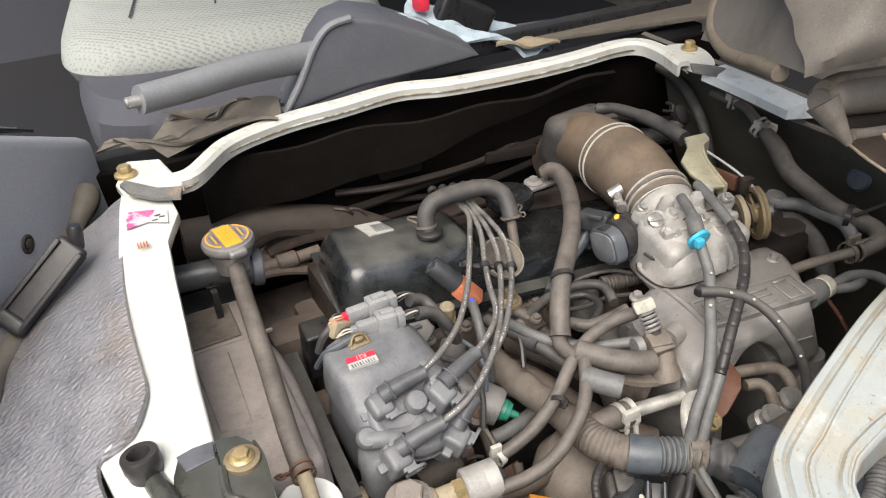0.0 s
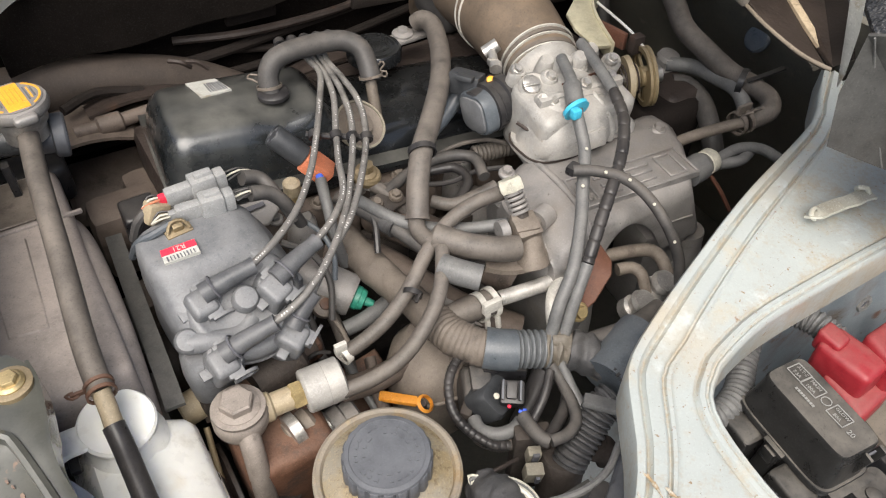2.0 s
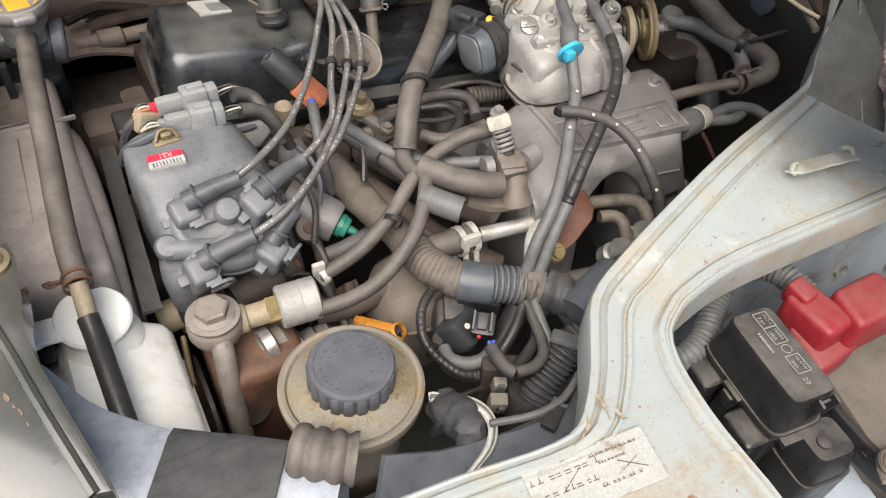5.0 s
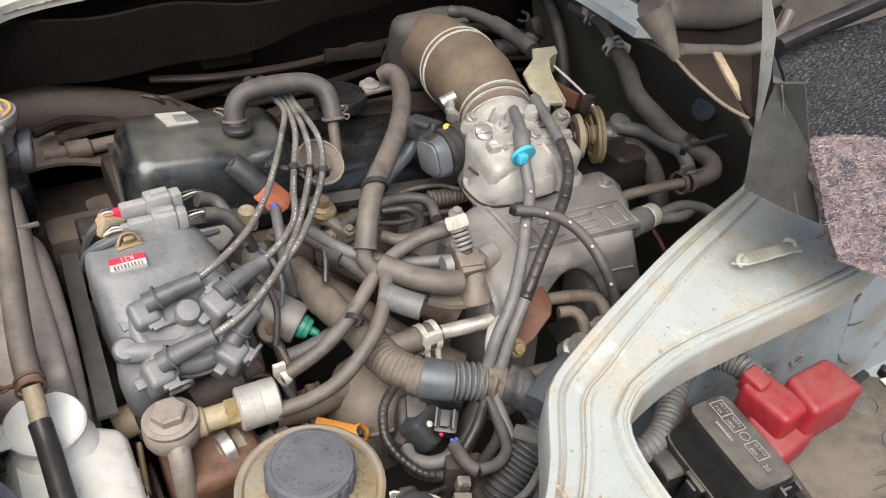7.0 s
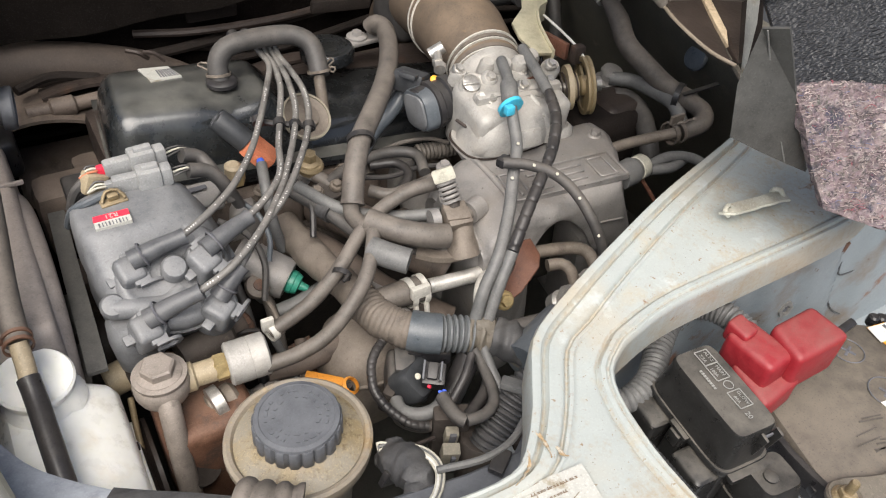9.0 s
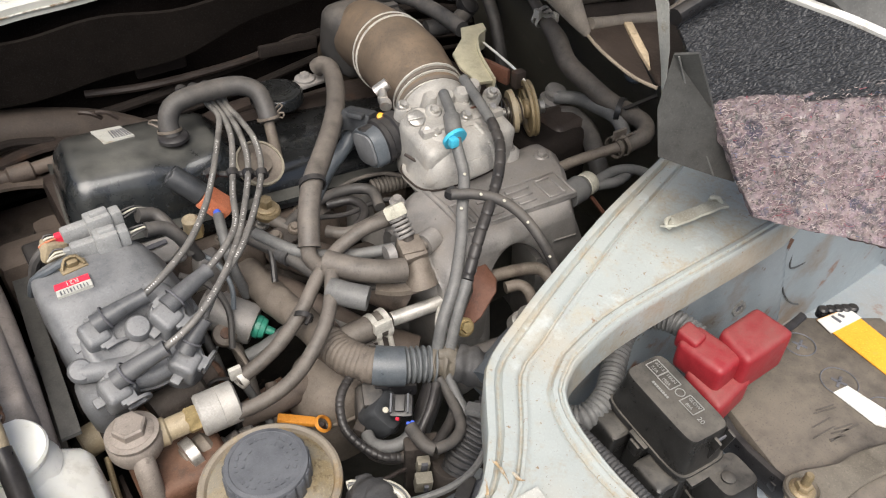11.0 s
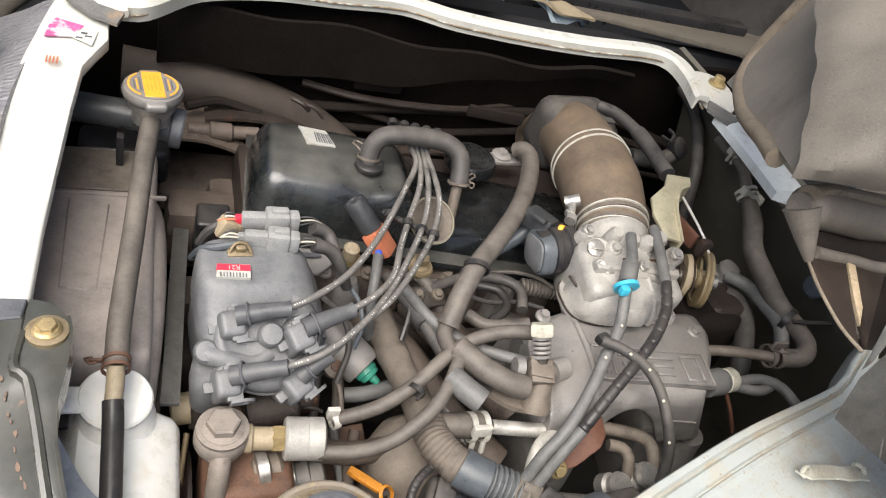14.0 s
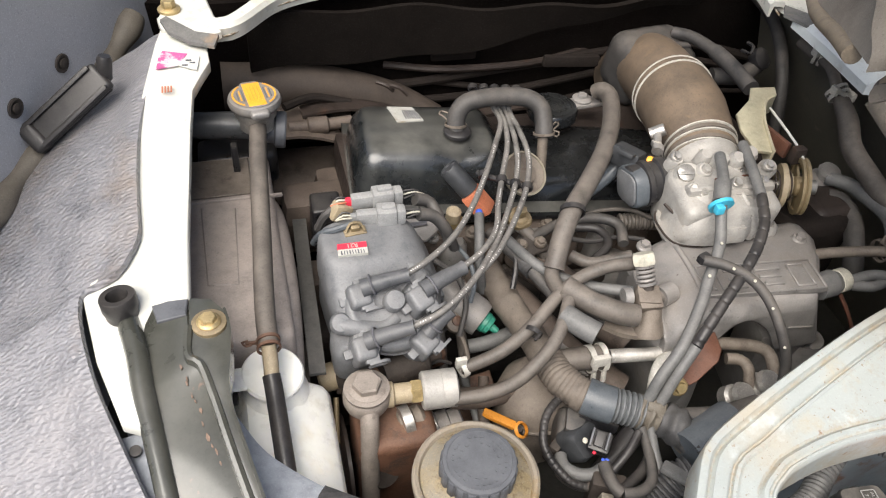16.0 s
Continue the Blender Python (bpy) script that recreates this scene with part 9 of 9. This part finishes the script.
part("lid", stacked([(0, 0, -0.030, 0.0245, 0.0225, 5), (0, 0, -0.024, 0.0240, 0.0220, 5), (0, 0, -0.004, 0.0195, 0.0178, 5), (0, 0, 0.0, 0.0180, 0.0165, 5)], R_M, 40), "fuse", fb2)
part("case", stacked([(0, 0, -0.12, 0.0255, 0.0235, 5), (0, 0, -0.036, 0.0265, 0.0245, 5), (0, 0, -0.030, 0.0265, 0.0245, 5)], R_M, 40), "fuse", fb2)
part("rivet", turned([(0.006, 0), (0.006, 0.002), (0.003, 0.003)], Matrix.Translation((0.619, 0.098, 0.768)), 12), "fuse", fb2)
cd = thing("battery_cable", (0.60, 0.24, 0.72), "grey ribbed conduit feeding the red terminal cover", "conduit")
part("conduit", tube([(0.702, 0.205, 0.790), (0.697, 0.236, 0.790), (0.682, 0.257, 0.785), (0.657, 0.257, 0.778), (0.630, 0.241, 0.770), (0.601, 0.220, 0.765), (0.572, 0.214, 0.760), (0.559, 0.228, 0.750), (0.556, 0.255, 0.740)], ribbed(0.0125, 0.0020, 0.0050), 18, 0.0011), "rubber_grey", cd)
cdx = thing("dusty_loom", (0.586, 0.160, 0.740), "dusty brown ribbed conduit under the panel edge", "conduit")
part("conduit", tube([(0.552, 0.208, 0.762), (0.552, 0.168, 0.762), (0.551, 0.123, 0.762), (0.548, 0.078, 0.762)], ribbed(0.0072, 0.0010, 0.004), 14, 0.0011), "tape", cdx)
# ---- seat side: grained vinyl, felt and flap ----
def lerp_sheet(a, b, c, d, wav, amp=0.003):
    a, b, c, d = (vec(*p) for p in (a, b, c, d))
    return lambda u, v: a.lerp(b, u).lerp(d.lerp(c, u), v) + vec(amp * math.sin(wav * u), amp * math.sin(wav * v + 1), amp * math.sin(wav * (u + v)))


fl = thing("seat_flap", (0.746, 0.303, 0.950), "grey vinyl flap beside grained black vinyl and pink-grey felt", "trim panel")
part("flap", plate([(0.663, 0.272, 0.972), (0.652, 0.275, 1.019), (0.659, 0.277, 1.061), (0.662, 0.258, 1.069), (0.693, 0.252, 1.013), (0.713, 0.246, 0.977), (0.730, 0.238, 0.940), (0.716, 0.246, 0.946), (0.690, 0.260, 0.958)], (0.004, 0.002, 0.0)), "vinyl_flat", fl, "worn grey vinyl flap")
part("flap_stitch", tube([(0.659, 0.272, 1.062), (0.683, 0.264, 1.010), (0.711, 0.248, 0.949)], 0.0008, 6), "grey_tape", fl)
felt = part("felt", sheet(70, 44, lambda u, v: lerp_sheet((0.692, 0.255, 1.018), (0.857, 0.194, 1.020), (0.818, 0.111, 0.908), (0.719, 0.206, 0.928), 9, 0.0015)(u, v) + vec(0, 0, 0.0014 * noise.noise(vec(u * 44, v * 28, 2.0)) + 0.0008 * noise.noise(vec(u * 120, v * 80, 5.0))), 0.010), "felt", fl, "pink-grey recycled felt pad")
felt_at = lerp_sheet((0.692, 0.255, 1.018), (0.857, 0.194, 1.020), (0.818, 0.111, 0.908), (0.719, 0.206, 0.928), 9, 0.0015)
rnd = random.Random(5)
for colour, count in (("fibre_pale", 900), ("fibre_red", 60), ("fibre_blue", 70), ("fibre_dark", 420)):
    strands = []
    for i in range(count):
        u, v, a, ln = rnd.random() ** 1.2, rnd.random(), rnd.uniform(0, 6.28), rnd.uniform(0.002, 0.009)
        p = felt_at(u, v) + vec(-0.002, -0.003, 0.0035)
        d, e = vec(math.cos(a), 0.8 * math.sin(a), -0.35 * math.sin(a)) * ln, vec(rnd.uniform(-1, 1), rnd.uniform(-1, 1), rnd.uniform(0, 0.8)) * ln * 0.35
        strands.append(tube([p, p + d * 0.5 + e, p + d], rnd.uniform(0.00012, 0.00032), 3, 0.003))
    tagged(part("fluff", joined(*strands), colour, felt), kind="stuff")
part("grain", sheet(30, 16, lerp_sheet((0.705, 0.316, 1.062), (0.888, 0.265, 1.118), (0.847, 0.186, 1.016), (0.699, 0.259, 1.008), 9, 0.001), 0.004), "vinyl", fl, "grained black vinyl")
part("edge", tube([(0.697, 0.312, 1.068), (0.728, 0.307, 1.080), (0.756, 0.295, 1.096), (0.818, 0.288, 1.115)], 0.007, 12, flat=1.5), "black_plastic", fl, "folded black vinyl edge")
part("piping", tube([(0.628, 0.191, 1.145), (0.641, 0.176, 1.140), (0.654, 0.157, 1.135), (0.663, 0.129, 1.130)], 0.0028, 8), "paper", fl, "white piping")
part("upper_trim", plate([(0.637, 0.193, 1.143), (0.657, 0.159, 1.135), (0.668, 0.135, 1.130), (0.687, 0.156, 1.160), (0.618, 0.184, 1.165)], (0.004, 0.002, -0.004)), "vinyl_flat", fl, "grey vinyl above the piping")

pad = thing("tipped_seat", (0.66, 0.40, 1.04), "tipped-up seat base with brown-grey backing and a worn frame", "seat")
K1, F1 = vec(0.630, 0.396, 1.089), vec(0.813, 0.717, 1.012)
up1 = vec(0.10, -0.02, 0.34)
part("panel", sheet(20, 14, lambda u, v: F1.lerp(K1 + vec(0.02, 0.03, 0.0), u) + (up1 + vec(0.06, 0, 0.05) * u) * v * 1.4 + vec(0.25, -0.1, 0) * 0.02 * math.sin(math.pi * u), 0.008), "pad", pad, "brown-grey moulded backing")
part("frame", tube([F1 + vec(0.12, -0.02, 0.40), F1 + vec(0.03, 0.0, 0.12), F1 + vec(0.004, -0.002, 0.03), F1.lerp(K1, 0.25) + vec(0.0, 0, -0.002), F1.lerp(K1, 0.6), F1.lerp(K1, 0.74)], 0.009, 14), "frame_brown", pad, "worn brown seat frame tube")
part("bag", sheet(36, 40, lambda u, k: (lambda v: vec(*(0.701, 0.556, 1.165)).lerp(vec(*(0.867, 0.547, 1.250)), u).lerp(vec(*(0.625, 0.409, 1.098)).lerp(vec(*(0.764, 0.348, 1.130)), u), v) + vec(-0.3, -0.5, 0.45) * (0.10 * math.sin(math.pi * min(1, u * 1.1 + 0.02)) ** 0.5 * math.sin(math.pi * min(1.0, max(0.12, v))) ** 0.55 + 0.006 * math.sin(13 * u + 6 * v) + 0.004 * math.sin(23 * v - 5 * u)))(1.7 * k - 0.7), 0.004), "bag_cloth", pad, "slumped grey-brown cloth cover")
part("bracket", tube([(0.880, 0.446, 1.062), (0.830, 0.441, 1.042), (0.785, 0.438, 1.040), (0.735, 0.436, 1.048), (0.700, 0.434, 1.053), (0.684, 0.431, 1.055), (0.678, 0.430, 1.056)], lambda u, s: 0.0195 * min(1.0, max(0.35, (1 - u) * 14)) ** 0.5, 24, 0.004), "pad_edge", pad, "worn moulded corner bracket")
part("bracket_leg", tube([(0.684, 0.430, 1.054), (0.688, 0.420, 1.042), (0.692, 0.411, 1.031), (0.698, 0.402, 1.018)], lambda u, s: 0.0165 - 0.0125 * u, 18, 0.004), "pad_edge", pad, "tapering corner of the bracket")
part("bracket_edge", tube([(0.800, 0.444, 1.056), (0.740, 0.441, 1.063), (0.705, 0.438, 1.068), (0.684, 0.434, 1.067)], 0.0070, 12, flat=1.6), "frame_brown", pad, "rust-tinted upper edge of the bracket")
# dark sheet in place of the recess's shade
part("slot", plate([(0.700, 0.424, 1.036), (0.772, 0.428, 1.020), (0.808, 0.430, 1.020), (0.840, 0.434, 1.036), (0.872, 0.434, 1.030), (0.830, 0.420, 1.000), (0.760, 0.420, 1.010), (0.700, 0.416, 1.022)], (0.002, 0.006, 0.002)), "near_black", pad, "dark sheet for the shaded recess under the bracket")
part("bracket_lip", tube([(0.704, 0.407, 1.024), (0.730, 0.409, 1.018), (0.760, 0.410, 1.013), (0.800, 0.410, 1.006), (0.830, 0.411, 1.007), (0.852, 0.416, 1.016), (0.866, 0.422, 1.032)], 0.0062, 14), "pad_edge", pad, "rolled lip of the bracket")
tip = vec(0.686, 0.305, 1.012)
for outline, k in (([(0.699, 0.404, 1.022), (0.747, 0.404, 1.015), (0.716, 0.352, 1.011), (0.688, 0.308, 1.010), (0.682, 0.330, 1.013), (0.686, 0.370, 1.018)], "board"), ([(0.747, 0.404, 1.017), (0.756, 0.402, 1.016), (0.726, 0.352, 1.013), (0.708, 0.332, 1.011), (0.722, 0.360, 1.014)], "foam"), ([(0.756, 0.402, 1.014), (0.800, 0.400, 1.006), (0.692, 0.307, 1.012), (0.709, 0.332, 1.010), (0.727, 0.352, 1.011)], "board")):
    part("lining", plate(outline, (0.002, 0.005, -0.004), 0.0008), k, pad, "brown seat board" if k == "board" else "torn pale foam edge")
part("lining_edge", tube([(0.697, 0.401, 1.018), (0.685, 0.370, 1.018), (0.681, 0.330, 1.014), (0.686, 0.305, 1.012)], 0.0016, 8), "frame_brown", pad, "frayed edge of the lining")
# dark sheet for the shade in the gap beside the boards
part("gap_shade", plate([vec(0.799, 0.402, 1.004), vec(0.830, 0.400, 1.006), vec(0.712, 0.304, 1.014), tip + vec(0.004, 0.004, -0.002)], (0.003, 0.004, -0.004)), "near_black", pad)
# edge of the white body panel, parented to the seat
part("white_strip", plate([(0.655, 0.308, 1.111), (0.663, 0.303, 1.083), (0.674, 0.297, 1.038), (0.676, 0.290, 1.008), (0.673, 0.287, 1.022), (0.668, 0.288, 1.057), (0.662, 0.293, 1.092), (0.654, 0.302, 1.115)], (0.004, 0.003, 0)), "worn_paper", pad, "white painted body edge beside the seat")

# ---- cabin beyond the opening ----
mat_edge = [(0.051, 0.833, 0.944), (0.044, 0.781, 0.940), (0.034, 0.716, 0.936), (0.026, 0.661, 0.928), (0.023, 0.600, 0.914), (0.023, 0.528, 0.893), (0.018, 0.509, 0.886), (-0.006, 0.501, 0.879), (-0.013, 0.486, 0.874),
            (-0.008, 0.449, 0.868), (0.003, 0.405, 0.860), (0.020, 0.359, 0.850), (0.039, 0.310, 0.842), (0.060, 0.257, 0.830)]
me_line = curve_points([vec(*p) for p in mat_edge], 0.02)


def mat_point(u, v):
    f = v * (len(me_line) - 1)
    i = min(int(f), len(me_line) - 2)
    e = me_line[i].lerp(me_line[i + 1], f - i)
    d = u * 0.55
    top = 0.0015 * math.sin(math.pi * min(1.0, d / 0.03)) if d < 0.03 else 0.0
    return vec(e.x - 0.92 * d + 0.018 * ease((e.y - 0.50) / 0.05) - 0.004, e.y - 0.10 * d, e.z - 0.004 + top - 0.50 * d - 0.10 * d * d + 0.004 * math.sin(7 * v + 5 * u) * min(1, u * 5) + 0.003 * noise.noise(vec(u * 8, v * 7, 1.0)) * min(1, u * 8))


solo("floor_mat", sheet(46, 60, lambda u, v: mat_point(u ** 1.3, v), 0.006), "mat_vinyl", "grained black vinyl floor mat with a wet sheen", "floor mat", kind="structure")
dash = thing("dash_console", (-0.15, 0.95, 0.60), "grey plastic lower dash console", "console")
away, along = vec(-0.878, 0.479, 0), vec(-0.479, -0.878, 0)
T0 = vec(0.052, 0.958, 0.967)
T1, T2 = T0 + along * 0.165 + vec(0, 0, 0.078), T0 + along * 0.60 + vec(0, 0, 0.29)
body = bmesh.new()
ring_a = [T0, T1, T2, T2 + vec(0, 0, -0.95), T0 + vec(0, 0, -0.40)]
va, vb = [body.verts.new(p) for p in ring_a], [body.verts.new(p + away * 0.32 + vec(0, 0, 0.02)) for p in ring_a]
body.faces.new(va), body.faces.new(vb[::-1])
for i in range(5):
    body.faces.new((va[i], vb[i], vb[(i + 1) % 5], va[(i + 1) % 5]))
bmesh.ops.recalc_face_normals(body, faces=body.faces)
bmesh.ops.bevel(body, geom=body.edges[:], offset=0.014, segments=3, profile=0.55, affect="EDGES")
part("body", body, "dash", dash)
top_m = Matrix.Translation(T0.lerp(T1, 0.55) + away * 0.07) @ Matrix((along, -away, along.cross(-away))).transposed().to_4x4() @ pose(0, 0, 0.010, 0, -25.3, 0)
part("slot", box((0.10, 0.055, 0.004), top_m, 0.001), "black_plastic", dash)
part("slot_bar", box((0.11, 0.010, 0.006), top_m @ pose(0, 0, 0.002), 0.001), "dash", dash)
for p in ((-0.040, 0.790, 0.933), (-0.079, 0.718, 0.927)):
    at = vec(*p) - away * 0.0008
    part("screw", joined(turned([(0.0105, -0.003), (0.0105, 0.0015), (0.009, 0.0022), (0.0065, 0.0010)], aim(at, -away), 24), turned([(0.0055, 0.0), (0.0055, 0.003), (0.003, 0.004)], aim(at, -away), 16)), "block", dash, "worn trim screw")
part("carpet_edge", tube([vec(0.03, 0.905, 0.925), vec(-0.015, 0.828, 0.885), vec(-0.06, 0.745, 0.868), vec(-0.105, 0.66, 0.855), vec(-0.15, 0.56, 0.83)], lambda u, s: 0.014 + 0.003 * math.sin(s * 90), 10), "leather", dash, "frayed brown carpet edge")
strap = thing("grab_handle", (-0.04, 0.76, 0.86), "black plastic release handle on the mat", "handle")
h1, h2 = vec(0.006, 0.740, 0.944), vec(-0.070, 0.715, 0.890)
hm = aim(h1.lerp(h2, 0.5), h1 - h2, (0.25, -0.5, 0.8))
hl = (h1 - h2).length
part("body", box((0.032, 0.012, hl * 1.06), hm, 0.006, 3), "black_hose", strap)
for sx in (-0.013, 0.013):
    part("rim", box((0.006, 0.006, hl * 0.95), hm @ pose(sx, 0.007, 0), 0.0025), "black_hose", strap)
    part("rim", box((0.006, 0.006, hl * 0.95), hm @ pose(sx, -0.007, 0), 0.0025), "black_hose", strap)
part("hinge", turned([(0.006, -0.014), (0.008, -0.010), (0.008, 0.010), (0.006, 0.014)], aim(h1 + vec(0.004, 0.004, 0.006), (0.2, 0.1, 1)), 14), "black_hose", strap)
part("mount", box((0.034, 0.02, 0.018), hm @ pose(0, 0, -hl * 0.48), 0.006, 3), "black_hose", strap)

hb = thing("handbrake", (0.3, 0.95, 0.93), "grey plastic handbrake lever with a metal button", "handbrake")
part("grip", tube([(0.113, 0.900, 1.023), (0.172, 0.920, 1.020), (0.256, 0.950, 1.017), (0.360, 0.990, 1.003)], lambda u, s: 0.0165 + 0.003 * u, 18, flat=1.25), "lever", hb)
part("button", turned([(0.007, -0.01), (0.007, 0.008), (0.005, 0.010)], aim((0.107, 0.898, 1.023), (-1, -0.2, 0.05)), 14), "steel", hb, "metal release button")
hc = [(0.297, 0.960, 0.943), (0.322, 0.960, 0.978), (0.349, 0.960, 1.024), (0.373, 0.960, 1.048), (0.406, 0.960, 1.055), (0.454, 0.960, 1.043), (0.522, 0.960, 1.012), (0.585, 0.960, 0.979), (0.604, 0.960, 0.963), (0.518, 0.960, 0.958), (0.411, 0.960, 0.955), (0.342, 0.960, 0.945), (0.316, 0.960, 0.940)]
part("cover", plate(hc, (0.02, 0.10, 0.0), 0.008, 3), "cover_grey", hb, "charcoal plastic lever cover")
part("cover_edge", tube(hc[:5], 0.005, 8), "lever", hb)
part("boot", sheet(20, 10, lerp_sheet((0.049, 0.956, 0.945), (0.272, 0.909, 0.955), (0.300, 1.008, 0.955), (0.168, 0.976, 0.955), 9, 0.008), 0.004), "leather", hb, "creased brown-grey boot")
st = thing("passenger_seat", (0.4, 1.35, 0.80), "checked grey-green fabric seat cushion with charcoal sides", "seat")
s_l, s_t = vec(*(0.037, 1.250, 0.982)), vec(*(0.191, 1.250, 0.951))
part("cushion", stacked([(0, 0, -0.075, 0.270, 0.250, 5), (0, 0, -0.055, 0.300, 0.280, 5), (0, 0, -0.025, 0.312, 0.292, 5), (0, 0, 0.0, 0.305, 0.285, 5), (0, 0, 0.018, 0.280, 0.262, 5), (0, 0, 0.026, 0.235, 0.220, 4.5), (0, 0, 0.030, 0.12, 0.11, 3)], pose(s_l.x + 0.325, 1.645, s_t.z - 0.012, 3, 0, -9), 72), "cloth", st)
part("base", stacked([(0, 0, -0.16, 0.28, 0.27, 5), (0, 0, -0.06, 0.300, 0.300, 5), (0, 0, 0.0, 0.300, 0.292, 5), (0, 0, 0.030, 0.285, 0.262, 4.5)], pose(s_l.x + 0.315, 1.515, s_t.z - 0.075, 4, 0, -4), 64), "skirt", st, "charcoal side of the cushion")
for x in (0.16, 0.32, 0.46):
    part("seam", tube([vec(s_l.x + x - 0.03, 1.52, s_t.z + 0.012), vec(s_l.x + x, 1.65, s_t.z + 0.020), vec(s_l.x + x + 0.03, 1.80, s_t.z + 0.026)], 0.002, 6), "skirt", st)
solo("carpet_far", box((2.4, 1.4, 0.02), pose(0.3, 1.68, 0.70), 0), "carpet", "black carpet of the far footwell", "carpet", kind="structure")
solo("wall_inner_hump", box((1.1, 0.03, 0.25), pose(0.52, 1.0, 0.80), 0.006), "carpet", "dark carpeted side of the engine hump", "wall", kind="structure")
cloth2 = thing("folded_cloth", (0.526, 0.971, 1.000), "pale blue and cream cloth bundled by the seat", "cloth")
part("cloth", sheet(20, 10, lerp_sheet((0.486, 1.020, 1.020), (0.741, 1.000, 0.929), (0.867, 1.100, 0.903), (0.579, 1.120, 1.016), 11, 0.010), 0.006), "denim", cloth2)
part("cloth", sheet(12, 8, lerp_sheet((0.656, 1.000, 0.959), (0.774, 1.000, 0.939), (0.779, 1.060, 0.954), (0.713, 1.060, 0.951), 8, 0.004), 0.004), "tan", cloth2, "cream fold")
bk = thing("seat_belt_buckle", (0.595, 0.976, 1.020), "black seat belt buckle with a red button", "buckle")
part("body", box((0.10, 0.03, 0.055), Matrix.Translation((0.629, 1.060, 0.996)) @ pose(0, 0, 0, 0, 28, 0), 0.01, 3), "black_plastic", bk)
part("button", box((0.02, 0.026, 0.02), Matrix.Translation((0.556, 1.060, 1.027)), 0.004), "red_print", bk)
rail = thing("seat_rail", (0.75, 1.0, 0.93), "black seat rail and cream floor edge behind the flange", "rail")
part("rail", box((0.55, 0.03, 0.03), pose(0.80, 1.04, 0.95), 0.006), "black_plastic", rail)
part("floor_edge", box((0.50, 0.09, 0.01), pose(0.98, 1.02, 0.945, 0, 0, -10), 0.003), "leather", rail)

# unseen van roof, far side and rear, added to close off the sky
solo("ceiling", box((2.2, 1.7, 0.03), pose(1.0, 1.5, 1.98), 0), "liner", "unseen pale van headliner, added overhead", "ceiling", kind="structure")
solo("wall_far_side", box((3.2, 0.05, 0.75), pose(0.4, 2.3, 0.85), 0), "skirt", "charcoal trim of the far van door", "wall", kind="structure")
solo("wall_cab_rear", box((0.05, 2.2, 1.4), pose(1.75, 1.2, 1.3), 0), "pad", "unseen panel added to close the cab rear", "wall", kind="structure")
